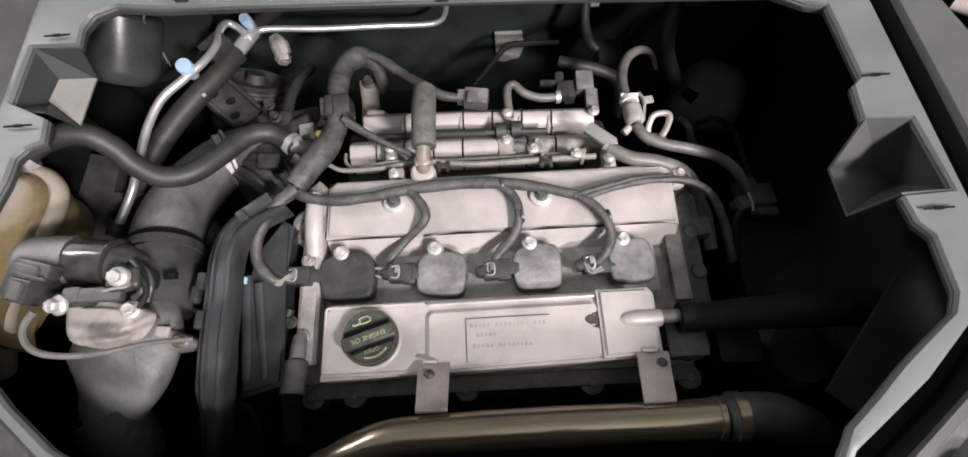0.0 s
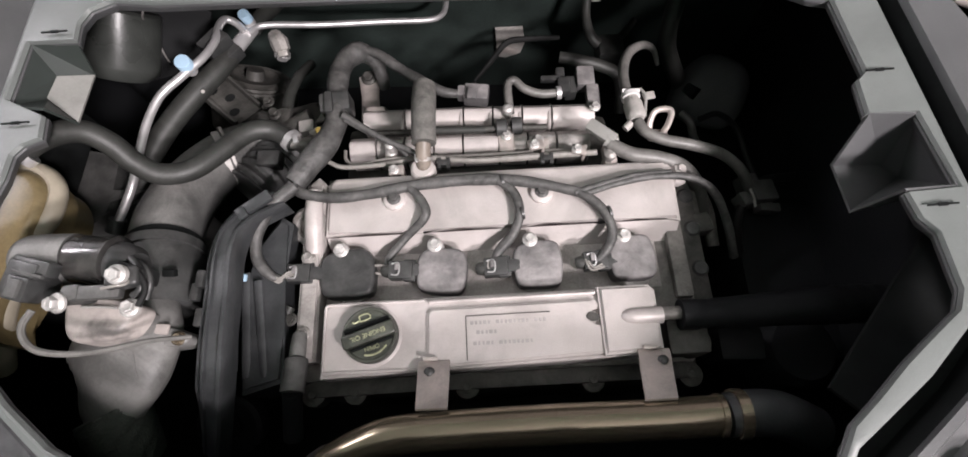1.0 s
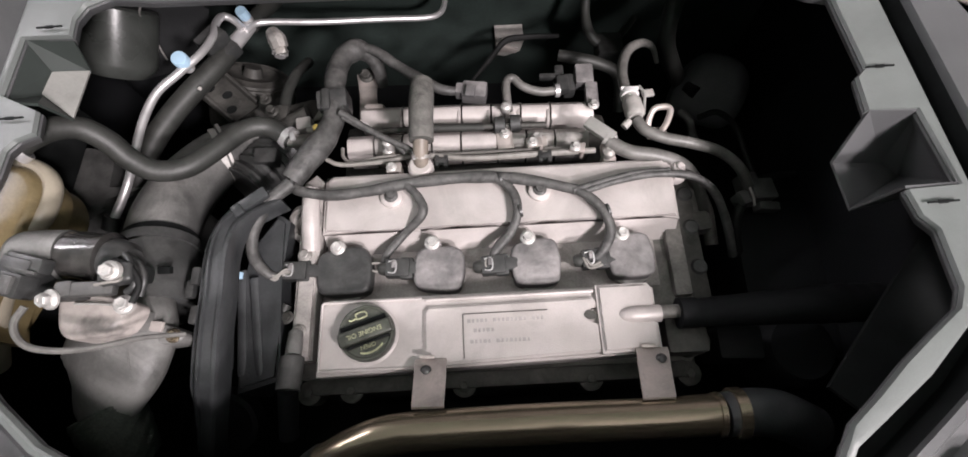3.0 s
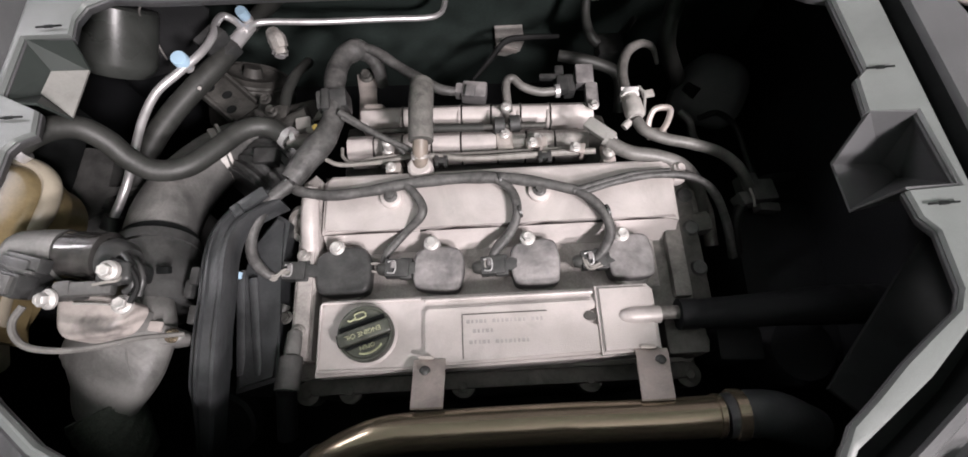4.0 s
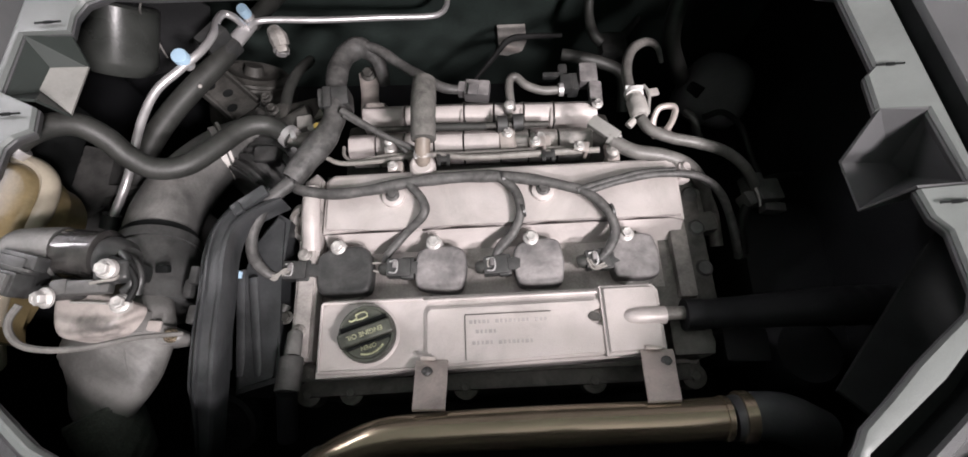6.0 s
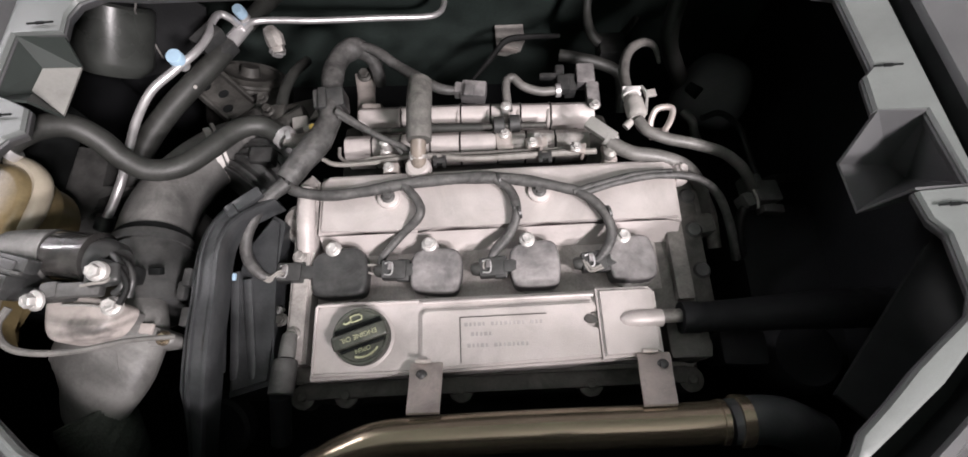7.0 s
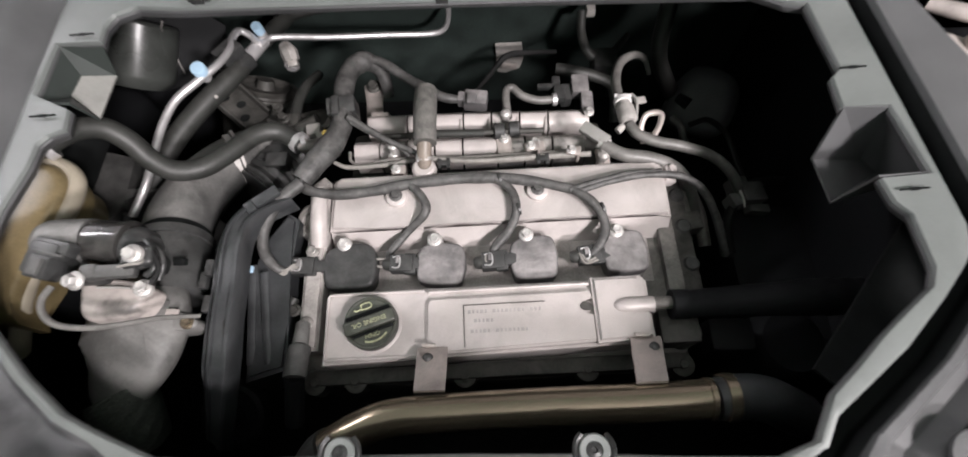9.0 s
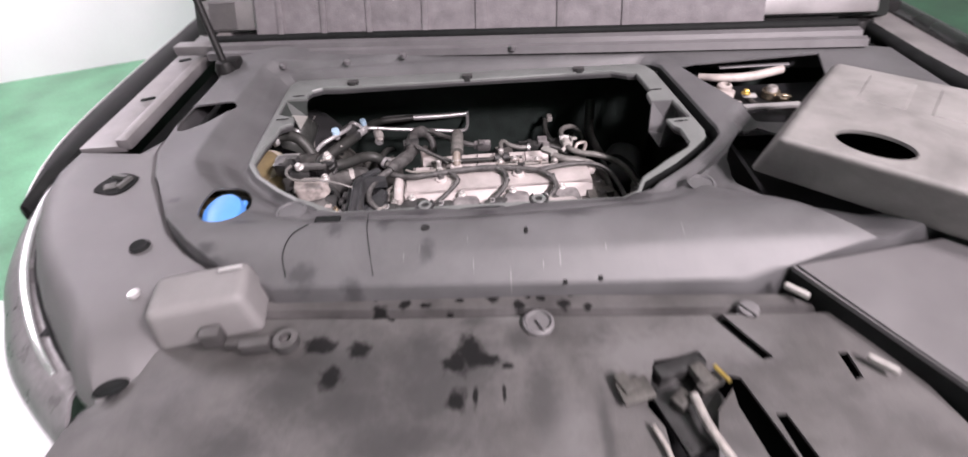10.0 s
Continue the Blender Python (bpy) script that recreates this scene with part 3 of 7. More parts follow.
COVER_SHADE = [beside_cover(a, c) for a, c in ((-0.060, 0.195), (-0.068, 0.17), (-0.069, 0.12), (-0.066, 0.085), (-0.058, 0.058), (-0.036, 0.042), (0.0, 0.034), (0.16, 0.034), (0.16, 0.19), (0.03, 0.195))]
FILLER = (-0.298, -0.031)
ov = Matrix.Translation((FILLER[0], FILLER[1], 0.98)) @ Matrix.Rotation(radians(102), 4, "Z") @ Matrix.Diagonal((1.4, 0.78, 1, 1))
cut(sheet, prism(TRAY, 0.9, 1.2, 0), prism(smooth_poly(TOWER, 3), 0.9, 1.2, 0), lathe([(0.036, -0.1), (0.036, 0.2)], ov, 32))

# Cut along the battery cover's shadow, with a black sheet below it.
cut(sheet, prism(COVER_SHADE, 0.9, 1.1, 0))
part("well_floor", prism([beside_cover(a, c) for a, c in ((-0.12, 0.0), (0.24, 0.0), (0.24, 0.22), (-0.12, 0.215))], 0.93, 0.934, 0), GROOVE, trim, "black sheet for the shade beside the battery cover")
# pockets moulded into the flange


def facets(name, quads, label, material):
    """Moulded walls, each given by its corners."""
    bm = bmesh.new()
    for quad in quads:
        bm.faces.new([bm.verts.new(p) for p in quad])
    bmesh.ops.remove_doubles(bm, verts=bm.verts, dist=0.0006)
    thicken(bm, 0.002)
    ob = part(name, bm, material, trim, label)
    ob.data.shade_flat()
    return ob


RIM = [(0.301, 0.213, 0.998), (0.336, 0.213, 0.998), (0.345, 0.155, 0.998), (0.309, 0.152, 0.998)]
LOW = [(0.298, 0.195, 0.953), (0.351, 0.205, 0.935), (0.366, 0.191, 0.930), (0.308, 0.158, 0.945)]
# Right pocket takes the darker trim plastic for the shade inside.
facets("pocket", [(RIM[0], RIM[1], LOW[1], LOW[0]), (RIM[1], RIM[2], LOW[2], LOW[1]), (LOW[0], LOW[1], LOW[2], LOW[3]), (LOW[3], LOW[2], RIM[2], RIM[3])], "dark moulded pocket in the flange", TRIM)
RIM = [(-0.291, 0.230, 0.998), (-0.323, 0.232, 0.998), (-0.323, 0.291, 0.998), (-0.286, 0.293, 0.998)]
LOW = [(-0.290, 0.236, 0.968), (-0.315, 0.254, 0.975), (-0.313, 0.275, 0.975), (-0.289, 0.281, 0.968)]
facets("pocket", [(RIM[0], RIM[1], LOW[1], LOW[0]), (RIM[1], RIM[2], LOW[2], LOW[1]), (LOW[3], LOW[2], RIM[2], RIM[3])], "moulded pocket in the flange", POCKET)
# Pocket floor, coloured paler than its walls for the light on it.
facets("bracket", [LOW], "pocket floor in a paler plastic for the light on it", GREYPL)
# small slots, clips and fasteners of the trim
for p in [(-0.210, 0.339, 1.001), (0.000, 0.337, 1.001), (0.202, 0.339, 1.001)]:
    part("clip", joined(box(0.019, 0.012, 0.008, Matrix.Translation((p[0], p[1], p[2])), 0.001), box(0.011, 0.004, 0.012, Matrix.Translation((p[0], p[1] - 0.007, p[2])), 0.001)), BLACK, trim, "black push clip")
for p in [(0.315, 0.245, 1.002), (0.326, 0.141, 1.002), (-0.300, 0.297, 1.002), (-0.304, 0.215, 1.002)]:
    part("slot", joined(box(0.020, 0.0011, 0.0010, pose(*p, 0, 0, 4), 0), box(0.006, 0.0022, 0.0012, pose(*p, 0, 0, 4), 0)), GROOVE, trim)
for p in [(-0.048, -0.022, 0.994), (0.099, -0.020, 0.994)]:
    f = part("fastener", lathe([(0.0092, -0.012), (0.0092, 0.001), (0.0084, 0.002), (0.005, 0.0016), (0.0045, -0.002)], Matrix.Translation(p)), FLANGE, trim, "round push fastener")
    part("screw", lathe([(0.0046, -0.004), (0.0046, 0.0006), (0.002, 0.0012), (0.0015, 0)], Matrix.Translation(p), 12), SMUDGE, f)
    for turn in (0, 180):
        part("slot", tube([Vector(p) + Vector((0.0112 * math.cos(radians(turn + d)), 0.0112 * math.sin(radians(turn + d)), 0.0008)) for d in (-52, -26, 0, 26, 52)], 0.0017, 8, 4), SMUDGE, f)
PULL = [p[:2] for p in [(-0.027, -0.040, 1.012), (-0.016, -0.049, 1.012), (0.004, -0.054, 1.012), (0.032, -0.055, 1.012), (0.061, -0.052, 1.012), (0.079, -0.044, 1.012), (0.084, -0.034, 1.012), (0.073, -0.037, 1.012), (0.051, -0.043, 1.012), (0.032, -0.044, 1.012), (0.004, -0.043, 1.012), (-0.015, -0.039, 1.012)]]
cut(sheet, prism(smooth_poly(PULL, 4), 0.95, 1.1, 0))
# Black plate behind the cut gives the recess its shade.
part("pull_recess", prism([(-0.045, -0.062), (0.115, -0.062), (0.115, -0.026), (-0.045, -0.026)], 0.982, 0.986, 0), GROOVE, trim, "black backing for the shade in the finger recess")
for p in [(-0.035, -0.111, 1.030), (0.076, -0.121, 1.030), (0.114, -0.171, 1.022), (0.151, -0.169, 1.022)]:
    slim = 0.45 if p[1] < -0.12 else 1.0
    part("clip_hole", lathe([(0.0052, 0), (0.0045, 0.0012), (0.001, 0.0008)], Matrix.Translation((p[0], p[1], trim_height(p[0], p[1]) + 0.0003)) @ Matrix.Diagonal((slim, 1, 1, 1)), 14), SMUDGE, trim)
px, py, pz = (-0.151, -0.086, 1.020)
part("clip_hole", box(0.03, 0.012, 0.004, Matrix.Translation((px, py, trim_height(px, py))), 0.002), GROOVE, trim)

SPOTS = [(-0.082, -0.094, 0.01, 0.018), (-0.137, -0.103, 0.011, 0.016), (-0.168, -0.157, 0.017, 0.011), (-0.278, -0.126, 0.011, 0.01), (-0.113, -0.169, 0.013, 0.009), (-0.032, -0.138, 0.009, 0.014), (0.013, -0.09, 0.028, 0.008), (0.132, -0.094, 0.027, 0.011), (0.20, -0.05, 0.03, 0.02), (-0.05, -0.06, 0.02, 0.01)] + [(-0.364, -0.026, 0.01, 0.008), (-0.15, -0.02, 0.03, 0.012), (-0.25, 0.02, 0.02, 0.03)]
SPOTS += [(-0.126, -0.069, 0.0176, 0.0060), (-0.044, -0.063, 0.0117, 0.0081), (0.032, -0.072, 0.0168, 0.0093), (-0.253, -0.081, 0.0186, 0.0054), (-0.265, -0.143, 0.0153, 0.0084), (0.206, -0.083, 0.0141, 0.0059)]
SCUFFS = [(-0.057, -0.144, 0.0010, 0.0068), (0.012, -0.128, 0.0011, 0.0072), (0.018, -0.155, 0.0009, 0.0092), (0.110, -0.149, 0.0015, 0.0124), (-0.040, -0.137, 0.0014, 0.0078), (0.159, -0.142, 0.0012, 0.0082), (0.092, -0.157, 0.0009, 0.0068), (0.243, -0.128, 0.0010, 0.0134), (0.057, -0.166, 0.0015, 0.0125)]
stain_or_shade(TRIM, SCUFFS, (0.2, 0.2, 0.2), 0.6, 0.7, 1.6)
stain_or_shade(TRIM, SPOTS, (0.03, 0.03, 0.032), 0.75, 0.9, 2.0)


def on_trim(x, y, up=0.0008):
    return (x, y, trim_height(x, y) + up)


part("seam", tube([on_trim(x, y) for x, y in ((-0.106, -0.075), (-0.103, -0.09), (-0.1, -0.11), (-0.095, -0.135), (-0.09, -0.160))], 0.0005, 6, 5), GROOVE, trim)
part("seam", tube([on_trim(x, y) for x, y in ((-0.185, -0.158), (-0.19, -0.137), (-0.185, -0.113), (-0.170, -0.095))], 0.0007, 6, 5), GROOVE, trim)
part("moulded_ring", lathe([(0.019, -0.002), (0.019, 0.0005), (0.016, 0.0008), (0.015, -0.001)], Matrix.Translation(on_trim(-0.208, -0.05, 0)), 28), TRIM, trim)
rp = on_trim(0.300, -0.026, 0)
part("moulded_ring", lathe([(0.017, -0.002), (0.017, 0.0008), (0.014, 0.001), (0.013, -0.001)], Matrix.Translation(rp), 28), TRIM, trim)

# washer filler
washer = thing("washer_filler_cap", (FILLER[0], FILLER[1], 0.99), "bright blue washer fluid cap in an oval recess", "filler cap")
tilt = Matrix.Translation((FILLER[0] - 0.003, FILLER[1] - 0.008, 1.006)) @ Matrix.Rotation(radians(102), 4, "Z") @ Matrix.Diagonal((1.35, 0.9, 1, 1))
part("cap", lathe([(0.027, -0.02), (0.027, 0.006), (0.025, 0.010), (0.010, 0.013), (0.0, 0.0132)], tilt), BLUE, washer)
part("tab", box(0.016, 0.012, 0.006, Matrix.Translation((FILLER[0] + 0.008, FILLER[1] + 0.016, 1.005)), 0.002), BLUE, washer)
part("well", lathe([(0.0375, 0.012), (0.036, 0.014), (0.0345, 0.0), (0.033, -0.05), (0.0, -0.05)], Matrix.Translation((0, 0, 0.0)) @ ov, 32), GROOVE, washer)

# ---------------------------------------------------------------- the bay below
bay = thing("engine_bay_tub", (0, 0.2, 0.55), "black painted engine bay with a matted firewall", "engine bay", kind="structure")
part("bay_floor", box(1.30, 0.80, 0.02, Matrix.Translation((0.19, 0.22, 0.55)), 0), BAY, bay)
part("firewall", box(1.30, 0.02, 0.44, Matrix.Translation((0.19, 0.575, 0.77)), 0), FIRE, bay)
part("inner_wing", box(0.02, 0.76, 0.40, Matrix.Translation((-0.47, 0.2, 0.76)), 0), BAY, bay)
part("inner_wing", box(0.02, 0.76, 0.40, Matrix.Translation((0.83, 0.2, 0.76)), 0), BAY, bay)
# Walls added to block light leaking in through the battery tray opening.
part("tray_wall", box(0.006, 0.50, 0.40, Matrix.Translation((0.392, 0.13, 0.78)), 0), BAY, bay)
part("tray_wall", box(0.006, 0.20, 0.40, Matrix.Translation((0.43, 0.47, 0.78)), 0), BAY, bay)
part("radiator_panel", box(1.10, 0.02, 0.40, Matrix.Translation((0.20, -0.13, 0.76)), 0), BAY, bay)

# ---------------------------------------------------------------- the engine
E = pose(0.028, 0.1665, 0, 0, 0, 2.6)


def loc(x, y, z):
    return tuple(E @ Vector((x, y, z)))


engine = thing("engine", loc(0, 0, 0.6), "transverse four-cylinder engine with a silver-painted valve cover", "engine")
part("block", box(0.36, 0.22, 0.24, E @ Matrix.Translation((0.015, -0.02, 0.70)), 0.01), DCAST, engine, "grimy cast engine block")
# flange and coil well
base = prism([(-0.165, -0.125), (0.172, -0.125), (0.196, -0.10), (0.196, 0.085), (-0.165, 0.085)], 0.80, 0.842, 0.003, E, side_bev=0.01)
cover = part("valve_cover", base, GRIME, engine, "dusty silver-painted valve cover")
# raised rear part
rear = prism([(-0.147, 0.014), (-0.10, 0.018), (-0.055, 0.012), (-0.02, 0.019), (0.03, 0.012), (0.065, 0.019), (0.112, 0.012), (0.15, 0.018), (0.186, 0.011), (0.1875, 0.066), (0.180, 0.0735), (-0.140, 0.0735), (-0.147, 0.068)], 0.838, 0.8665, 0.0035, E, 3)
part("rear_plate", rear, ALU, cover)
# slope from the rear part down to the coil well
slope = bmesh.new()
prof = [(0.013, 0.862), (0.004, 0.8475), (-0.002, 0.8415), (0.016, 0.8395)]
va = [slope.verts.new(loc(-0.146, y, z)) for y, z in prof]
vb = [slope.verts.new(loc(0.186, y, z)) for y, z in prof]
for i in range(4):
    slope.faces.new((va[i], va[(i + 1) % 4], vb[(i + 1) % 4], vb[i]))
slope.faces.new(va)
slope.faces.new(vb[::-1])
part("coil_well_ramp", slope, ALU, cover, "stained ramp behind the coils")
well = prism([(-0.15, -0.046), (0.165, -0.046), (0.165, 0.0), (-0.15, 0.0)], 0.84, 0.8435, 0.001, E)
part("coil_well", well, WELL, cover, "grimy coil well")
# raised front part
front = prism([(-0.140, -0.116), (0.140, -0.110), (0.1435, -0.104), (0.1435, -0.058), (0.1395, -0.0525), (-0.134, -0.0525), (-0.140, -0.058)], 0.838, 0.879, 0.0035, E, 3)
part("front_plate", front, ALU, cover)
part("raised_panel", prism([(-0.050, -0.1125), (0.096, -0.108), (0.0965, -0.0845), (0.086, -0.084), (0.081, -0.079), (0.086, -0.073), (0.0965, -0.0705), (0.0965, -0.067), (0.092, -0.0625), (-0.046, -0.0635), (-0.050, -0.0675)], 0.877, 0.8835, 0.002, E, 2), ALU, cover)
part("end_boss", prism([(0.0955, -0.110), (0.1435, -0.108), (0.1435, -0.058), (0.139, -0.053), (0.0955, -0.053)], 0.878, 0.8868, 0.003, E, 3), ALU, cover)
nub = tube([loc(0.112, -0.0795, 0.8835), loc(0.116, -0.0795, 0.8842), loc(0.122, -0.0795, 0.8846), loc(0.132, -0.0795, 0.8846), loc(0.146, -0.0795, 0.8842)], [0.003, 0.0056, 0.0068, 0.0072, 0.0072], 22, 6)
part("breather_boss", nub, ALU, cover)
part("breather_stub", tube([loc(0.143, -0.0785, 0.8855), loc(0.165, -0.0785, 0.884)], [0.0056, 0.0056], 16), GRIME, cover, "dull metal breather stub")
# Flat dark piece paints the shade of the notch.
part("drain_notch", joined(prism(smooth_poly([(0.0835, -0.0775), (0.0875, -0.0812), (0.094, -0.0805), (0.094, -0.0765), (0.0875, -0.0735)], 4), 0.8834, 0.8842, 0.0003, E)), DCAST, cover, "dark insert for the shade in the cast notch")
part("back_rib", tube([loc(-0.048, -0.0575, 0.8805), loc(0.094, -0.0570, 0.8805)], 0.0016, 8, 3), ALU, cover)
part("border_rib", tube([loc(-0.052, -0.0555, 0.8795), loc(-0.1355, -0.0555, 0.8795), loc(-0.137, -0.057, 0.8795), loc(-0.137, -0.112, 0.8795), loc(-0.052, -0.1125, 0.8795)], 0.0014, 8, 4, smooth=False), ALU, cover)
part("ear", joined(box(0.014, 0.022, 0.012, E @ pose(0.193, 0.062, 0.855, 0, 25, 0), 0.003), bolt(loc(0.196, 0.064, 0.861), (0.3, 0, 1), 0.0045, 0.005)), ALU, cover)
# cast plate outline and unreadable lettering
frame_bits = [box(0.0705, 0.0006, 0.0008, E @ Matrix.Translation((0.0185, -0.0715, 0.8838)), 0), box(0.0006, 0.036, 0.0008, E @ Matrix.Translation((-0.0170, -0.0895, 0.8838)), 0)]
part("cast_outline", joined(*frame_bits), DCAST, cover)
for y, w, x0 in ((-0.0775, 0.068, 0.020), (-0.0855, 0.024, 0.003), (-0.0945, 0.056, 0.016)):
    part("cast_lettering", joined(*[box(0.0018 + 0.001 * ((i * 7) % 3 == 0), 0.0030, 0.0008, E @ Matrix.Translation((x0 - w / 2 + 0.0036 * (i + 0.5), y, 0.88335)), 0.0002, 1) for i in range(int(w / 0.0036)) if i % 9 != 5]), INK, cover, "worn cast lettering")
# bolts of the cover
for x, y, z in ((-0.0815, 0.046, 0.8665), (0.0585, 0.0445, 0.8665)):
    b = part("bolt_boss", lathe([(0.0105, -0.002), (0.0105, 0.004), (0.0085, 0.0055), (0.0, 0.0055)], E @ Matrix.Translation((x, y, z))), ALU, cover)
    part("plug", joined(bolt(loc(x, y, z + 0.005), (0, 0, 1), 0.0045, 0.006)), TAPE, b)
for x in (-0.118, 0.09, 0.175, -0.155, -0.02):
    part("flange_lug", joined(lathe([(0.0105, -0.02), (0.0105, 0.0), (0.009, 0.001), (0, 0.001)], E @ Matrix.Translation((x, -0.126, 0.846))), bolt(loc(x, -0.126, 0.846), (0, 0, 1), 0.0045, 0.005)), DCAST, cover)
part("front_flange", box(0.33, 0.014, 0.016, E @ Matrix.Translation((0.01, -0.122, 0.842)), 0.003), DCAST, cover, "grimy front flange")
# cam carrier strip at the belt end
strip = prism([(-0.169, -0.10), (-0.150, -0.10), (-0.150, 0.07), (-0.158, 0.078), (-0.169, 0.07)], 0.81, 0.863, 0.003, E, 2)
part("cam_carrier", strip, WELL, engine)
for x, y, z in ((-0.162, -0.005, 0.863), (-0.162, -0.075, 0.863), (-0.160, 0.05, 0.863)):
    part("bolt", bolt(loc(x, y, z), (0, 0, 1), 0.0045, 0.005), CAST, engine)
part("oil_valve", tube([loc(-0.1575, 0.058, 0.872), loc(-0.158, 0.03, 0.868), loc(-0.1585, 0.0, 0.858)], [0.0078, 0.0085, 0.0085], 16), ALU, engine, "silver oil control valve")
part("carrier_ring", lathe([(0.019, -0.005), (0.019, 0.005), (0.016, 0.008), (0.011, 0.008), (0.010, 0.003), (0, 0.003)], E @ pose(-0.166, 0.03, 0.852, 25, -25, 0)), CAST, engine)
part("end_plate", box(0.03, 0.15, 0.03, E @ Matrix.Translation((0.197, 0.0, 0.825)), 0.004), DCAST, engine)
for y in (0.045, 0.01, -0.03):
    part("end_lug", lathe([(0.008, -0.01), (0.008, 0.004), (0.006, 0.006), (0, 0.006)], E @ Matrix.Translation((0.205, y, 0.836))), BLACK, engine)

# oil filler cap
OC = Vector((-0.065, 0.079, 0.891))
oil = thing("oil_filler_cap", OC - Vector((0, 0, 0.018)), "round black oil filler cap with faded yellow marks", "oil cap")
om = Matrix.Translation(OC) @ Matrix.Rotation(radians(20), 4, "Z")
prof = [(0.0232, -0.013), (0.0232, -0.004), (0.0225, -0.002), (0.0208, -0.0018), (0.0198, -0.003), (0.0, -0.003)]
part("cap", lathe(prof, om, 40), CAPM, oil)
# Black strips laid on for the shade in the cap's recesses.
part("hollow", joined(box(0.0385, 0.0052, 0.003, om @ Matrix.Translation((0, 0.0074, -0.0026)), 0.0006), box(0.036, 0.0022, 0.003, om @ Matrix.Translation((0, -0.0082, -0.0026)), 0.0006)), GROOVE, oil, "black strips for the shade beside the grip")
part("grip", box(0.0445, 0.0118, 0.008, om @ Matrix.Translation((0, -0.001, 0.0005)), 0.0025, 3), CAPM, oil, "raised grip bar")
part("neck", lathe([(0.0255, -0.016), (0.0255, -0.0115), (0.0235, -0.0105)], om, 32), ALU, oil)
turned = Matrix.Rotation(math.pi, 4, "Z")
part("lettering", arc_text("ENGINE OIL", 0.0055, om @ Matrix.Translation((0, -0.001, 0.0046)) @ turned), YELLOW, oil, "faded yellow lettering")
part("lettering", arc_text("OPEN", 0.0050, om @ Matrix.Translation((-0.001, -0.0108, -0.0026)) @ turned), YELLOW, oil, "faded yellow lettering")
can = [(-0.0105, 0.0142), (-0.0085, 0.0128), (-0.004, 0.0142), (-0.004, 0.0172), (0.0035, 0.0172), (0.0045, 0.0128), (-0.004, 0.0128), (-0.004, 0.0142)]
part("can_mark", tube([om @ Vector((x, y, -0.0018)) for x, y in can], 0.0007, 6, 2), YELLOW, oil)
part("arrow_mark", tube([om @ Vector((0.0168 * math.cos(a), 0.0168 * math.sin(a), -0.0022)) for a in [radians(240 + 10 * i) for i in range(8)]], 0.0009, 6, 2), YELLOW, oil)

# ignition coils


def coil(at, size, material, turn, plug, label):
    """A pencil coil: capped body, mounting ear with bolt, and its plug."""
    x, y, z = at
    ob = thing("ignition_coil", (x, y, 0.844), label, "ignition coil", "ignition coils along the engine")
    m = Matrix.Translation((x, y, z)) @ Matrix.Rotation(radians(turn), 4, "Z")
    w, d = size
    oct_ = [(-w / 2, -d * 0.28), (-w * 0.32, -d / 2), (w * 0.36, -d / 2), (w / 2, -d * 0.25), (w / 2, d * 0.22), (w * 0.34, d / 2), (-w * 0.18, d / 2), (-w / 2, d * 0.3)]
    wob = [(a * (1 + 0.03 * math.sin(7 * a * 300 + x * 900)), b * (1 + 0.03 * math.sin(5 * b * 300 + x * 700))) for a, b in oct_]
    lid = dome(smooth_poly(wob, 4), -0.010, 0.0032, 0.0042, 5)
    for v in lid.verts:
        v.co += Vector((0, 0, 0.0009 * noise.noise(Vector((v.co.x * 130 + x * 50, v.co.y * 130, 0))))) if v.co.z > 0 else Vector((0.0006 * noise.noise(v.co * 160), 0.0006 * noise.noise(v.co * 190), 0))
    lid.transform(m)
    part("body", lid, material, ob)
    part("skirt", dome(smooth_poly([(a * 0.95, b * 0.95) for a, b in oct_], 4), -0.024, -0.0085, 0.001, 2), material, ob).matrix_basis = m
    # Pale ring stands in for the highlight along the skirt's edge.
    part("gasket", lathe([(0.0195, -0.002), (0.0205, 0.0), (0.0195, 0.0025), (0.017, 0.003)], Matrix.Translation((x + 0.002, y - 0.006, 0.8462)), 28), GREYPL, ob, "pale ring for the shine at the skirt's edge")
    return ob


COILS = [((-0.096, 0.139, 0.862), (0.048, 0.044), BLACK, 4, "black ignition coil with a bolted ear"),
         ((-0.009, 0.141, 0.862), (0.044, 0.041), DUSTY, -4, "dust-covered ignition coil with a bolted ear"),
         ((0.079, 0.146, 0.862), (0.044, 0.043), DUSTY, 2, "dust-covered ignition coil with a bolted ear"),
         ((0.165, 0.151, 0.862), (0.042, 0.040), DUSTY, 3, "dust-covered ignition coil with a bolted ear")]
BOLTS = [(-0.103, 0.160, 0.868), (-0.016, 0.164, 0.868), (0.072, 0.168, 0.868), (0.158, 0.171, 0.868)]
PLUGS = [(-0.141, 0.139, 0.860), (-0.047, 0.141, 0.860), (0.040, 0.143, 0.860), (0.131, 0.148, 0.860)]
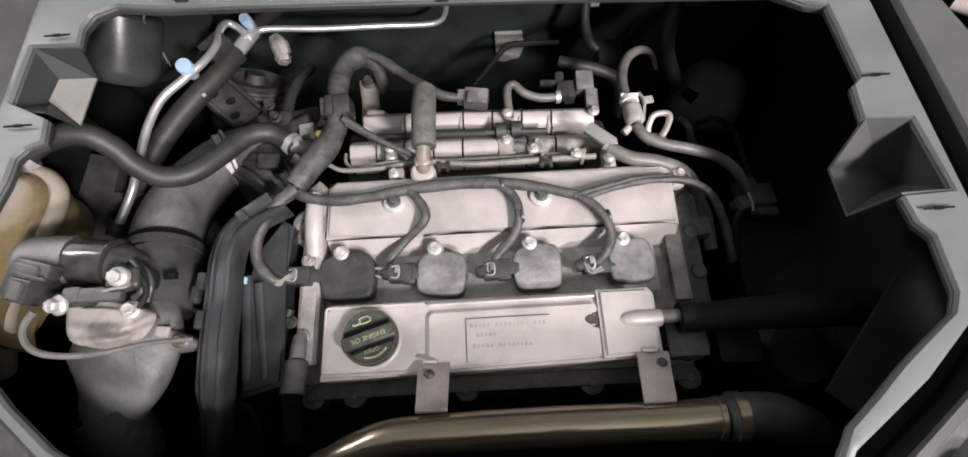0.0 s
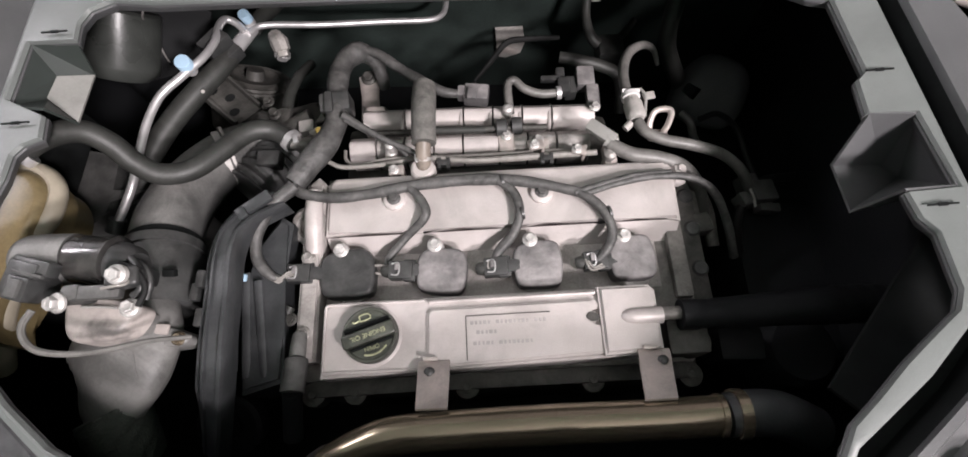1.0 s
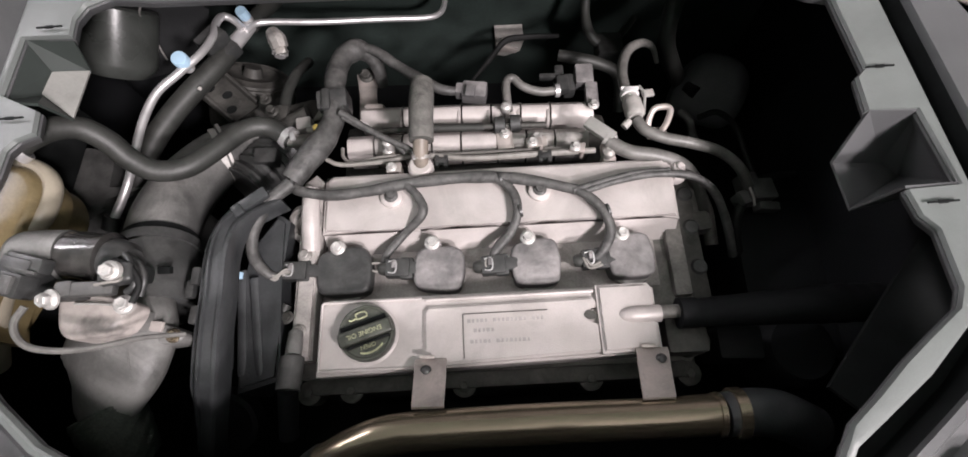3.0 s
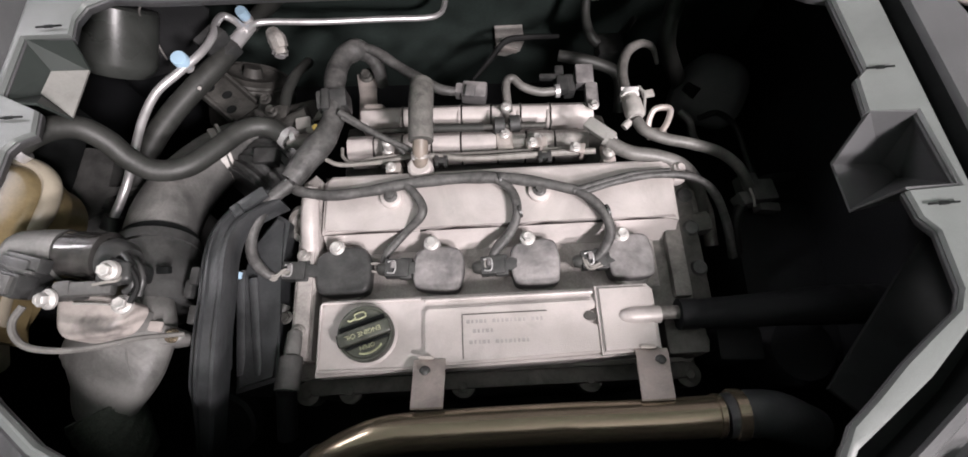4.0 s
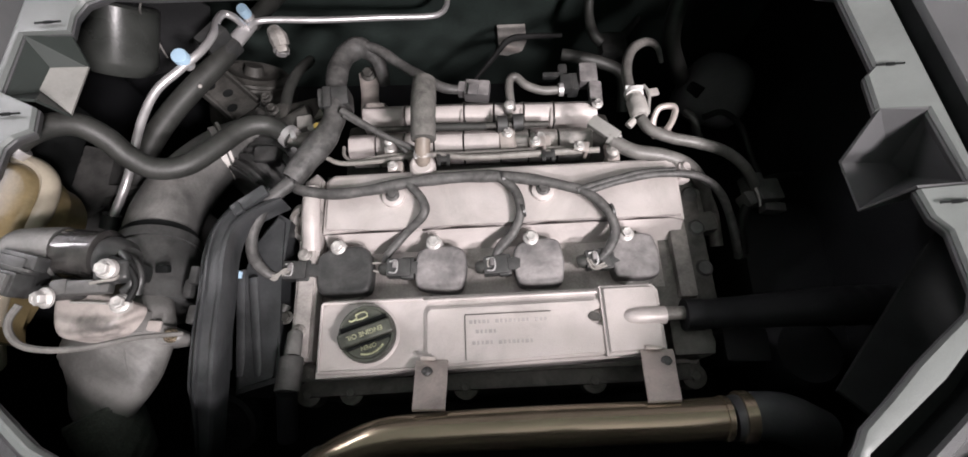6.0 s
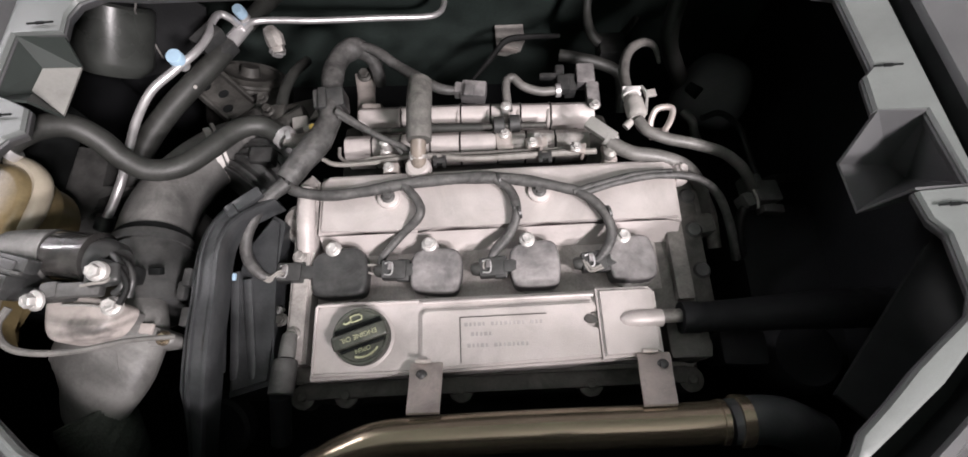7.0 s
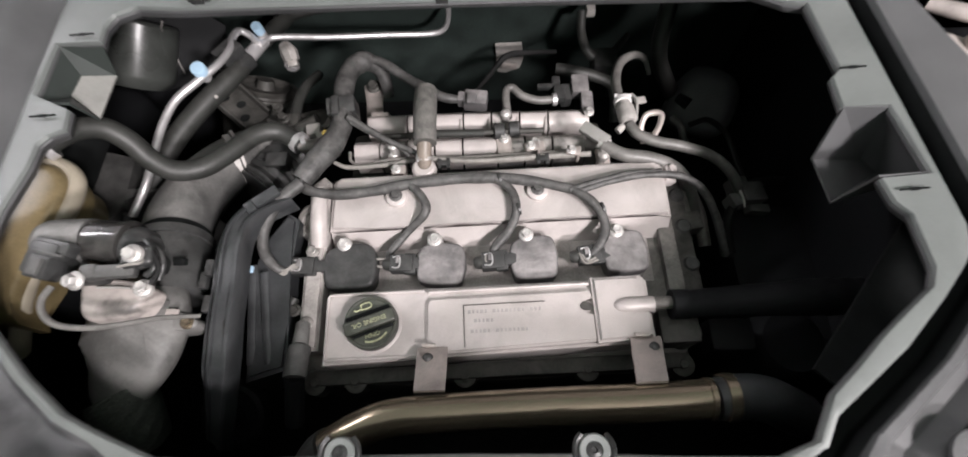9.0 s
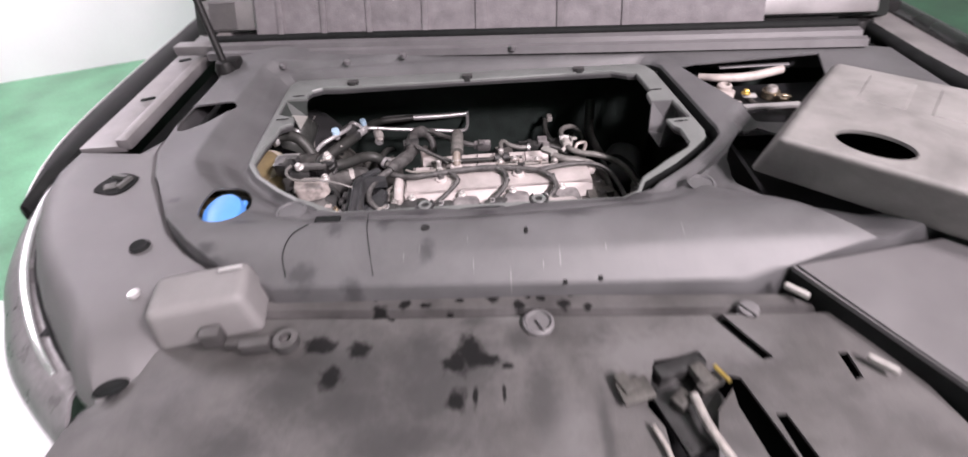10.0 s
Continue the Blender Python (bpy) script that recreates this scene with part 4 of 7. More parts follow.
for (at, size, m_, turn, label), bp, pl in zip(COILS, BOLTS, PLUGS):
    c = coil(at, size, m_, turn, pl, label)
    bp = Vector(bp)
    part("ear", tube([bp + Vector((0, 0, -0.006)), bp + Vector((0.001, -0.004, -0.006)), Vector((bp.x + 0.004, at[1] + 0.012, 0.858))], [0.008, 0.008, 0.010], 12, 4, flat=0.4), m_, c)
    part("mount_bolt", bolt(bp - Vector((0, 0, 0.003)), (0, 0, 1), 0.0048, 0.007), STEEL, c, "bright flange bolt")
    part("post", lathe([(0.007, -0.024), (0.007, -0.004)], Matrix.Translation(bp), 16), STEEL, c)
    pv = Vector(pl)
    way = (Vector(at) - pv)
    pm = Matrix.Translation(pv) @ Matrix.Rotation(math.atan2(way.y, way.x), 4, "Z")
    plug = part("plug", joined(box(0.022, 0.017, 0.013, pm, 0.002), box(0.012, 0.020, 0.009, pm @ Matrix.Translation((0.008, 0, 0)), 0.002), box(max(0.008, way.length - 0.02), 0.012, 0.010, pm @ Matrix.Translation((way.length / 2, 0, 0)), 0.002)), BLACK, c, "black wiring plug")
    part("latch", joined(box(0.004, 0.007, 0.003, pm @ Matrix.Translation((-0.003, 0.002, 0.0075)), 0.0008)), DUSTY, plug)
    part("wire_clip", tube([pm @ Vector(q) for q in ((-0.008, -0.005, 0.0065), (-0.002, -0.0055, 0.0078), (-0.0005, 0, 0.0082), (-0.002, 0.0055, 0.0078), (-0.008, 0.005, 0.0065))], 0.0008, 8, 4), PIPE, plug, "bright wire clip")
    part("boot", tube([pm @ Vector(q) for q in ((-0.010, 0, 0), (-0.014, 0, 0), (-0.017, 0, -0.001))], [0.0068, 0.0062, 0.005], 12, 3), RUBBER, plug)

# ---------------------------------------------------------------- harness
loom = thing("wiring_loom", (-0.020, 0.227, 0.868), "grey taped wiring loom lying over the valve cover", "wiring loom")


def tape(seed):
    return lambda s, u: 0.99 + 0.014 * ((s / (0.008 + 0.001 * (seed % 3)) + u + seed * 0.3) % 1.0) + 0.045 * math.sin(s * 140 + seed) + 0.012 * math.sin(s * 310 + 6.28 * u + 2 * seed)


def run(name, pts, r, material, parent, wave=None, label="", n=12, sub=8):
    return part(name, tube(pts, r, n, sub, wave), material, parent, label)


run("trunk", [(-0.148, 0.221, 0.882), (-0.140, 0.212, 0.880), (-0.112, 0.208, 0.877), (-0.077, 0.212, 0.876), (-0.042, 0.219, 0.876), (-0.001, 0.224, 0.876), (0.040, 0.225, 0.876), (0.081, 0.220, 0.876), (0.121, 0.210, 0.876)], [0.0055, 0.0051, 0.0055, 0.0058, 0.0046], TAPE, loom, tape(1), sub=26)
run("branch", [(-0.146, 0.217, 0.886), (-0.166, 0.196, 0.885), (-0.176, 0.170, 0.882), (-0.175, 0.149, 0.876), (-0.163, 0.135, 0.870), (-0.153, 0.134, 0.864)], [0.0068, 0.0060, 0.0054, 0.0048, 0.0032], TAPE, loom, tape(2), sub=26)
run("branch", [(-0.041, 0.219, 0.877), (-0.027, 0.202, 0.876), (-0.025, 0.188, 0.875), (-0.043, 0.174, 0.862), (-0.058, 0.157, 0.858), (-0.062, 0.144, 0.858)], [0.0044, 0.0042, 0.0042, 0.0040, 0.0028], TAPE, loom, tape(3), sub=18)
run("branch", [(0.043, 0.224, 0.877), (0.058, 0.211, 0.876), (0.063, 0.191, 0.875), (0.057, 0.174, 0.868), (0.043, 0.158, 0.862), (0.038, 0.147, 0.860)], [0.0046, 0.0042, 0.0044, 0.0048, 0.0032], TAPE, loom, tape(4), sub=18)
run("branch", [(0.118, 0.210, 0.877), (0.132, 0.201, 0.876), (0.143, 0.186, 0.875), (0.147, 0.170, 0.870), (0.139, 0.154, 0.866), (0.128, 0.145, 0.862)], [0.0044, 0.0044, 0.0048, 0.0044, 0.0032], TAPE, loom, tape(5), sub=18)
run("branch", [(0.114, 0.209, 0.878), (0.141, 0.218, 0.877), (0.174, 0.227, 0.876), (0.207, 0.231, 0.874)], [0.0032, 0.0030, 0.0024], TAPE, loom, tape(6), sub=10)
run("branch", [(0.123, 0.208, 0.877), (0.156, 0.219, 0.876), (0.192, 0.226, 0.875), (0.228, 0.226, 0.870), (0.253, 0.217, 0.855), (0.272, 0.196, 0.830), (0.287, 0.169, 0.800)], [0.0032, 0.0034, 0.0040, 0.0048], TAPE, loom, tape(7), sub=18)
for a, b in ((0, 3), (1, 0), (2, -3)):
    w = [Vector(q) for q in [(-0.164, 0.135, 0.870), (-0.156, 0.131, 0.868), (-0.149, 0.137, 0.866), (-0.142, 0.138, 0.866)]]
    run("wire", [q + Vector((0, 0.0018 * (a - 1), 0.001 * a)) for q in w], 0.0011, WIRE, loom, n=6, sub=5)
for pts in ([(-0.076, 0.145, 0.862), (-0.066, 0.146, 0.862), (-0.055, 0.143, 0.862)], [(-0.073, 0.140, 0.861), (-0.065, 0.138, 0.861), (-0.055, 0.140, 0.862)], [(0.034, 0.149, 0.866), (0.033, 0.142, 0.866), (0.037, 0.137, 0.864)], [(0.123, 0.146, 0.868), (0.128, 0.140, 0.868), (0.136, 0.143, 0.868)], [(0.121, 0.148, 0.867), (0.126, 0.138, 0.867), (0.138, 0.141, 0.867)]):
    run("wire", pts, 0.0012, WIRE, loom, n=6, sub=5)
for p in [(-0.145, 0.221, 0.886), (0.047, 0.223, 0.877), (0.065, 0.191, 0.875), (0.145, 0.190, 0.875)]:
    part("tie", lathe([(0.0054, -0.0012), (0.0064, -0.0012), (0.0064, 0.0012), (0.0054, 0.0012)], toward(p, (1, 0.3, 0)), 20), BLACK, loom, "black cable tie")

arch = thing("main_loom", (-0.130, 0.307, 0.850), "thick taped wiring loom arching behind the valve cover", "wiring loom")
run("trunk", [(-0.147, 0.220, 0.884), (-0.136, 0.239, 0.885), (-0.120, 0.270, 0.882), (-0.116, 0.303, 0.878), (-0.122, 0.342, 0.872), (-0.118, 0.372, 0.868), (-0.104, 0.388, 0.862), (-0.090, 0.386, 0.845), (-0.085, 0.371, 0.820)], [0.010, 0.0125, 0.0115, 0.0105, 0.011, 0.0115, 0.009, 0.006], TAPE, arch, tape(8), sub=24)
run("branch", [(-0.107, 0.388, 0.864), (-0.087, 0.385, 0.864), (-0.059, 0.365, 0.862), (-0.031, 0.345, 0.862), (-0.012, 0.336, 0.860), (0.005, 0.336, 0.856)], [0.005, 0.0055, 0.0055, 0.006, 0.0055, 0.004], TAPE, arch, tape(9), sub=18)
run("branch", [(-0.106, 0.289, 0.892), (-0.086, 0.278, 0.885), (-0.063, 0.267, 0.878), (-0.042, 0.258, 0.875), (-0.026, 0.248, 0.872)], [0.0042, 0.0034, 0.0032, 0.003, 0.002], TAPE, arch, tape(10), sub=16)
run("branch", [(-0.104, 0.284, 0.890), (-0.081, 0.274, 0.882), (-0.057, 0.264, 0.876), (-0.045, 0.255, 0.870)], 0.0022, TAPE, arch, tape(11))
part("loom_clip", joined(box(0.030, 0.020, 0.026, pose(*(-0.118, 0.310, 0.876), 10, 0, 8), 0.003), box(0.008, 0.024, 0.010, pose(*(-0.122, 0.305, 0.888), 0, 0, 8), 0.002)), BLACK, arch, "black plastic loom clip")
part("plug", joined(box(0.026, 0.019, 0.016, pose(*(0.022, 0.335, 0.855), 0, 0, -6), 0.0025), box(0.014, 0.013, 0.013, pose(*(0.009, 0.337, 0.855), 0, 0, -6), 0.002), box(0.010, 0.014, 0.004, pose(*(0.018, 0.330, 0.865), 0, 0, -6), 0.001)), DUSTY, arch, "dusty grey wiring plug")

# foam-sleeved hose on the cover
sleeve = thing("breather_hose", (-0.029, 0.240, 0.862), "foam-sleeved breather hose with a spring clip", "hose")
run("sleeve", [(-0.026, 0.256, 0.892), (-0.027, 0.286, 0.896), (-0.028, 0.320, 0.892)], [0.0118, 0.0118, 0.0122, 0.0115], FOAM, sleeve, sub=6, n=18)
run("core", [(-0.028, 0.238, 0.868), (-0.028, 0.247, 0.880), (-0.027, 0.260, 0.891)], 0.0074, TAN, sleeve, sub=5, label="tan rubber core")
part("neck", lathe([(0.0125, -0.004), (0.0125, 0.002), (0.0102, 0.004), (0.0116, 0.006), (0.0116, 0.008), (0.0095, 0.0105), (0.0, 0.0105)], Matrix.Translation((-0.029, 0.239, 0.866))), ALU, sleeve)
part("clip", ringband((-0.028, 0.248, 0.878), (0, 0.8, 0.6), 0.0078, 0.0035), CAST, sleeve, "bright spring clip")
part("clip_ear", joined(box(0.005, 0.009, 0.002, pose(*(-0.033, 0.246, 0.882), 0, 0, 10), 0.0005)), PIPE, sleeve)

# ---------------------------------------------------------------- intake side
manifold = thing("intake_manifold", (0.026, 0.323, 0.800), "ribbed silver intake manifold behind the engine", "intake manifold")


def section(a, b, w, z, material, name="runner"):
    """One cast runner between two ribs: a rounded bar with a chamfered back."""
    a, b = Vector(a), Vector(b)
    along = (b - a).normalized()
    m = Matrix.Translation(a.lerp(b, 0.5)) @ Matrix.Rotation(math.atan2(along.y, along.x), 4, "Z")
    length = (b - a).length - 0.0022
    bm = bmesh.new()
    prof = [(-w * 0.58, -0.03), (-w * 0.6, -0.012), (-w * 0.54, -0.006), (-w * 0.36, -0.001), (w * 0.02, 0.0022), (w * 0.1, 0.0024), (w * 0.14, 0.0012), (w * 0.2, 0.0014), (w * 0.45, -0.0025), (w * 0.66, -0.009), (w * 0.72, -0.016), (w * 0.7, -0.03)]
    ends = [[bm.verts.new(m @ Vector((s * length / 2, y, h))) for y, h in prof] for s in (-1, 1)]
    for i in range(len(prof)):
        k = (i + 1) % len(prof)
        bm.faces.new((ends[0][i], ends[0][k], ends[1][k], ends[1][i]))
    bm.faces.new(ends[0][::-1])
    bm.faces.new(ends[1])
    return part(name, bm, material, manifold)


TOPRUN = [(-0.103, 0.321, 0.838), (-0.057, 0.322, 0.838), (-0.025, 0.323, 0.838), (0.007, 0.324, 0.838), (0.039, 0.324, 0.838), (0.071, 0.324, 0.838), (0.103, 0.324, 0.838), (0.150, 0.325, 0.838)]
LOWRUN = [(-0.114, 0.283, 0.840), (-0.085, 0.284, 0.840), (-0.055, 0.285, 0.840), (-0.024, 0.286, 0.840), (0.007, 0.287, 0.840), (0.046, 0.288, 0.840), (0.076, 0.288, 0.840), (0.106, 0.288, 0.840), (0.142, 0.289, 0.840)]
for a, b in zip(TOPRUN, TOPRUN[1:]):
    section(a, b, 0.021, 0, ALU)
for a, b in zip(LOWRUN, LOWRUN[1:]):
    section(a, b, 0.023, 0, CAST if b[0] > 0.05 else ALU)
for a in TOPRUN[1:-1] + LOWRUN[1:-1]:
    part("rib", box(0.0030, 0.025, 0.018, pose(a[0], a[1], a[2] - 0.0135, 0, 0, 2.6), 0.0005), DCAST, manifold)
for p in [(q[0], q[1] - 0.003, 0.8275) for q in TOPRUN[1:-1]]:
    part("collar", lathe([(0.0118, -0.0045), (0.0128, -0.0032), (0.0128, -0.0016), (0.0118, -0.0012)], toward(p, (1, 0.02, 0)) @ Matrix.Diagonal((1, 1, 1, 1)), 28), ALU, manifold)
part("plenum", box(0.30, 0.07, 0.06, E @ Matrix.Translation((0.0, 0.135, 0.775)), 0.012), DCAST, manifold)
rail = thing("fuel_rail", (-0.000, 0.309, 0.830), "dark steel fuel rail with bolted clamps", "fuel rail")
run("rail", [(-0.083, 0.295, 0.846), (0.001, 0.298, 0.846), (0.096, 0.300, 0.846)], 0.0032, DCAST, rail)
run("rail_end", [(-0.025, 0.298, 0.846), (0.031, 0.298, 0.846)], 0.0042, RUBBER, rail)
for p in [(0.048, 0.300, 0.846), (0.064, 0.302, 0.846)]:
    part("damper", lathe([(0.006, -0.006), (0.009, -0.005), (0.009, 0.005), (0.006, 0.006)], toward(p, (1, 0.05, 0)), 18), BLACK, rail)
for p, q in zip([(-0.066, 0.266, 0.846), (0.086, 0.280, 0.840), (0.053, 0.287, 0.838), (0.156, 0.261, 0.852)], ((0.012, 0.022), (0.022, 0.014), (0.017, 0.024), (0.013, 0.02))):
    c = part("clamp", box(q[0], q[1], 0.010, pose(*p, 12, 0, 6), 0.002), BRACKET, rail, "small steel clamp")
    part("clamp_bolt", bolt(Vector(p) + Vector((0, 0.004, 0.006)), (0, 0, 1), 0.004, 0.006), STEEL, c)
for p in [(-0.064, 0.270, 0.862), (0.157, 0.269, 0.865), (0.055, 0.320, 0.846)]:
    part("stud", lathe([(0.0042, -0.02), (0.0042, 0.0), (0.0055, 0.001), (0.0055, 0.006), (0.003, 0.008), (0, 0.008)], Matrix.Translation(p), 14), STEEL, rail)
for p, turn in (((0.0821, 0.2681, 0.864), 8), ((0.124, 0.262, 0.864), -10), ((-0.0567, 0.2426, 0.864), 4)):
    c = part("bracket", joined(box(0.014, 0.010, 0.0025, pose(*p, 0, 0, turn), 0.0006), box(0.003, 0.010, 0.016, pose(p[0] + 0.006, p[1], p[2] - 0.007, 0, 0, turn), 0.0006)), BRACKET, rail, "small bent steel bracket")
    part("bracket_bolt", bolt(Vector(p) + Vector((-0.002, 0.0, 0.001)), (0, 0, 1), 0.0036, 0.005), STEEL, c)
part("injector_post", lathe([(0.005, -0.02), (0.005, 0.0), (0.0065, 0.001), (0.0065, 0.006), (0.003, 0.009), (0, 0.009)], Matrix.Translation((0.1544, 0.257, 0.86)), 16), CAST, rail, "bright injector post")
wires = thing("injector_wires", (-0.023, 0.261, 0.850), "thin grey injector wiring in clips", "wiring")
run("wire", [(-0.126, 0.255, 0.860), (-0.110, 0.250, 0.858), (-0.072, 0.253, 0.857), (-0.029, 0.260, 0.856), (0.015, 0.256, 0.856), (0.059, 0.258, 0.856), (0.103, 0.261, 0.856), (0.143, 0.263, 0.856)], [0.0022, 0.0024, 0.0032, 0.0034, 0.0032], WIRE, wires, tape(12), sub=8, n=8)
run("wire", [(-0.114, 0.273, 0.850), (-0.111, 0.261, 0.852), (-0.099, 0.256, 0.852), (-0.061, 0.261, 0.854), (0.015, 0.265, 0.850), (0.135, 0.271, 0.850)], 0.0018, WIRE, wires, n=8)
for p in [(-0.010, 0.252, 0.858), (0.093, 0.256, 0.858)]:
    part("wire_clip", joined(box(0.010, 0.006, 0.007, Matrix.Translation(p), 0.0015), box(0.004, 0.012, 0.005, Matrix.Translation((p[0] + 0.004, p[1], p[2])), 0.001), box(0.004, 0.012, 0.005, Matrix.Translation((p[0] - 0.005, p[1], p[2])), 0.001)), BLACK, wires)
lift = thing("lifting_eye", (-0.098, 0.342, 0.800), "steel lifting eye bolted behind the manifold", "lifting eye")
lp = Vector((-0.105, 0.383, 0.815))
part("plate", joined(tube([lp + Vector((0.004, -0.05, -0.004)), lp + Vector((0.002, -0.02, 0)), lp + Vector((0, 0.006, 0.004))], [0.011, 0.010, 0.0125], 14, 5, flat=0.25)), BRACKET, lift)
part("eye_bolt", bolt(lp + Vector((0, 0.002, 0.006)), (0, -0.2, 1), 0.006, 0.008), DCAST, lift)
part("foot", box(0.022, 0.018, 0.02, pose(*(-0.090, 0.331, 0.825), 20, 0, 0), 0.004), BRACKET, lift)

# hoses behind the engine
h = thing("vacuum_hose", (0.077, 0.367, 0.820), "bent rubber vacuum hose beside the manifold", "hose")
run("hose", [(0.058, 0.320, 0.842), (0.056, 0.338, 0.844), (0.056, 0.354, 0.846), (0.063, 0.359, 0.846), (0.074, 0.351, 0.842), (0.092, 0.347, 0.838), (0.113, 0.350, 0.835)], 0.0047, HOSE, h, sub=10)
part("joint", joined(box(0.014, 0.02, 0.012, Matrix.Translation((0.118, 0.357, 0.835)), 0.003), box(0.022, 0.006, 0.006, Matrix.Translation((0.104, 0.368, 0.835)), 0.001)), BLACK, h)
part("clip", ringband((0.112, 0.350, 0.835), (1, 0.1, 0), 0.0058, 0.005), PIPE, h)
h = thing("map_sensor", (0.147, 0.353, 0.820), "grey pressure sensor on a small bracket", "sensor")
part("body", joined(box(0.020, 0.026, 0.016, Matrix.Translation((0.142, 0.367, 0.835)), 0.003), box(0.014, 0.03, 0.012, Matrix.Translation((0.148, 0.340, 0.838)), 0.003)), DUSTY, h)
part("screw", bolt((0.148, 0.324, 0.845), (0, 0, 1), 0.004, 0.005), STEEL, h)
part("plug", joined(box(0.012, 0.022, 0.016, Matrix.Translation((0.126, 0.359, 0.830)), 0.002), box(0.010, 0.016, 0.014, Matrix.Translation((0.116, 0.379, 0.825)), 0.002)), BLACK, h)
h = thing("coolant_outlet_hose", (0.191, 0.260, 0.850), "dusty rubber hose with an angled end", "hose")
run("hose", [(0.153, 0.266, 0.868), (0.174, 0.255, 0.866), (0.202, 0.252, 0.862), (0.229, 0.246, 0.852), (0.249, 0.234, 0.830), (0.262, 0.218, 0.800)], [0.0068, 0.0072, 0.0072, 0.0075], HOSE, h, sub=10)
part("angled_end", joined(box(0.032, 0.013, 0.008, pose(*(0.146, 0.277, 0.871), 8, 0, -40), 0.002), tube([(0.150, 0.269, 0.869), (0.162, 0.261, 0.867)], 0.0062, 14, 3)), GREYPL, h, "pale plastic elbow")
h = thing("purge_valve", (0.185, 0.312, 0.850), "pale plastic purge valve in a wire bracket", "valve")
a, b = Vector((0.180, 0.324, 0.866)), Vector((0.183, 0.291, 0.870))
part("body", tube([a, a.lerp(b, 0.35), a.lerp(b, 0.4), b.lerp(a, 0.15), b], [0.007, 0.0075, 0.0095, 0.0095, 0.007], 20, 5), PALE, h)
part("wire_bracket", tube([a + Vector((0.010, 0.004, 0.004)), a + Vector((0.014, -0.006, 0.005)), a + Vector((0.013, -0.018, 0.003)), b + Vector((0.008, 0.004, 0.0))], 0.0016, 8, 5), GREYPL, h)
part("side_tab", box(0.012, 0.008, 0.003, pose(*(a + Vector((0.018, -0.004, 0.003))), 0, 0, 10), 0.001), PALE, h)
part("band", joined(ringband(a.lerp(b, 0.1), b - a, 0.0072, 0.005, 0.0022), box(0.018, 0.004, 0.004, toward(a.lerp(b, 0.02) + Vector((0, 0.002, 0.004)), (0, -0.3, 1)), 0.001)), WHITE, h, "white plastic clip")
part("spout", tube([(0.177, 0.289, 0.868), (0.171, 0.283, 0.866)], 0.004, 10, 3), PALE, h)
run("hose", [(0.183, 0.289, 0.870), (0.190, 0.277, 0.870), (0.208, 0.269, 0.868), (0.236, 0.264, 0.865), (0.268, 0.261, 0.852), (0.293, 0.252, 0.835), (0.312, 0.242, 0.810)], 0.0056, HOSE, h, label="grey rubber hose", sub=10)
run("hose", [(0.177, 0.324, 0.866), (0.177, 0.350, 0.862), (0.182, 0.373, 0.858), (0.193, 0.392, 0.852), (0.209, 0.403, 0.846), (0.223, 0.405, 0.835), (0.231, 0.396, 0.820)], [0.0055, 0.0055, 0.0055, 0.004, 0.0025], HOSE, h, label="grey rubber hose", sub=10)
h = thing("lifting_eye", (0.210, 0.291, 0.840), "pale steel lifting loop at the engine's end", "lifting eye")
loop = [(0.198, 0.284, 0.856), (0.198, 0.293, 0.862), (0.203, 0.302, 0.868), (0.214, 0.303, 0.870), (0.218, 0.299, 0.869), (0.215, 0.289, 0.864), (0.210, 0.282, 0.858)]
part("loop", tube(loop, 0.0032, 10, 6, flat=0.7), BRACKET, h)
part("tongue", box(0.020, 0.012, 0.006, Matrix.Translation((0.207, 0.283, 0.853)), 0.002), BRACKET, h)
h = thing("heater_hose", (0.172, 0.447, 0.760), "rubber heater hose against the firewall", "hose")
run("hose", [(0.123, 0.434, 0.790), (0.146, 0.429, 0.790), (0.172, 0.425, 0.785), (0.195, 0.420, 0.775), (0.203, 0.408, 0.760), (0.204, 0.384, 0.740)], 0.0075, RUBBER, h, sub=10)
h = thing("heater_hose", (0.169, 0.509, 0.760), "rubber heater hose against the firewall", "hose")
run("hose", [(0.162, 0.523, 0.800), (0.162, 0.502, 0.785), (0.168, 0.480, 0.775), (0.185, 0.471, 0.765), (0.207, 0.483, 0.765), (0.231, 0.513, 0.765)], [0.006, 0.006, 0.007, 0.008, 0.005, 0.004], RUBBER, h, sub=10)
part("joint", box(0.035, 0.035, 0.03, Matrix.Translation((0.194, 0.467, 0.760)), 0.008), BLACK, h)
h = thing("brake_pipe", (0.297, 0.531, 0.720), "thick rubber pipe running up the firewall", "hose")
run("hose", [(0.259, 0.487, 0.860), (0.256, 0.470, 0.840), (0.252, 0.452, 0.820), (0.254, 0.437, 0.800), (0.267, 0.431, 0.775), (0.293, 0.427, 0.730), (0.317, 0.421, 0.680)], 0.0105, RUBBER, h, sub=10)
h = thing("brake_booster", (0.364, 0.444, 0.660), "black domed brake booster in the shade", "brake booster")
part("dome", dome(smooth_poly([(-0.040, -0.040), (0.020, -0.044), (0.040, -0.020), (0.036, 0.024), (0.012, 0.044), (-0.030, 0.040), (-0.046, 0.0)], 5), -0.06, 0.030, 0.022, 6), BAYD, h)
bpy.data.objects[h.children[-1].name].matrix_basis = toward((0.331, 0.416, 0.735), (-0.25, -0.55, 0.8))
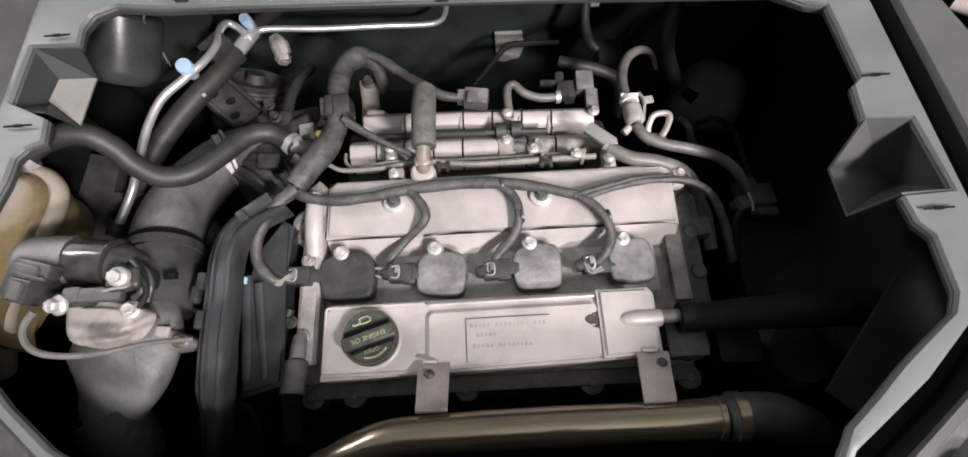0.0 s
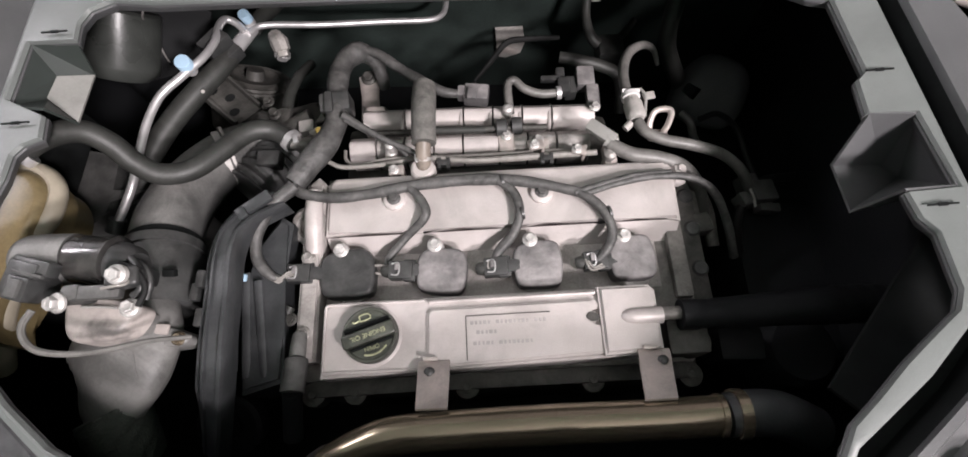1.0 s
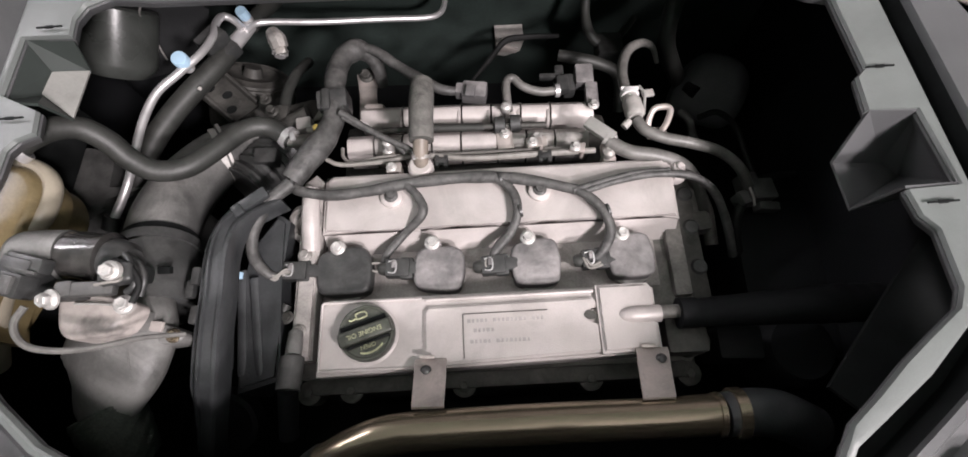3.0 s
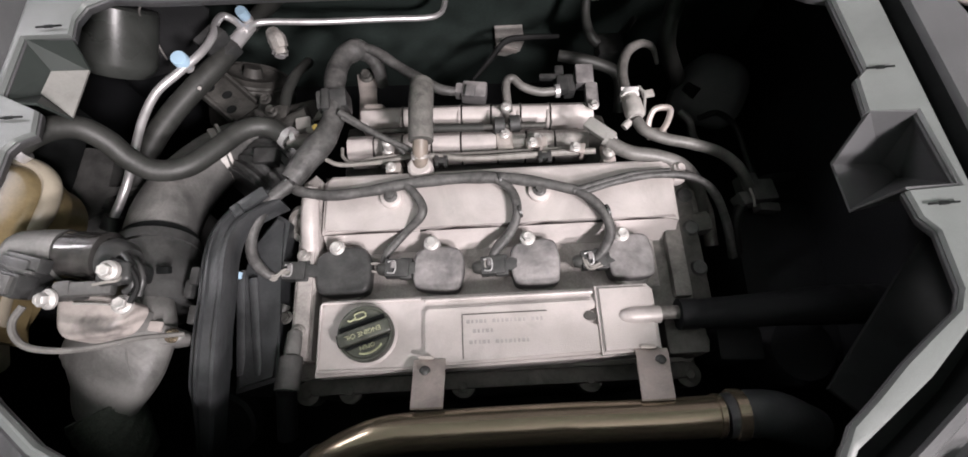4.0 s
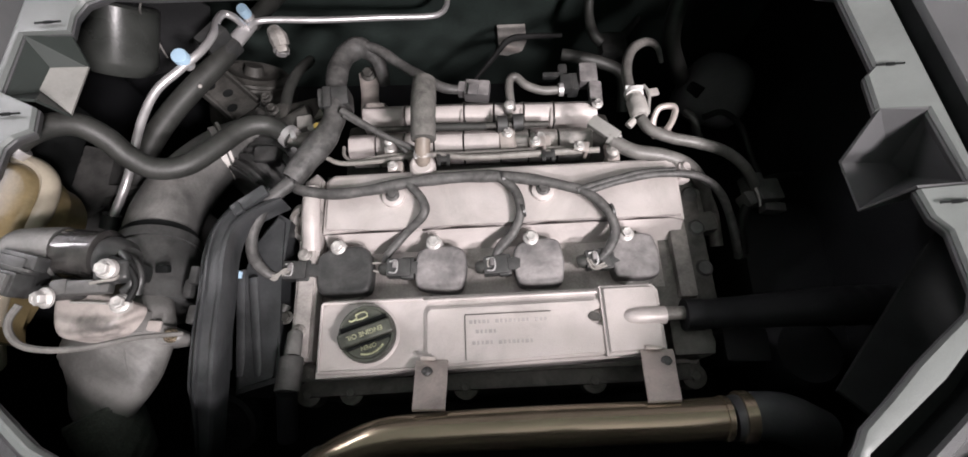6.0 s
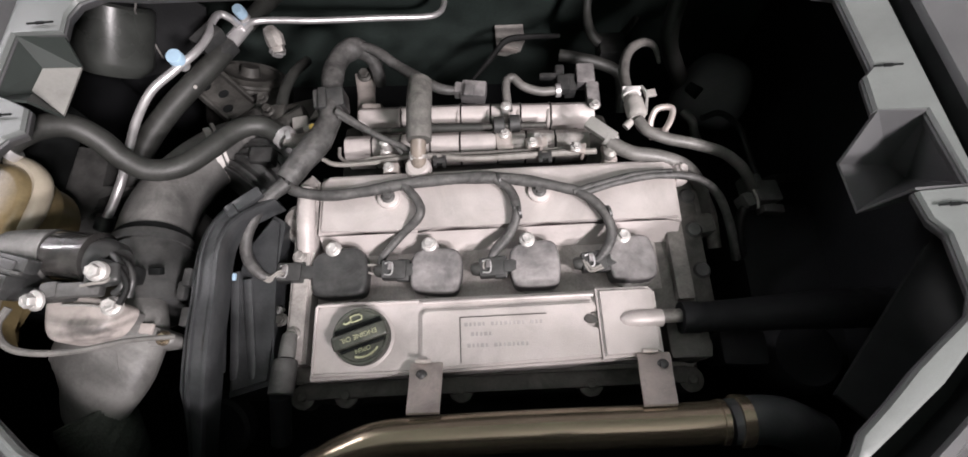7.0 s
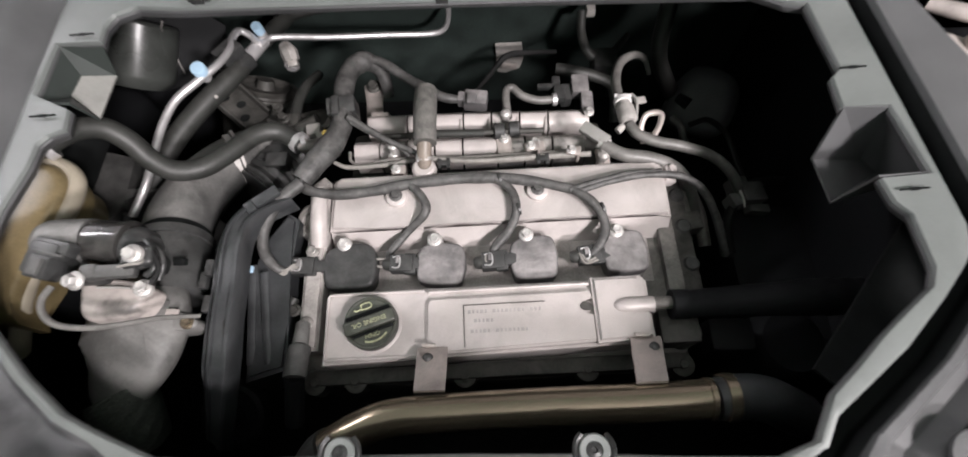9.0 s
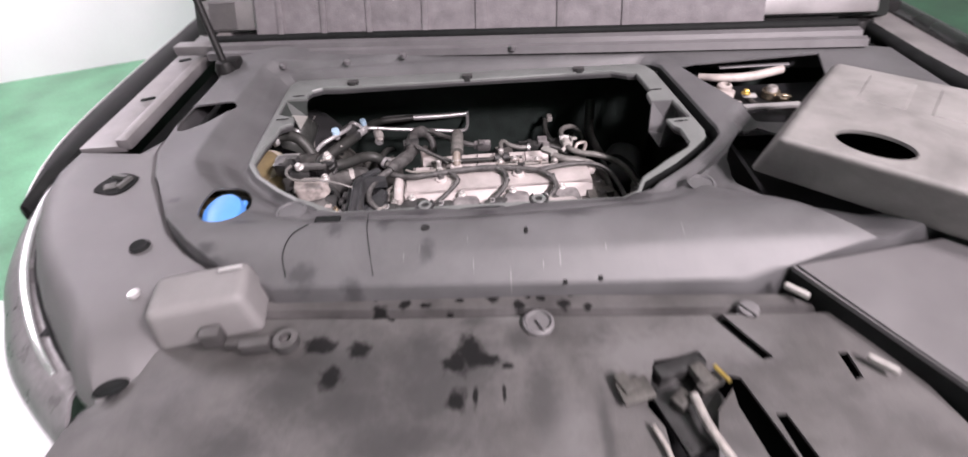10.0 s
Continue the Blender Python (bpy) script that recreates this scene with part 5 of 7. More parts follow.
part("valve", tube([(0.292, 0.413, 0.750), (0.300, 0.400, 0.755)], 0.008, 10, 2), BAY, h)
h = thing("wire_bundle", (0.341, 0.257, 0.760), "black wiring plugs hanging beside the engine", "wiring")
part("plug", joined(box(0.030, 0.024, 0.026, pose(*(0.324, 0.239, 0.800), 0, 15, 10), 0.003), box(0.020, 0.016, 0.018, pose(*(0.310, 0.232, 0.800), 0, 10, 20), 0.003), box(0.024, 0.010, 0.014, pose(*(0.334, 0.224, 0.795), 0, 10, 0), 0.002)), SENSOR, h, "black wiring plug")
part("plug", joined(box(0.018, 0.018, 0.02, pose(*(0.315, 0.251, 0.800), 0, 15, 10), 0.003)), SENSOR, h)
# Pale line laid along the plug's edge.
part("plug_edge", tube([(0.310, 0.239, 0.815), (0.312, 0.228, 0.815), (0.313, 0.219, 0.812)], 0.0013, 8, 4), CAST, h, "bright edge line")
part("plug", box(0.018, 0.02, 0.02, pose(*(0.244, 0.193, 0.830), 0, 0, 10), 0.003), DCAST, h)
run("wire", [(0.268, 0.322, 0.820), (0.292, 0.331, 0.815), (0.317, 0.321, 0.800), (0.327, 0.290, 0.790), (0.333, 0.251, 0.790)], 0.0035, DARKWIRE, h)
run("wire", [(0.308, 0.178, 0.770), (0.301, 0.207, 0.790), (0.306, 0.225, 0.800), (0.332, 0.254, 0.800), (0.408, 0.280, 0.760)], 0.005, DARKWIRE, h)
run("wire", [(0.240, 0.317, 0.840), (0.248, 0.305, 0.840), (0.253, 0.296, 0.830), (0.262, 0.283, 0.820)], 0.0045, RUBBER, h)
h = thing("firewall_tag", (0.081, 0.560, 0.666), "pale tag under a black strap on the firewall", "tag")
part("tag", prism([(-0.0243, 0.0349), (0.0169, 0.0364), (0.0213, 0.0036), (0.0155, -0.0187), (-0.0077, -0.0298), (-0.0217, -0.0265)], 0.0, 0.004, 0.001, pose(0.0680, 0.562, 0.6691, 90, 0, 0)), PALE, h, "pale torn tag")
part("tag_fold", box(0.026, 0.004, 0.010, pose(0.0660, 0.554, 0.6611, 0, 12, 0), 0.001), PALEP, h)
run("strap", [(0.014, 0.442, 0.735), (0.038, 0.472, 0.740), (0.059, 0.497, 0.745), (0.085, 0.503, 0.745), (0.132, 0.504, 0.745)], [0.002, 0.004, 0.0045, 0.004, 0.003], DARKWIRE, h, n=8)
part("clip", box(0.012, 0.02, 0.012, pose(*(0.174, 0.527, 0.800), 0, 0, 0), 0.002), PALE, h, "pale plastic clip")

# ---------------------------------------------------------------- breather and dark hoses at the gearbox side
h = thing("intake_breather_hose", (0.261, 0.101, 0.850), "wide black breather hose pushed on the stub", "hose")
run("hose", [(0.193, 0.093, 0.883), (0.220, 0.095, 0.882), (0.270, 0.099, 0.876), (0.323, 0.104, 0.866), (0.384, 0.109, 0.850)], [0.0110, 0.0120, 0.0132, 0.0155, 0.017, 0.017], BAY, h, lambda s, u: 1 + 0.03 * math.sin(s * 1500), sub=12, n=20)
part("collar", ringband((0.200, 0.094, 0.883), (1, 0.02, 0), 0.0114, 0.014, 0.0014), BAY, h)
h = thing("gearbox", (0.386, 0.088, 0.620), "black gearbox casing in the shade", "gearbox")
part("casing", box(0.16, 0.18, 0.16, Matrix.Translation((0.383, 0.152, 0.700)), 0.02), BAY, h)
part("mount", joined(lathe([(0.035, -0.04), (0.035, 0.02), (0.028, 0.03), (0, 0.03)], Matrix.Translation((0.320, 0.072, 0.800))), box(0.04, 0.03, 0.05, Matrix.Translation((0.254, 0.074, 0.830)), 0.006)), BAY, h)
part("lug", lathe([(0.012, -0.02), (0.012, 0.01), (0.008, 0.014), (0, 0.014)], Matrix.Translation((0.211, 0.074, 0.855))), DCAST, h)
h = thing("end_casting", (0.212, 0.084, 0.840), "grimy cast bracket at the engine's end", "bracket")
part("body", box(0.035, 0.03, 0.03, pose(*(0.202, 0.078, 0.858), 0, 0, 2.6), 0.004), DCAST, h)
part("side_strip", box(0.016, 0.075, 0.03, pose(*(0.212, 0.154, 0.835), 0, 0, 2.6), 0.003), GRIME, h, "grimy cast side flange")
part("web", joined(box(0.007, 0.040, 0.02, pose(*(0.242, 0.220, 0.822), 0, 0, 4), 0.002), box(0.026, 0.012, 0.016, pose(*(0.240, 0.191, 0.825), 0, 0, 4), 0.003), tube([(0.226, 0.203, 0.830), (0.238, 0.211, 0.826)], [0.006, 0.007], 12, 3)), GRIME, h, "grimy ribbed casting")
part("boss", lathe([(0.010, -0.02), (0.010, 0.0), (0.008, 0.002), (0.004, 0.002), (0.004, 0.0)], Matrix.Translation((0.230, 0.153, 0.826)), 20), GRIME, h)
part("pipe_stub", tube([(0.261, 0.251, 0.800), (0.272, 0.223, 0.790), (0.276, 0.187, 0.780)], [0.006, 0.007, 0.007], 14, 5), GRIME, h)

# ---------------------------------------------------------------- charge pipe and its brackets
h = thing("charge_pipe", (0.074, 0.010, 0.910), "bronze-toned metal charge pipe along the engine's front", "pipe")
run("pipe", [(-0.090, -0.019, 0.888), (-0.068, -0.008, 0.895), (-0.041, 0.001, 0.900), (0.000, 0.005, 0.901), (0.074, 0.009, 0.901), (0.148, 0.012, 0.901), (0.204, 0.015, 0.901)], [0.0135, 0.0145, 0.0148, 0.0148], BRASS, h, sub=12, n=28)
run("bead", [(0.203, 0.015, 0.901), (0.207, 0.015, 0.901)], [0.0160, 0.0160], BRASS, h, n=28, sub=2)
run("hose", [(0.209, 0.015, 0.901), (0.230, 0.017, 0.900), (0.255, 0.015, 0.890), (0.288, 0.005, 0.870)], [0.0155, 0.0168, 0.018, 0.018], RIMM, h, label="black rubber hose", n=28)
part("clamp", ringband((0.219, 0.016, 0.901), (1, 0.02, 0), 0.0170, 0.008, 0.0012), BRASS, h, "tarnished hose clamp")
part("left_hose", tube([(-0.088, -0.018, 0.889), (-0.100, -0.026, 0.878), (-0.117, -0.044, 0.850)], [0.015, 0.0155, 0.016], 20, 6), RUBBER, h)
for a, b, c in ([(-0.011, 0.054, 0.888), (-0.009, 0.021, 0.912), (-0.014, 0.048, 0.890)], [(0.167, 0.062, 0.888), (0.161, 0.027, 0.912), (0.172, 0.056, 0.890)]):
    br = thing("pipe_bracket", a, "flat steel bracket holding the charge pipe", "bracket", "charge pipe brackets")
    a, b, c = Vector(a), Vector(b), Vector(c)
    strip = bmesh.new()
    pts = [a + Vector((0, 0.004, -0.003)), a, a.lerp(b, 0.35) + Vector((0, 0, -0.001)), b.lerp(a, 0.12), b]
    for p in pts:
        half = 0.0128 - 0.035 * (p.z - a.z)
        for s in (-half, half):
            strip.verts.new((p.x + s, p.y + s * 0.03, p.z))
    strip.verts.ensure_lookup_table()
    for i in range(len(pts) - 1):
        strip.faces.new((strip.verts[2 * i], strip.verts[2 * i + 1], strip.verts[2 * i + 3], strip.verts[2 * i + 2]))
    thicken(strip, 0.0025)
    part("strap", strip, BRACKET, br)
    part("stud", joined(lathe([(0.0046, 0), (0.0046, 0.002), (0.0035, 0.003)], Matrix.Translation(c - Vector((0, 0, 0.0005))), 18), lathe([(0.0030, 0.002), (0.0030, 0.005), (0.0015, 0.006), (0, 0.006)], Matrix.Translation(c - Vector((0, 0, 0.0005))), 12)), BLACK, br, "dark stud and nut")
    part("foot", box(0.012, 0.003, 0.003, Matrix.Translation(a + Vector((-0.003, 0.005, 0.0))), 0.001), BRACKET, br)

# ---------------------------------------------------------------- belt end
h = thing("timing_cover", (-0.207, 0.101, 0.850), "black plastic timing belt cover with a raised rim", "timing cover")
rim = [(-0.160, 0.207, 0.885), (-0.171, 0.196, 0.893), (-0.181, 0.184, 0.900), (-0.188, 0.165, 0.908), (-0.189, 0.141, 0.912), (-0.184, 0.108, 0.916), (-0.181, 0.078, 0.918), (-0.178, 0.051, 0.918), (-0.178, 0.029, 0.912), (-0.188, 0.006, 0.885), (-0.203, -0.016, 0.850)]
bm = bmesh.new()
sec = [(-0.0150, -0.045), (-0.0150, -0.009), (-0.0138, -0.0072), (-0.0082, -0.0068), (-0.0074, -0.0088), (-0.0070, -0.004), (-0.0068, 0.0), (-0.0055, 0.0014), (-0.0035, 0.0014), (-0.0025, -0.0006), (0.0060, -0.0006), (0.0068, 0.0022), (0.0098, 0.0022), (0.0115, -0.001), (0.0105, -0.022)]
line = curve(rim, 6)
rows = []
for i, q in enumerate(line):
    way = (line[min(i + 1, len(line) - 1)] - line[max(i - 1, 0)])
    side = Vector((way.y, -way.x, 0)).normalized() * -1
    rows.append([bm.verts.new(q + side * u + Vector((0, 0, w))) for u, w in sec])
for a, b in zip(rows, rows[1:]):
    for i in range(len(sec) - 1):
        bm.faces.new((a[i], a[i + 1], b[i + 1], b[i]))
bm.faces.new(rows[0])
bm.faces.new(rows[-1][::-1])
part("rim", bm, RIMM, h, "raised outer rim")
part("shell", prism([p[:2] for p in [(-0.176, 0.032, 0.890), (-0.185, 0.120, 0.890), (-0.185, 0.159, 0.890), (-0.163, 0.194, 0.890), (-0.151, 0.187, 0.890), (-0.152, 0.147, 0.890), (-0.146, 0.093, 0.890), (-0.141, 0.043, 0.890)]], 0.80, 0.868, 0.004, None, 2), RIMM, h)
for ribline in (((-0.197, 0.143, 0.872), (-0.186, 0.052, 0.866)), ((-0.185, 0.137, 0.872), (-0.173, 0.047, 0.866)), ((-0.173, 0.130, 0.872), (-0.158, 0.047, 0.866))):
    part("rib", tube([Vector(ribline[0]), Vector(ribline[1])], 0.0042, 10, 8, flat=0.6), RIMM, h)
for p in [(-0.204, 0.123, 0.906), (-0.199, 0.091, 0.906), (-0.174, 0.069, 0.914), (-0.209, 0.113, 0.902)]:
    part("catch", box(0.007, 0.015, 0.008, Matrix.Translation(p), 0.002), BLACK, h)
part("cap_screw", joined(box(0.0085, 0.0062, 0.004, Matrix.Translation((-0.185, 0.131, 0.879)), 0.001)), PALEBLUE, h, "pale blue marker")
part("top_pad", joined(box(0.034, 0.011, 0.006, pose(*(-0.174, 0.192, 0.900), 0, 0, 38), 0.002), box(0.009, 0.012, 0.006, pose(*(-0.182, 0.183, 0.902), 0, 0, 38), 0.002)), RIMM, h)
h = thing("cam_sensor", (-0.134, 0.055, 0.860), "grey cam sensor with a rubber boot", "sensor")
a, b, c = [Vector(q) for q in [(-0.131, 0.082, 0.868), (-0.128, 0.061, 0.876), (-0.127, 0.034, 0.880)]]
part("head", tube([a, a.lerp(b, 0.5), b], [0.0062, 0.0068, 0.0068], 16, 4), CONE, h)
part("boot", tube([b, b.lerp(c, 0.1), c], [0.0082, 0.0098, 0.0098], 16, 5), SENSOR, h)
part("stem", tube([c, c + Vector((-0.004, -0.035, -0.025))], 0.008, 14, 4), BAY, h)
part("bolt", bolt((-0.144, 0.097, 0.860), (0, 0, 1), 0.0042, 0.005), DCAST, h)
run("cable", [(-0.146, 0.109, 0.860), (-0.153, 0.093, 0.858), (-0.156, 0.077, 0.855), (-0.152, 0.056, 0.850), (-0.138, 0.035, 0.850)], 0.005, RUBBER, h)
h = thing("lower_pulley", (-0.210, 0.010, 0.800), "dark accessory belt pulley in the shade", "pulley")
part("wheel", lathe([(0.03, -0.01), (0.03, 0.004), (0.026, 0.006), (0.02, 0.002), (0.012, 0.002), (0.011, 0.006), (0, 0.006)], pose(*(-0.203, 0.009, 0.820), 25, 0, 0)), BAY, h)

# ---------------------------------------------------------------- refrigerant pipes
h = thing("refrigerant_pipe", (-0.316, 0.271, 0.860), "bare alloy refrigerant pipe with pale blue caps", "pipe")
run("pipe", [(-0.326, 0.188, 0.862), (-0.318, 0.203, 0.868), (-0.309, 0.225, 0.876), (-0.307, 0.256, 0.880), (-0.305, 0.290, 0.883), (-0.296, 0.320, 0.886), (-0.277, 0.342, 0.888), (-0.261, 0.367, 0.886), (-0.257, 0.393, 0.880), (-0.262, 0.420, 0.872), (-0.260, 0.435, 0.866), (-0.250, 0.434, 0.860), (-0.241, 0.426, 0.855)], 0.0042, PIPE, h, sub=8)
part("nut", tube([(-0.329, 0.184, 0.858), (-0.324, 0.195, 0.864)], 0.008, 12, 2), BLACK, h)
b1 = Vector((-0.274, 0.353, 0.890))
p1 = part("service_port", lathe([(0.006, -0.012), (0.006, -0.002)], toward(b1, (0.1, -0.2, 1)), 16), PIPE, h)
part("cap", lathe([(0.0080, -0.004), (0.0080, 0.008), (0.0074, 0.0095), (0.005, 0.0098), (0, 0.0095)], toward(b1, (0.1, -0.2, 1)), 24), PALEBLUE, p1, "pale blue service cap")
b2 = Vector((-0.240, 0.441, 0.862))
p2 = part("service_port", lathe([(0.006, -0.014), (0.006, -0.002)], toward(b2, (0, -0.2, 1)), 16), PIPE, h)
part("cap", lathe([(0.0064, -0.004), (0.0064, 0.006), (0.0056, 0.0078), (0, 0.0078)], toward(b2, (0, -0.2, 1)), 24), PALEBLUE, p2, "pale blue service cap")
run("long_pipe", [(-0.240, 0.427, 0.852), (-0.226, 0.444, 0.846), (-0.166, 0.456, 0.832), (-0.096, 0.474, 0.815), (-0.045, 0.487, 0.802), (-0.028, 0.496, 0.798), (-0.021, 0.511, 0.797), (-0.020, 0.539, 0.800), (-0.021, 0.582, 0.810)], 0.0038, PIPE, h, sub=8)
h = thing("suction_pipe", (-0.294, 0.361, 0.840), "thick black insulated refrigerant pipe", "pipe")
run("sleeve", [(-0.335, 0.229, 0.830), (-0.324, 0.250, 0.845), (-0.315, 0.279, 0.852), (-0.298, 0.314, 0.856), (-0.275, 0.351, 0.858), (-0.259, 0.380, 0.856), (-0.253, 0.400, 0.852)], [0.011, 0.0115, 0.0115, 0.0115, 0.0105], RUBBER, h, sub=8, n=16)
run("metal", [(-0.255, 0.398, 0.852), (-0.247, 0.422, 0.848), (-0.238, 0.456, 0.840), (-0.222, 0.496, 0.830), (-0.193, 0.524, 0.822), (-0.102, 0.542, 0.812), (-0.020, 0.558, 0.806)], [0.0085, 0.008, 0.007, 0.006], PIPE, h, sub=8, n=16)
part("sheath", tube([(-0.241, 0.442, 0.844), (-0.229, 0.480, 0.835), (-0.211, 0.503, 0.829), (-0.147, 0.529, 0.819)], [0.0098, 0.010, 0.0075, 0.0065], 16, 6), RUBBER, h)
part("clamp_block", joined(box(0.022, 0.030, 0.020, pose(*(-0.263, 0.398, 0.868), 0, 0, -35), 0.003), box(0.018, 0.02, 0.016, pose(*(-0.251, 0.396, 0.856), 0, 0, -35), 0.003)), BLACK, h)
part("dot", lathe([(0.0022, 0), (0.0018, 0.0008), (0, 0.001)], toward((-0.264, 0.335, 0.871), (0.1, -0.4, 1)), 10), PALE, h, "white paint dot")
h = thing("pressure_switch", (-0.228, 0.454, 0.800), "pale pressure switch hanging from its wire", "sensor")
part("body", joined(tube([(-0.214, 0.432, 0.845), (-0.208, 0.423, 0.842), (-0.205, 0.415, 0.836)], [0.0075, 0.0105, 0.0095], 8, 5), box(0.012, 0.012, 0.010, toward((-0.204, 0.413, 0.835), (0.2, -0.8, -0.5)), 0.002)), CAST, h)
part("tip", joined(ringband((-0.208, 0.415, 0.829), (0, -1, -0.3), 0.007, 0.005, 0.002), lathe([(0.006, -0.006), (0.006, 0.006)], toward((-0.208, 0.415, 0.829), (0, -1, -0.3)), 12)), PIPE, h)

# ---------------------------------------------------------------- coolant hose and tank
h = thing("coolant_hose", (-0.286, 0.231, 0.890), "dusty rubber coolant hose from tank to engine", "hose")
run("hose", [(-0.331, 0.207, 0.968), (-0.321, 0.217, 0.970), (-0.312, 0.231, 0.962), (-0.301, 0.239, 0.950), (-0.289, 0.236, 0.935), (-0.278, 0.227, 0.918), (-0.262, 0.222, 0.905), (-0.241, 0.230, 0.896), (-0.223, 0.252, 0.888), (-0.207, 0.276, 0.880), (-0.193, 0.286, 0.874), (-0.180, 0.286, 0.868), (-0.164, 0.277, 0.862)], 0.0098, RUBBER, h, sub=8, n=16)
part("clip", joined(ringband((-0.166, 0.279, 0.862), (0.7, -0.6, -0.1), 0.0102, 0.007), box(0.005, 0.010, 0.003, pose(*(-0.158, 0.275, 0.873), 0, 0, 20), 0.0008)), PIPE, h, "bright spring clip")
part("clip", joined(ringband((-0.328, 0.209, 0.968), (0.6, 0.6, 0.0), 0.0102, 0.007), box(0.010, 0.006, 0.003, pose(*(-0.319, 0.200, 0.979), 0, 0, 20), 0.0008)), PIPE, h, "bright spring clip")
part("outlet", tube([(-0.167, 0.279, 0.862), (-0.157, 0.277, 0.858), (-0.148, 0.284, 0.850)], 0.0075, 14, 4), CAST, h)
h = thing("thermostat_housing", (-0.177, 0.323, 0.800), "cast thermostat housing with small sensors", "housing")
part("body", joined(box(0.046, 0.046, 0.05, pose(*(-0.171, 0.322, 0.809), 0, 0, 15), 0.010, 3), tube([(-0.186, 0.307, 0.835), (-0.157, 0.319, 0.840)], [0.011, 0.012], 16, 4)), DCAST, h)
part("tongue", prism([(-0.006, -0.007), (0.007, -0.005), (0.004, 0.008)], 0.0, 0.003, 0.0008, pose(-0.146, 0.316, 0.846, 0, 0, 10)), CAST, h, "pale cast tongue")
part("sensor", joined(tube([(-0.153, 0.296, 0.848), (-0.133, 0.299, 0.850)], 0.0055, 12, 3), box(0.016, 0.014, 0.014, pose(*(-0.157, 0.302, 0.848), 0, 0, 10), 0.002)), PALE, h)
part("fitting", lathe([(0.0035, -0.004), (0.0035, 0.003), (0, 0.003)], toward((-0.142, 0.294, 0.856), (0.3, -0.3, 1)), 12), GOLD, h, "brass fitting")
part("cable", tube([(-0.186, 0.318, 0.840), (-0.191, 0.357, 0.830), (-0.189, 0.390, 0.820), (-0.185, 0.424, 0.800)], 0.006, 12, 6), RUBBER, h)
part("knuckle", joined(bolt((-0.196, 0.321, 0.846), (0, 0, 1), 0.005, 0.008), box(0.014, 0.02, 0.012, Matrix.Translation((-0.187, 0.321, 0.840)), 0.003)), DCAST, h)
part("plug", joined(box(0.024, 0.018, 0.016, Matrix.Translation((-0.196, 0.269, 0.840)), 0.003)), BLACK, h)

tank = thing("expansion_tank", (-0.423, 0.156, 0.850), "yellowed plastic expansion tank with a pale seam", "coolant tank")
poly = [(-0.354, 0.2085), (-0.3412, 0.2065), (-0.3304, 0.2008), (-0.3216, 0.1899), (-0.3183, 0.1782), (-0.3186, 0.1638), (-0.3215, 0.1517), (-0.3237, 0.1379), (-0.3254, 0.1245), (-0.3244, 0.1095), (-0.3249, 0.095), (-0.3257, 0.0791), (-0.3271, 0.0653)] + [(-0.44, 0.10), (-0.46, 0.16), (-0.45, 0.235)]
part("body", dome(smooth_poly(poly, 3), 0.915, 0.952, 0.010, 4), TANK, tank)
part("seam", tube([(-0.3522, 0.2127, 0.938), (-0.3393, 0.2098, 0.938), (-0.3275, 0.2029, 0.938), (-0.3196, 0.1924, 0.938), (-0.3173, 0.1794, 0.938), (-0.3187, 0.1657, 0.938), (-0.324, 0.155, 0.938), (-0.3284, 0.1443, 0.938), (-0.3306, 0.1314, 0.938), (-0.3298, 0.1159, 0.938), (-0.3296, 0.0999, 0.938), (-0.3301, 0.0826, 0.936), (-0.3340, 0.0640, 0.925), (-0.3480, 0.0520, 0.905)], 0.0062, 12, 6, flat=1.3), TANKRIM, tank, "pale moulded seam")
poly2 = [(-0.3645, 0.2144), (-0.3472, 0.207), (-0.3362, 0.1974), (-0.3291, 0.1857), (-0.3269, 0.172), (-0.331, 0.1543), (-0.3374, 0.1372), (-0.3422, 0.1164), (-0.3476, 0.0983), (-0.3521, 0.0846), (-0.3561, 0.0731)] + [(-0.44, 0.09), (-0.47, 0.16), (-0.45, 0.25)]
part("lower_half", dome(smooth_poly(poly2, 3), 0.885, 0.920, 0.012, 4), TANK, tank)
part("foot", box(0.07, 0.10, 0.14, Matrix.Translation((-0.415, 0.155, 0.82)), 0.01), BAY, tank, "black support under the tank")

# ---------------------------------------------------------------- air intake on the belt side
h = thing("intake_duct", (-0.314, 0.212, 0.800), "black moulded air intake duct with a bellows", "air duct")
run("duct", [(-0.230, 0.315, 0.800), (-0.249, 0.295, 0.815), (-0.260, 0.263, 0.835), (-0.269, 0.225, 0.852), (-0.270, 0.190, 0.865), (-0.267, 0.164, 0.870)], [0.026, 0.027, 0.029, 0.031, 0.031, 0.031], DUCT, h, sub=8, n=28)
run("bellows", [(-0.205, 0.293, 0.800), (-0.212, 0.263, 0.815), (-0.224, 0.243, 0.820)], 0.028, BLACK, h, lambda s, u: 1 + 0.07 * math.sin(s * 700), sub=16, n=24)
part("clamp", joined(ringband((-0.251, 0.276, 0.832), (0.75, 0.45, -0.3), 0.0285, 0.006, 0.002), ringband((-0.249, 0.284, 0.828), (0.75, 0.45, -0.3), 0.0285, 0.003, 0.002)), PALE, h, "pale clamp band")
run("collar", [(-0.265, 0.159, 0.872), (-0.263, 0.150, 0.874)], [0.0362, 0.0366], COLLARM, h, n=32, sub=2)
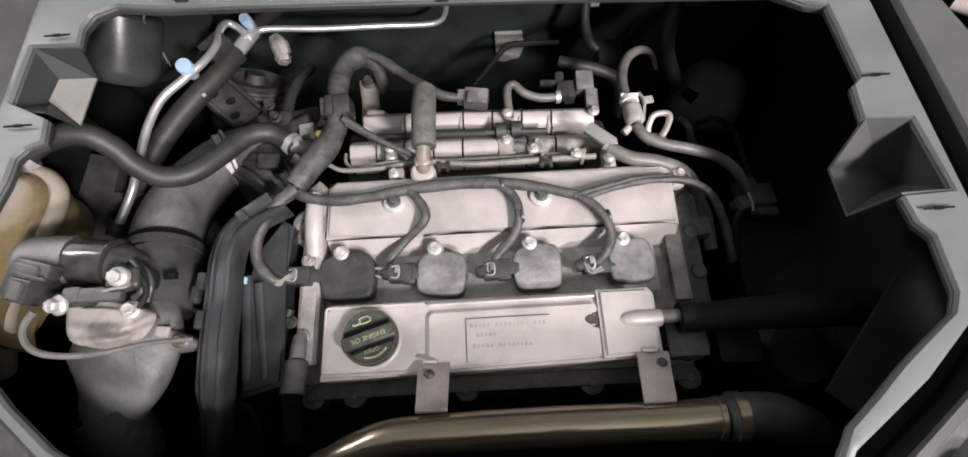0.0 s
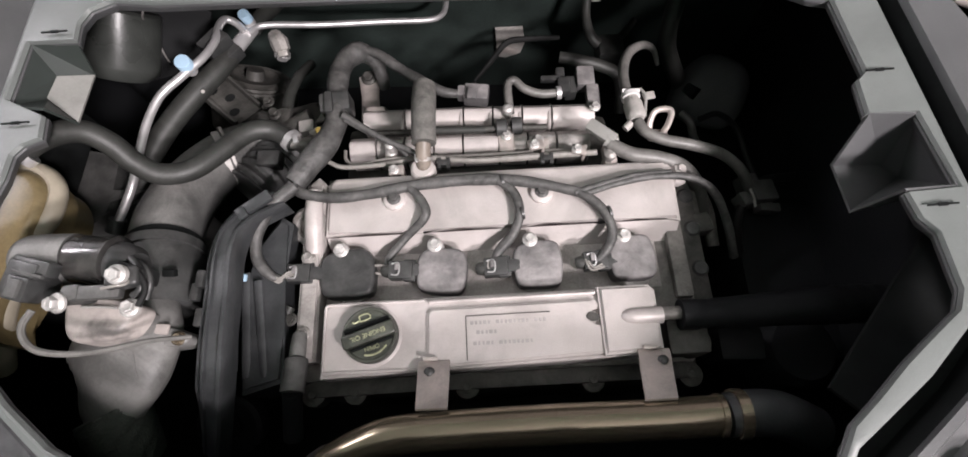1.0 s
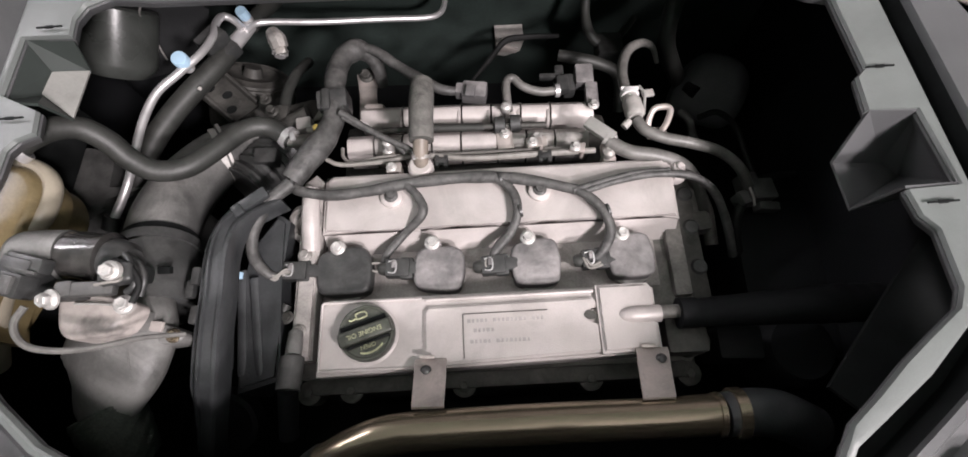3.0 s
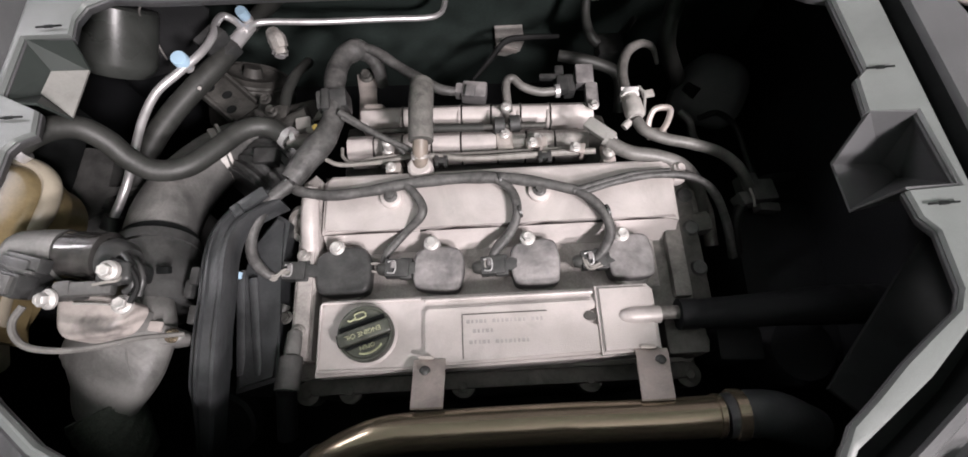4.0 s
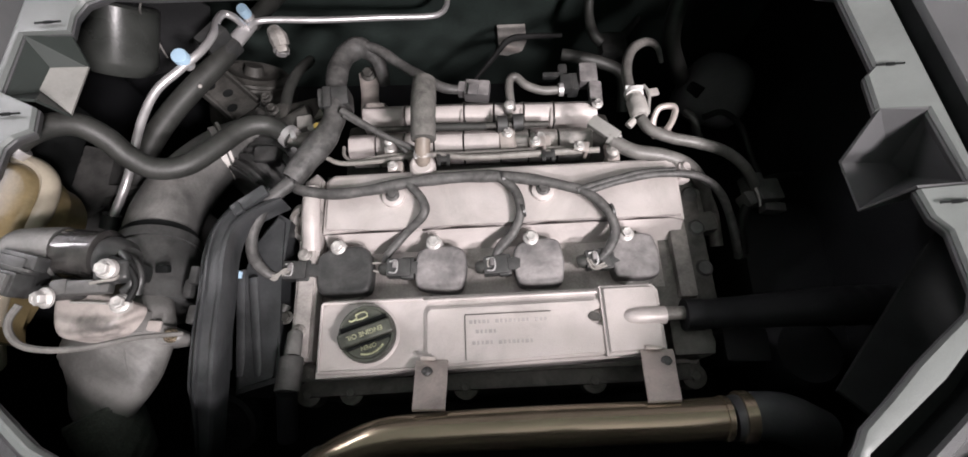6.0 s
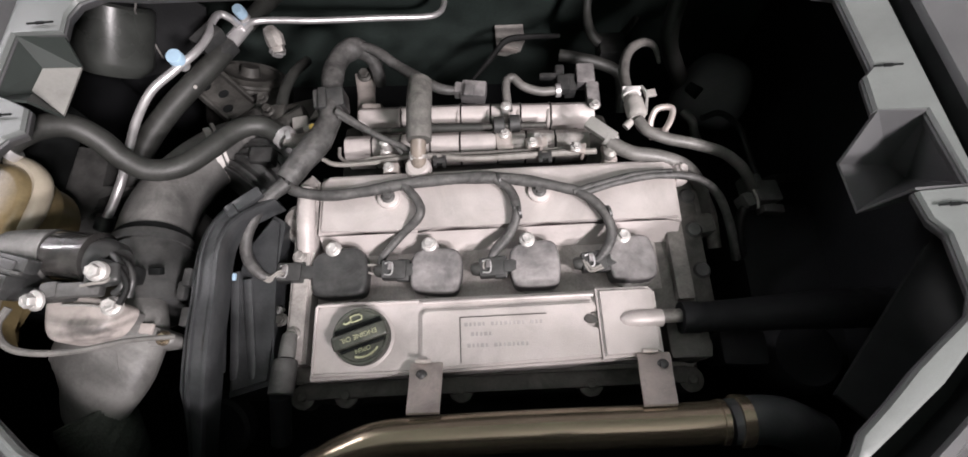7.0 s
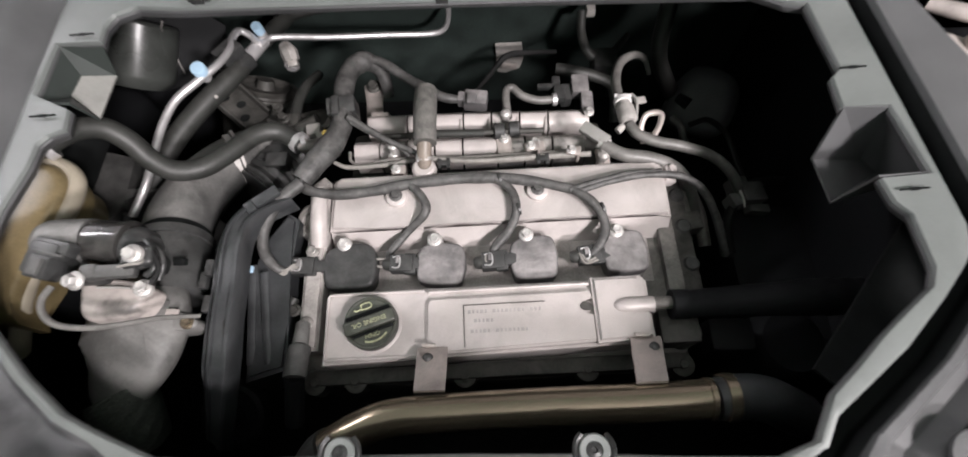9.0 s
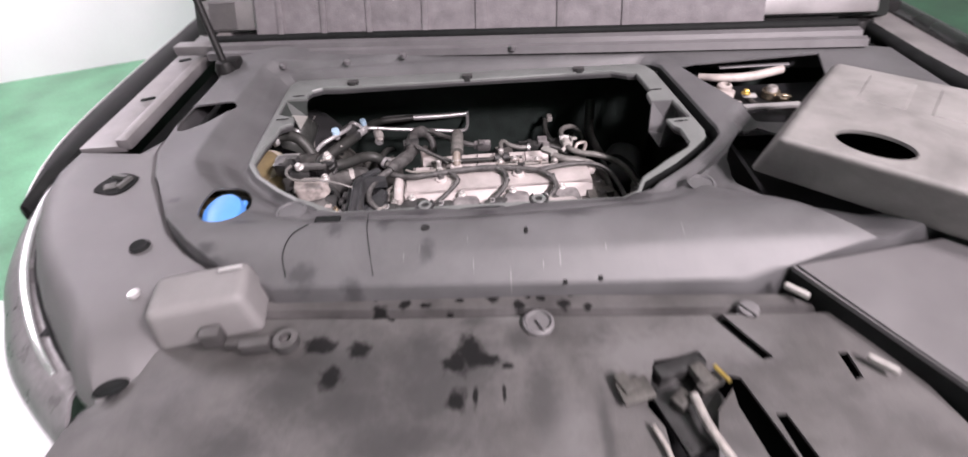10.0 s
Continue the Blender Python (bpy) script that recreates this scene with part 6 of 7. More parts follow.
run("joint_gap", [(-0.267, 0.167, 0.870), (-0.265, 0.158, 0.872)], [0.0325, 0.0325], GROOVE, h, n=32, sub=2)
run("housing", [(-0.263, 0.150, 0.874), (-0.254, 0.123, 0.880), (-0.247, 0.097, 0.884)], [0.0345, 0.034, 0.033], COLLARM, h, n=32, sub=4)
part("rim_catch", joined(box(0.010, 0.006, 0.006, pose(*(-0.228, 0.127, 0.912), 20, 0, 0), 0.001)), GROOVE, h)
h = thing("air_flow_sensor", (-0.302, 0.124, 0.900), "dusty black sensor housing with plugs and bright screws", "sensor")
part("stem", box(0.0310, 0.0138, 0.0430, Matrix.Translation((-0.2480, 0.1205, 0.9360)), 0.004), BLACK, h)
part("motor", lathe([(0.0000, -0.0018), (0.0105, 0.0000), (0.0162, 0.0035), (0.0182, 0.0088), (0.0186, 0.0210), (0.0182, 0.0403)], toward((-0.2949, 0.1204, 0.9720), (1, 0.02, 0.0)), 36), DUCT, h, "dust-greyed round motor housing")
# Same drum as the motor; this half is coloured black for its shade.
part("barrel", lathe([(0.0171, 0.0000), (0.0175, 0.0018), (0.0175, 0.0263), (0.0186, 0.0267), (0.0186, 0.0289), (0.0158, 0.0306)], toward((-0.2546, 0.1212, 0.9720), (1, -0.10, 0.0)), 36), GLOSSY, h, "glossy right half of the drum, blackened for its shade")
part("end_cap", lathe([(0.0158, 0.0000), (0.0153, 0.0088), (0.0118, 0.0149), (0.0000, 0.0158)], toward((-0.2240, 0.1173, 0.9720), (1, -0.35, 0.15)), 32), BLACK, h)
screw = part("screw", bolt((-0.2047, 0.1028, 0.9965), (0.1, -0.2, 1), 0.0044, 0.007), STEEL, h, "bright screw")
part("washer", lathe([(0.0066, -0.002), (0.0066, 0.0), (0.0060, 0.001), (0.0, 0.001)], toward((-0.2047, 0.1028, 0.9965), (0.1, -0.2, 1)), 24), PALE, screw)
part("lug", box(0.0206, 0.0138, 0.0103, pose(-0.2056, 0.1024, 0.9886, 0, 8, 12), 0.003, 3), BLACK, h)
part("bridge", joined(box(0.0344, 0.0095, 0.0069, pose(*(-0.2237, 0.0931, 0.9869), 0, 4, 4), 0.002), box(0.0120, 0.0112, 0.0103, pose(*(-0.2380, 0.0924, 0.9869), 0, 0, 8), 0.003)), SENSOR, h, "grey bracket across the sensor")
run("wire", [(-0.2131, 0.1205, 0.9808), (-0.2045, 0.1143, 0.9834), (-0.1968, 0.1051, 0.9851), (-0.1968, 0.0962, 0.9834), (-0.2027, 0.0927, 0.9808)], 0.0026, BLACK, h, n=10)
run("wire", [(-0.2130, 0.1202, 0.9764), (-0.2009, 0.1124, 0.9781), (-0.1961, 0.1023, 0.9764), (-0.1993, 0.0922, 0.9720)], 0.0024, BLACK, h, n=10)
part("screw", bolt((-0.2432, 0.0858, 0.9904), (-0.2, -0.3, 1), 0.0046, 0.008), STEEL, h, "bright screw")
plug = part("plug", joined(box(0.025, 0.024, 0.022, pose(*(-0.2714, 0.1027, 0.984), 8, -6, -14), 0.003), box(0.018, 0.016, 0.014, pose(*(-0.2695, 0.0953, 0.99), 8, -6, -14), 0.002), box(0.030, 0.010, 0.010, pose(*(-0.266, 0.1105, 0.99), 8, -6, -14), 0.002)), BLACK, h, "black wiring plug")
part("latch", joined(box(0.009, 0.012, 0.005, pose(-0.2695, 0.0943, 0.9970, 8, -6, -14), 0.001), box(0.026, 0.002, 0.003, pose(-0.2660, 0.1045, 0.9950, 8, -6, -14), 0.0006)), SENSOR, plug)
part("bar", joined(box(0.0292, 0.0103, 0.0120, pose(*(-0.2511, 0.0937, 0.9720), 0, 10, 6), 0.004)), BLACK, h)
run("wire", [(-0.2520, 0.0796, 0.9983), (-0.2555, 0.0700, 0.9983), (-0.2537, 0.0613, 0.9956), (-0.2459, 0.0551, 0.9921), (-0.2284, 0.0534, 0.9895), (-0.2073, 0.0560, 0.9869), (-0.1881, 0.0630, 0.9764), (-0.1680, 0.0674, 0.9632)], [0.0022, 0.0022, 0.002, 0.0016], HOSE, h, label="grey wire", n=8)
run("wire", [(-0.2100, 0.1120, 0.9895), (-0.1986, 0.1077, 0.9895), (-0.1925, 0.0963, 0.9851), (-0.1942, 0.0840, 0.9851)], 0.0022, DARKWIRE, h, n=8)
run("wire", [(-0.2135, 0.0937, 0.9956), (-0.2056, 0.0954, 0.9956), (-0.1995, 0.0972, 0.9939), (-0.2003, 0.1042, 0.9895)], 0.0011, WIRE, h, n=8)

h = thing("resonator_box", (-0.319, 0.049, 0.820), "pale grey plastic resonator with a moulded lid", "air box")
lid = [p[:2] for p in [(-0.2616, 0.0864, 0.9621), (-0.2616, 0.0940, 0.9621), (-0.2559, 0.0968, 0.9621), (-0.2397, 0.0959, 0.9621), (-0.2245, 0.0940, 0.9621), (-0.2121, 0.0902, 0.9621), (-0.2102, 0.0835, 0.9621), (-0.2150, 0.0730, 0.9621), (-0.2216, 0.0683, 0.9621), (-0.2369, 0.0645, 0.9621), (-0.2493, 0.0645, 0.9621), (-0.2569, 0.0711, 0.9621)]]
part("lid", dome(smooth_poly(lid), 0.944, 0.967, 0.006), PALEP, h, "pale moulded lid")
# Dark patch paints the shade in the lid's front recess.
stain_or_shade(PALEP, [(-0.2290, 0.0716, 0.025, 0.0100)], (0.085, 0.08, 0.076), 0.85, 0.8, 1.5)
part("lid_ridge", tube([(-0.2454, 0.0873, 0.9698), (-0.2321, 0.0873, 0.9698), (-0.2197, 0.0864, 0.9698)], 0.0008, 8, 4), GREYPL, h)
screw = part("screw", bolt((-0.2121, 0.0868, 0.9679), (0.2, 0, 1), 0.0045, 0.007), STEEL, h, "bright screw")
part("washer", lathe([(0.0066, -0.002), (0.0066, 0.0), (0.006, 0.001), (0.0, 0.001)], toward((-0.2121, 0.0868, 0.9679), (0.2, 0, 1)), 24), PALE, screw)
part("screw", bolt((-0.206, 0.073, 0.917), (0.2, 0, 1), 0.0038, 0.006), BRASS, h, "tarnished screw")
part("neck", box(0.034, 0.018, 0.05, Matrix.Translation((-0.240, 0.083, 0.922)), 0.006), CONE, h)
part("shelf", dome(smooth_poly([p[:2] for p in [(-0.255, 0.088, 0.920), (-0.232, 0.086, 0.920), (-0.214, 0.082, 0.920), (-0.200, 0.076, 0.920), (-0.201, 0.069, 0.920), (-0.222, 0.066, 0.920), (-0.244, 0.066, 0.920)]]), 0.895, 0.918, 0.003, 3), CONE, h)
part("shelf_plate", box(0.026, 0.008, 0.003, pose(-0.2264, 0.0802, 0.9205, 0, 0, -4), 0.001), PALEP, h)
part("cone", tube([(-0.2748, 0.0978, 0.888), (-0.2637, 0.0832, 0.898), (-0.2565, 0.0678, 0.903), (-0.2551, 0.049, 0.904), (-0.2586, 0.0331, 0.902), (-0.2642, 0.0229, 0.898), (-0.2702, 0.014, 0.892)], [0.042, 0.0455, 0.0465, 0.0415, 0.033, 0.027, 0.0215], 48, 6, flat=0.52), CONE, h, "dull grey moulded body")
part("seam", tube([(-0.2368, 0.0718, 0.925), (-0.2306, 0.0516, 0.925), (-0.2289, 0.0339, 0.917), (-0.2498, 0.0125, 0.913), (-0.2705, 0.0055, 0.903)], 0.0007, 8, 5), CONE, h)
part("mesh_sleeve", tube([(-0.2602, 0.0211, 0.9), (-0.2537, 0.0088, 0.894), (-0.2487, -0.0028, 0.886), (-0.2465, -0.0141, 0.874)], [0.0245, 0.025, 0.024, 0.022, 0.020], 40, 14, lambda s, u: 1 + 0.02 * math.sin(s * 1900 + 3 * math.sin(u * 60)) + 0.018 * math.sin(u * 200 + s * 700)), MESHM, h, "dark woven mesh sleeve")

# ---------------------------------------------------------------- belt-side depth
h = thing("strut_tower", (-0.438, 0.449, 0.800), "dark steel suspension tower with a rounded top", "strut tower")
part("tower", lathe([(0.0, -0.006), (0.030, -0.004), (0.040, 0.006), (0.041, 0.012), (0.041, 0.070), (0.038, 0.073), (0.0, 0.074)], toward((-0.396, 0.392, 0.831), (0.017, 0.050, 0.042)), 56), TOWERM, h, "satin black canister")
part("tower_foot", lathe([(0.03, -0.2), (0.03, -0.004)], Matrix.Translation((-0.402, 0.433, 0.838)), 32), BAY, h)
part("wing_plate", prism([(-0.046, -0.05), (0.03, -0.055), (0.06, 0.0), (0.02, 0.055), (-0.03, 0.04)], 0.0, 0.004, 0.001, toward((-0.354, 0.450, 0.838), (0.35, -0.8, 0.5))), BAY, h, "dark sheet beside the canister")
# Thin pale line along the sheet's edge.
part("plate_edge", tube([(-0.334, 0.425, 0.893), (-0.342, 0.425, 0.882), (-0.346, 0.425, 0.868), (-0.347, 0.425, 0.853), (-0.351, 0.425, 0.839), (-0.356, 0.425, 0.820), (-0.360, 0.425, 0.798)], 0.0011, 8, 5), CAST, h, "pale sheet edge")
h = thing("alternator", (-0.307, 0.438, 0.720), "grimy cast accessory casing behind the belts", "alternator")
m = pose(*(-0.264, 0.407, 0.775), -35, 20, 0)
part("casing", lathe([(0.050, -0.05), (0.052, -0.004), (0.046, 0.012), (0.030, 0.018), (0.022, 0.014), (0.012, 0.015), (0.010, 0.026), (0, 0.026)], m, 36), DCAST, h)
part("ring", lathe([(0.040, 0.014), (0.043, 0.016), (0.044, 0.010)], m, 36), DCAST, h)
plate = pose(*(-0.264, 0.356, 0.825), -18, 22, -38)
part("bracket", joined(box(0.060, 0.040, 0.006, plate, 0.003), box(0.056, 0.004, 0.012, plate @ Matrix.Translation((0, 0.018, 0.004)), 0.0015), box(0.056, 0.004, 0.010, plate @ Matrix.Translation((0, -0.018, 0.003)), 0.0015)), DCAST, h, "slotted cast bracket")
for x, y in ((-0.017, -0.006), (0.0, 0.002), (0.016, -0.008)):
    part("hole", lathe([(0.0042, 0.0), (0.0042, 0.0036), (0.0, 0.0034)], plate @ Matrix.Translation((x, y, 0)) @ Matrix.Diagonal((1, 1.5, 1, 1)), 16), GROOVE, h)
part("bracket_bolt", bolt((-0.214, 0.348, 0.830), (0, 0, 1), 0.0045, 0.006), DCAST, h)
h = thing("inner_wing_panel", (-0.389, 0.269, 0.840), "dark inner wing panel beside the tank", "panel")
part("panel", prism(smooth_poly([(-0.473, 0.270), (-0.404, 0.281), (-0.331, 0.263), (-0.313, 0.232), (-0.321, 0.188), (-0.354, 0.175), (-0.416, 0.216)], 3), 0.70, 0.850, 0.035, None, 6), SENSOR, h)

# ---------------------------------------------------------------- the car round the bay
h = thing("side_trim_panel", (-0.5, 0.0, 1.0), "grey plastic side panel beside the bay trim", "trim panel")
wing = [(-0.474, 0.165), (-0.466, 0.12), (-0.434, 0.048), (-0.385, -0.026), (-0.349, -0.078), (-0.307, -0.119), (-0.262, -0.150), (-0.262, -0.175), (-0.29, -0.222), (-0.305, -0.268), (-0.340, -0.290), (-0.378, -0.264), (-0.402, -0.236), (-0.443, -0.196), (-0.490, -0.148), (-0.536, -0.094), (-0.578, -0.033), (-0.620, 0.045), (-0.642, 0.12), (-0.642, 0.185)]
sheet2 = bmesh.new()
mid = (-0.45, -0.03)
loops = []
ring = [Vector((x, y, 0)) for x, y in wing]
dense = []
for p, q in zip(ring, ring[1:] + ring[:1]):
    dense += [p.lerp(q, k / 4) for k in range(4)]
for s in (0.15, 0.4, 0.6, 0.72, 0.82, 0.9, 0.95, 1.0):
    row = []
    for i, p in enumerate(dense):
        outer = 1.0 if i >= 32 else 0.0
        fall = 0.042 * max(0, (s - 0.6) / 0.4) ** 2.2 if outer else (0.006 * max(0, (s - 0.9) / 0.1))
        row.append(sheet2.verts.new((mid[0] + (p.x - mid[0]) * s, mid[1] + (p.y - mid[1]) * s, 1.011 - fall)))
    loops.append(row)
n = len(dense)
for a, b in zip(loops, loops[1:]):
    for i in range(n):
        sheet2.faces.new((a[i], a[(i + 1) % n], b[(i + 1) % n], b[i]))
sheet2.faces.new(loops[0])
thicken(sheet2, 0.003)
part("panel", sheet2, TRIMP, h)
dent = [(-0.52, 0.06), (-0.455, 0.055), (-0.425, -0.03), (-0.38, -0.1), (-0.345, -0.13), (-0.38, -0.16), (-0.43, -0.12), (-0.49, -0.03)]
# Darker strip paints the shade along the panel's curve.
part("dished_strip", prism(dent, 1.006, 1.0108, 0.0006), TRIM, h)
part("clip_hole", prism(smooth_poly([(-0.024, -0.018), (-0.006, -0.024), (0.016, -0.022), (0.025, -0.008), (0.020, 0.018), (0.0, 0.023), (-0.020, 0.018)], 4), 0.0, 0.0035, 0.001, pose(-0.481, 0.038, 1.0095, 0, 0, -15)), GROOVE, h, "rounded clip hole")
part("clip", joined(box(0.026, 0.006, 0.010, pose(-0.481, 0.050, 1.014, 0, 0, -15), 0.002), box(0.006, 0.026, 0.008, pose(-0.468, 0.036, 1.014, 0, 0, -15), 0.002), box(0.016, 0.012, 0.006, pose(-0.486, 0.030, 1.0125, 10, 0, 20), 0.002)), SENSOR, h)
part("oval_hole", lathe([(0.013, 0), (0.011, 0.003), (0.004, 0.001)], pose(-0.331, -0.268, 0.987, 14, 8, 35) @ Matrix.Diagonal((1.2, 0.6, 1, 1))), GROOVE, h)
part("small_recess", lathe([(0.012, 0), (0.010, 0.0035), (0.004, 0.002)], Matrix.Translation((-0.379, -0.096, 1.0125))), GROOVE, h)
part("bright_clip", lathe([(0.006, 0), (0.006, 0.004), (0, 0.005)], Matrix.Translation((-0.345, -0.172, 1.0115)), 10), PIPE, h)

h = thing("grille_top_panel", (0.05, -0.3, 1.0), "grimy grey grille top panel with oil marks", "trim panel")
def grille_height(x, y, y0):
    """The grille top: a ledge behind, a narrow groove, then falling away to the front."""
    d = -0.187 - y0
    z = 0.984 if d < 0 else 0.986 - 0.05 * max(0, (d - 0.19) / 0.13) ** 1.5
    z -= 0.016 * max(0, 1 - abs(d) / 0.007)
    return z + 0.004 * math.sin(x * 23) * math.exp(-((y + 0.27) / 0.05) ** 2) - 0.05 * max(0, (-0.30 - x) / 0.15) ** 2


gp = bmesh.new()
nx, ny = 56, 60
grid = []
for j in range(ny + 1):
    y = -0.160 - (0.06 * j / 30 if j < 30 else 0.06 + 0.292 * (j - 30) / 30)
    row = []
    for i in range(nx + 1):
        left = -0.285 - 0.75 * max(0, min(0.105, -0.2 - y))
        x = left + (0.34 - left) * i / nx + (0.12 * j / ny) * max(0, i / nx - 0.6) / 0.4
        ys = y - 0.052 * (x + 0.16) * (1 - j / ny)
        row.append(gp.verts.new((x, ys, grille_height(x, ys, y))))
    grid.append(row)
for a, b in zip(grid, grid[1:]):
    for i in range(nx):
        gp.faces.new((a[i], b[i], b[i + 1], a[i + 1]))
thicken(gp, 0.003)
HALOS = [(-0.1, -0.293, 0.055, 0.03), (-0.03, -0.257, 0.04, 0.03), (-0.156, -0.259, 0.035, 0.022), (-0.05, -0.329, 0.06, 0.02), (-0.033, -0.233, 0.022, 0.018), (0.062, -0.232, 0.015, 0.017), (0.016, -0.206, 0.014, 0.008), (-0.021, -0.281, 0.062, 0.04), (-0.106, -0.259, 0.042, 0.044), (-0.153, -0.282, 0.035, 0.033), (0.08, -0.292, 0.016, 0.039), (-0.13, -0.245, 0.03, 0.022), (0.012, -0.262, 0.032, 0.035), (-0.06, -0.33, 0.05, 0.03), (0.13, -0.33, 0.006, 0.04), (-0.19, -0.33, 0.03, 0.02)]
# Oily stains; the two slivers and far-left oval paint the dark of holes.
STAINS_AND_HOLES = [(-0.137, -0.228, 0.0188, 0.0116), (-0.097, -0.234, 0.0130, 0.0116), (-0.12, -0.265, 0.0130, 0.0145), (0.013, -0.243, 0.0145, 0.0275), (-0.001, -0.254, 0.0145, 0.0145), (0.033, -0.254, 0.0116, 0.0087), (0.002, -0.293, 0.0116, 0.0130), (0.019, -0.292, 0.0034, 0.0115), (0.045, -0.29, 0.0023, 0.0103), (-0.085, -0.188, 0.0103, 0.0115), (-0.058, -0.178, 0.0080, 0.0069), (-0.091, -0.168, 0.0034, 0.0057), (0.036, -0.173, 0.0092, 0.0092), (0.087, -0.175, 0.0057, 0.0080), (0.064, -0.185, 0.0080, 0.0069), (0.111, -0.186, 0.0080, 0.0080), (-0.191, -0.141, 0.0103, 0.0046), (-0.146, -0.148, 0.0103, 0.0046), (-0.056, -0.156, 0.0115, 0.0057), (0.015, -0.158, 0.0046, 0.0046), (0.062, -0.168, 0.0034, 0.0057), (-0.01, -0.192, 0.0057, 0.0046), (-0.333, -0.269, 0.0130, 0.0116), (0.022, -0.252, 0.015, 0.012), (0.05, -0.262, 0.006, 0.004), (-0.035, -0.18, 0.008, 0.004), (0.12, -0.172, 0.006, 0.006), (0.135, -0.19, 0.006, 0.005), (0.075, -0.172, 0.006, 0.006), (-0.07, -0.198, 0.006, 0.004), (0.0, -0.175, 0.006, 0.003)]
stain_or_shade(DIRTY, [(0.17, -0.25, 0.05, 0.03), (0.10, -0.33, 0.03, 0.04), (0.26, -0.24, 0.05, 0.03), (0.06, -0.20, 0.03, 0.012), (0.20, -0.36, 0.03, 0.03)], (0.115, 0.112, 0.112), 0.75, 0.7, 2.1)
stain_or_shade(DIRTY, HALOS, (0.022, 0.022, 0.022), 0.7, 0.8, 2.3)
stain_or_shade(DIRTY, STAINS_AND_HOLES, (0.008, 0.008, 0.008))
grille = part("panel", gp, DIRTY, h)
HOLES = [[(0.187, -0.257, 0.988), (0.210, -0.254, 0.988), (0.216, -0.274, 0.988), (0.247, -0.273, 0.988), (0.250, -0.288, 0.988), (0.228, -0.310, 0.988), (0.211, -0.360, 0.988), (0.178, -0.359, 0.988), (0.179, -0.324, 0.988), (0.169, -0.304, 0.988)],
         [(0.249, -0.276, 0.988), (0.258, -0.280, 0.988), (0.278, -0.362, 0.988), (0.255, -0.362, 0.988), (0.246, -0.307, 0.988)], [(0.273, -0.316, 0.988), (0.282, -0.316, 0.988), (0.293, -0.361, 0.988), (0.279, -0.360, 0.988)],
         [(0.254, -0.210, 0.988), (0.265, -0.207, 0.988), (0.294, -0.262, 0.988), (0.284, -0.264, 0.988)], [(0.351, -0.261, 0.988), (0.360, -0.261, 0.988), (0.360, -0.287, 0.988), (0.352, -0.289, 0.988)]]
cut(grille, *[prism([p[:2] for p in q], 0.93, 1.03, 0) for q in HOLES])
part("radiator_support", box(0.62, 0.40, 0.02, Matrix.Translation((0.03, -0.36, 0.90)), 0), BAY, h)
part("slot_floor", prism([p[:2] for p in HOLES[3]], 0.972, 0.976, 0, Matrix.Identity(4)), SMUDGE, h)
part("fastener", joined(lathe([(0.016, -0.006), (0.016, 0.004), (0.013, 0.006), (0.011, 0.003), (0, 0.003)], Matrix.Translation((0.082, -0.214, 0.988))), box(0.003, 0.016, 0.005, pose(*(0.084, -0.220, 0.993), 0, 0, 25), 0.001)), TRIMP, h, "pale round fastener")
part("fastener", joined(lathe([(0.010, -0.006), (0.010, 0.002), (0.008, 0.003), (0, 0.002)], Matrix.Translation((0.293, -0.206, 0.988))), box(0.003, 0.018, 0.005, pose(*(0.291, -0.210, 0.991), 0, 0, 35), 0.001)), TRIMP, h, "pale round fastener")

h = thing("loose_duct_cap", (-0.26, -0.2, 1.01), "grey plastic duct cap lying on the grille panel", "cap")
cm = Matrix.Translation((-0.259, -0.187, 1.010)) @ Matrix.Rotation(radians(12), 4, "Z")
part("shell", box(0.108, 0.064, 0.055, cm, 0.011, 4, taper=0.86), CAPP, h)
# Bright metal-toned line laid along the cap's upper edge.
part("edge", tube([(-0.237, -0.176, 1.047), (-0.225, -0.173, 1.047), (-0.215, -0.171, 1.047)], 0.002, 8, 3), PIPE, h, "bright edge line")
part("latch", joined(box(0.02, 0.014, 0.02, pose(*(-0.237, -0.230, 1.010), 0, 0, 10), 0.003), box(0.03, 0.012, 0.015, pose(*(-0.196, -0.235, 1.000), 0, 0, 5), 0.003)), DIRTY, h)
part("eyelet", joined(lathe([(0.012, -0.004), (0.012, 0.006), (0.006, 0.007), (0.006, 0)], Matrix.Translation((-0.166, -0.232, 1.000))), box(0.03, 0.01, 0.01, pose(*(-0.212, -0.232, 1.000), 0, 0, 0), 0.003)), DIRTY, h)

h = thing("hood_latch", (0.215, -0.299, 0.980), "grimy steel hood latch with its cable", "latch")
part("plate", joined(box(0.06, 0.10, 0.006, pose(*(0.210, -0.286, 0.968), 0, 0, 18), 0.002), box(0.05, 0.016, 0.024, pose(*(0.209, -0.264, 0.974), 0, 0, 18), 0.004)), SMUDGE, h)
part("claw", joined(box(0.030, 0.010, 0.012, pose(*(0.230, -0.284, 0.982), 0, 0, 30), 0.002), box(0.014, 0.022, 0.012, pose(*(0.224, -0.276, 0.984), 0, 0, 20), 0.004), box(0.018, 0.014, 0.010, pose(*(0.202, -0.296, 0.978), 0, 0, 40), 0.003)), DCAST, h)
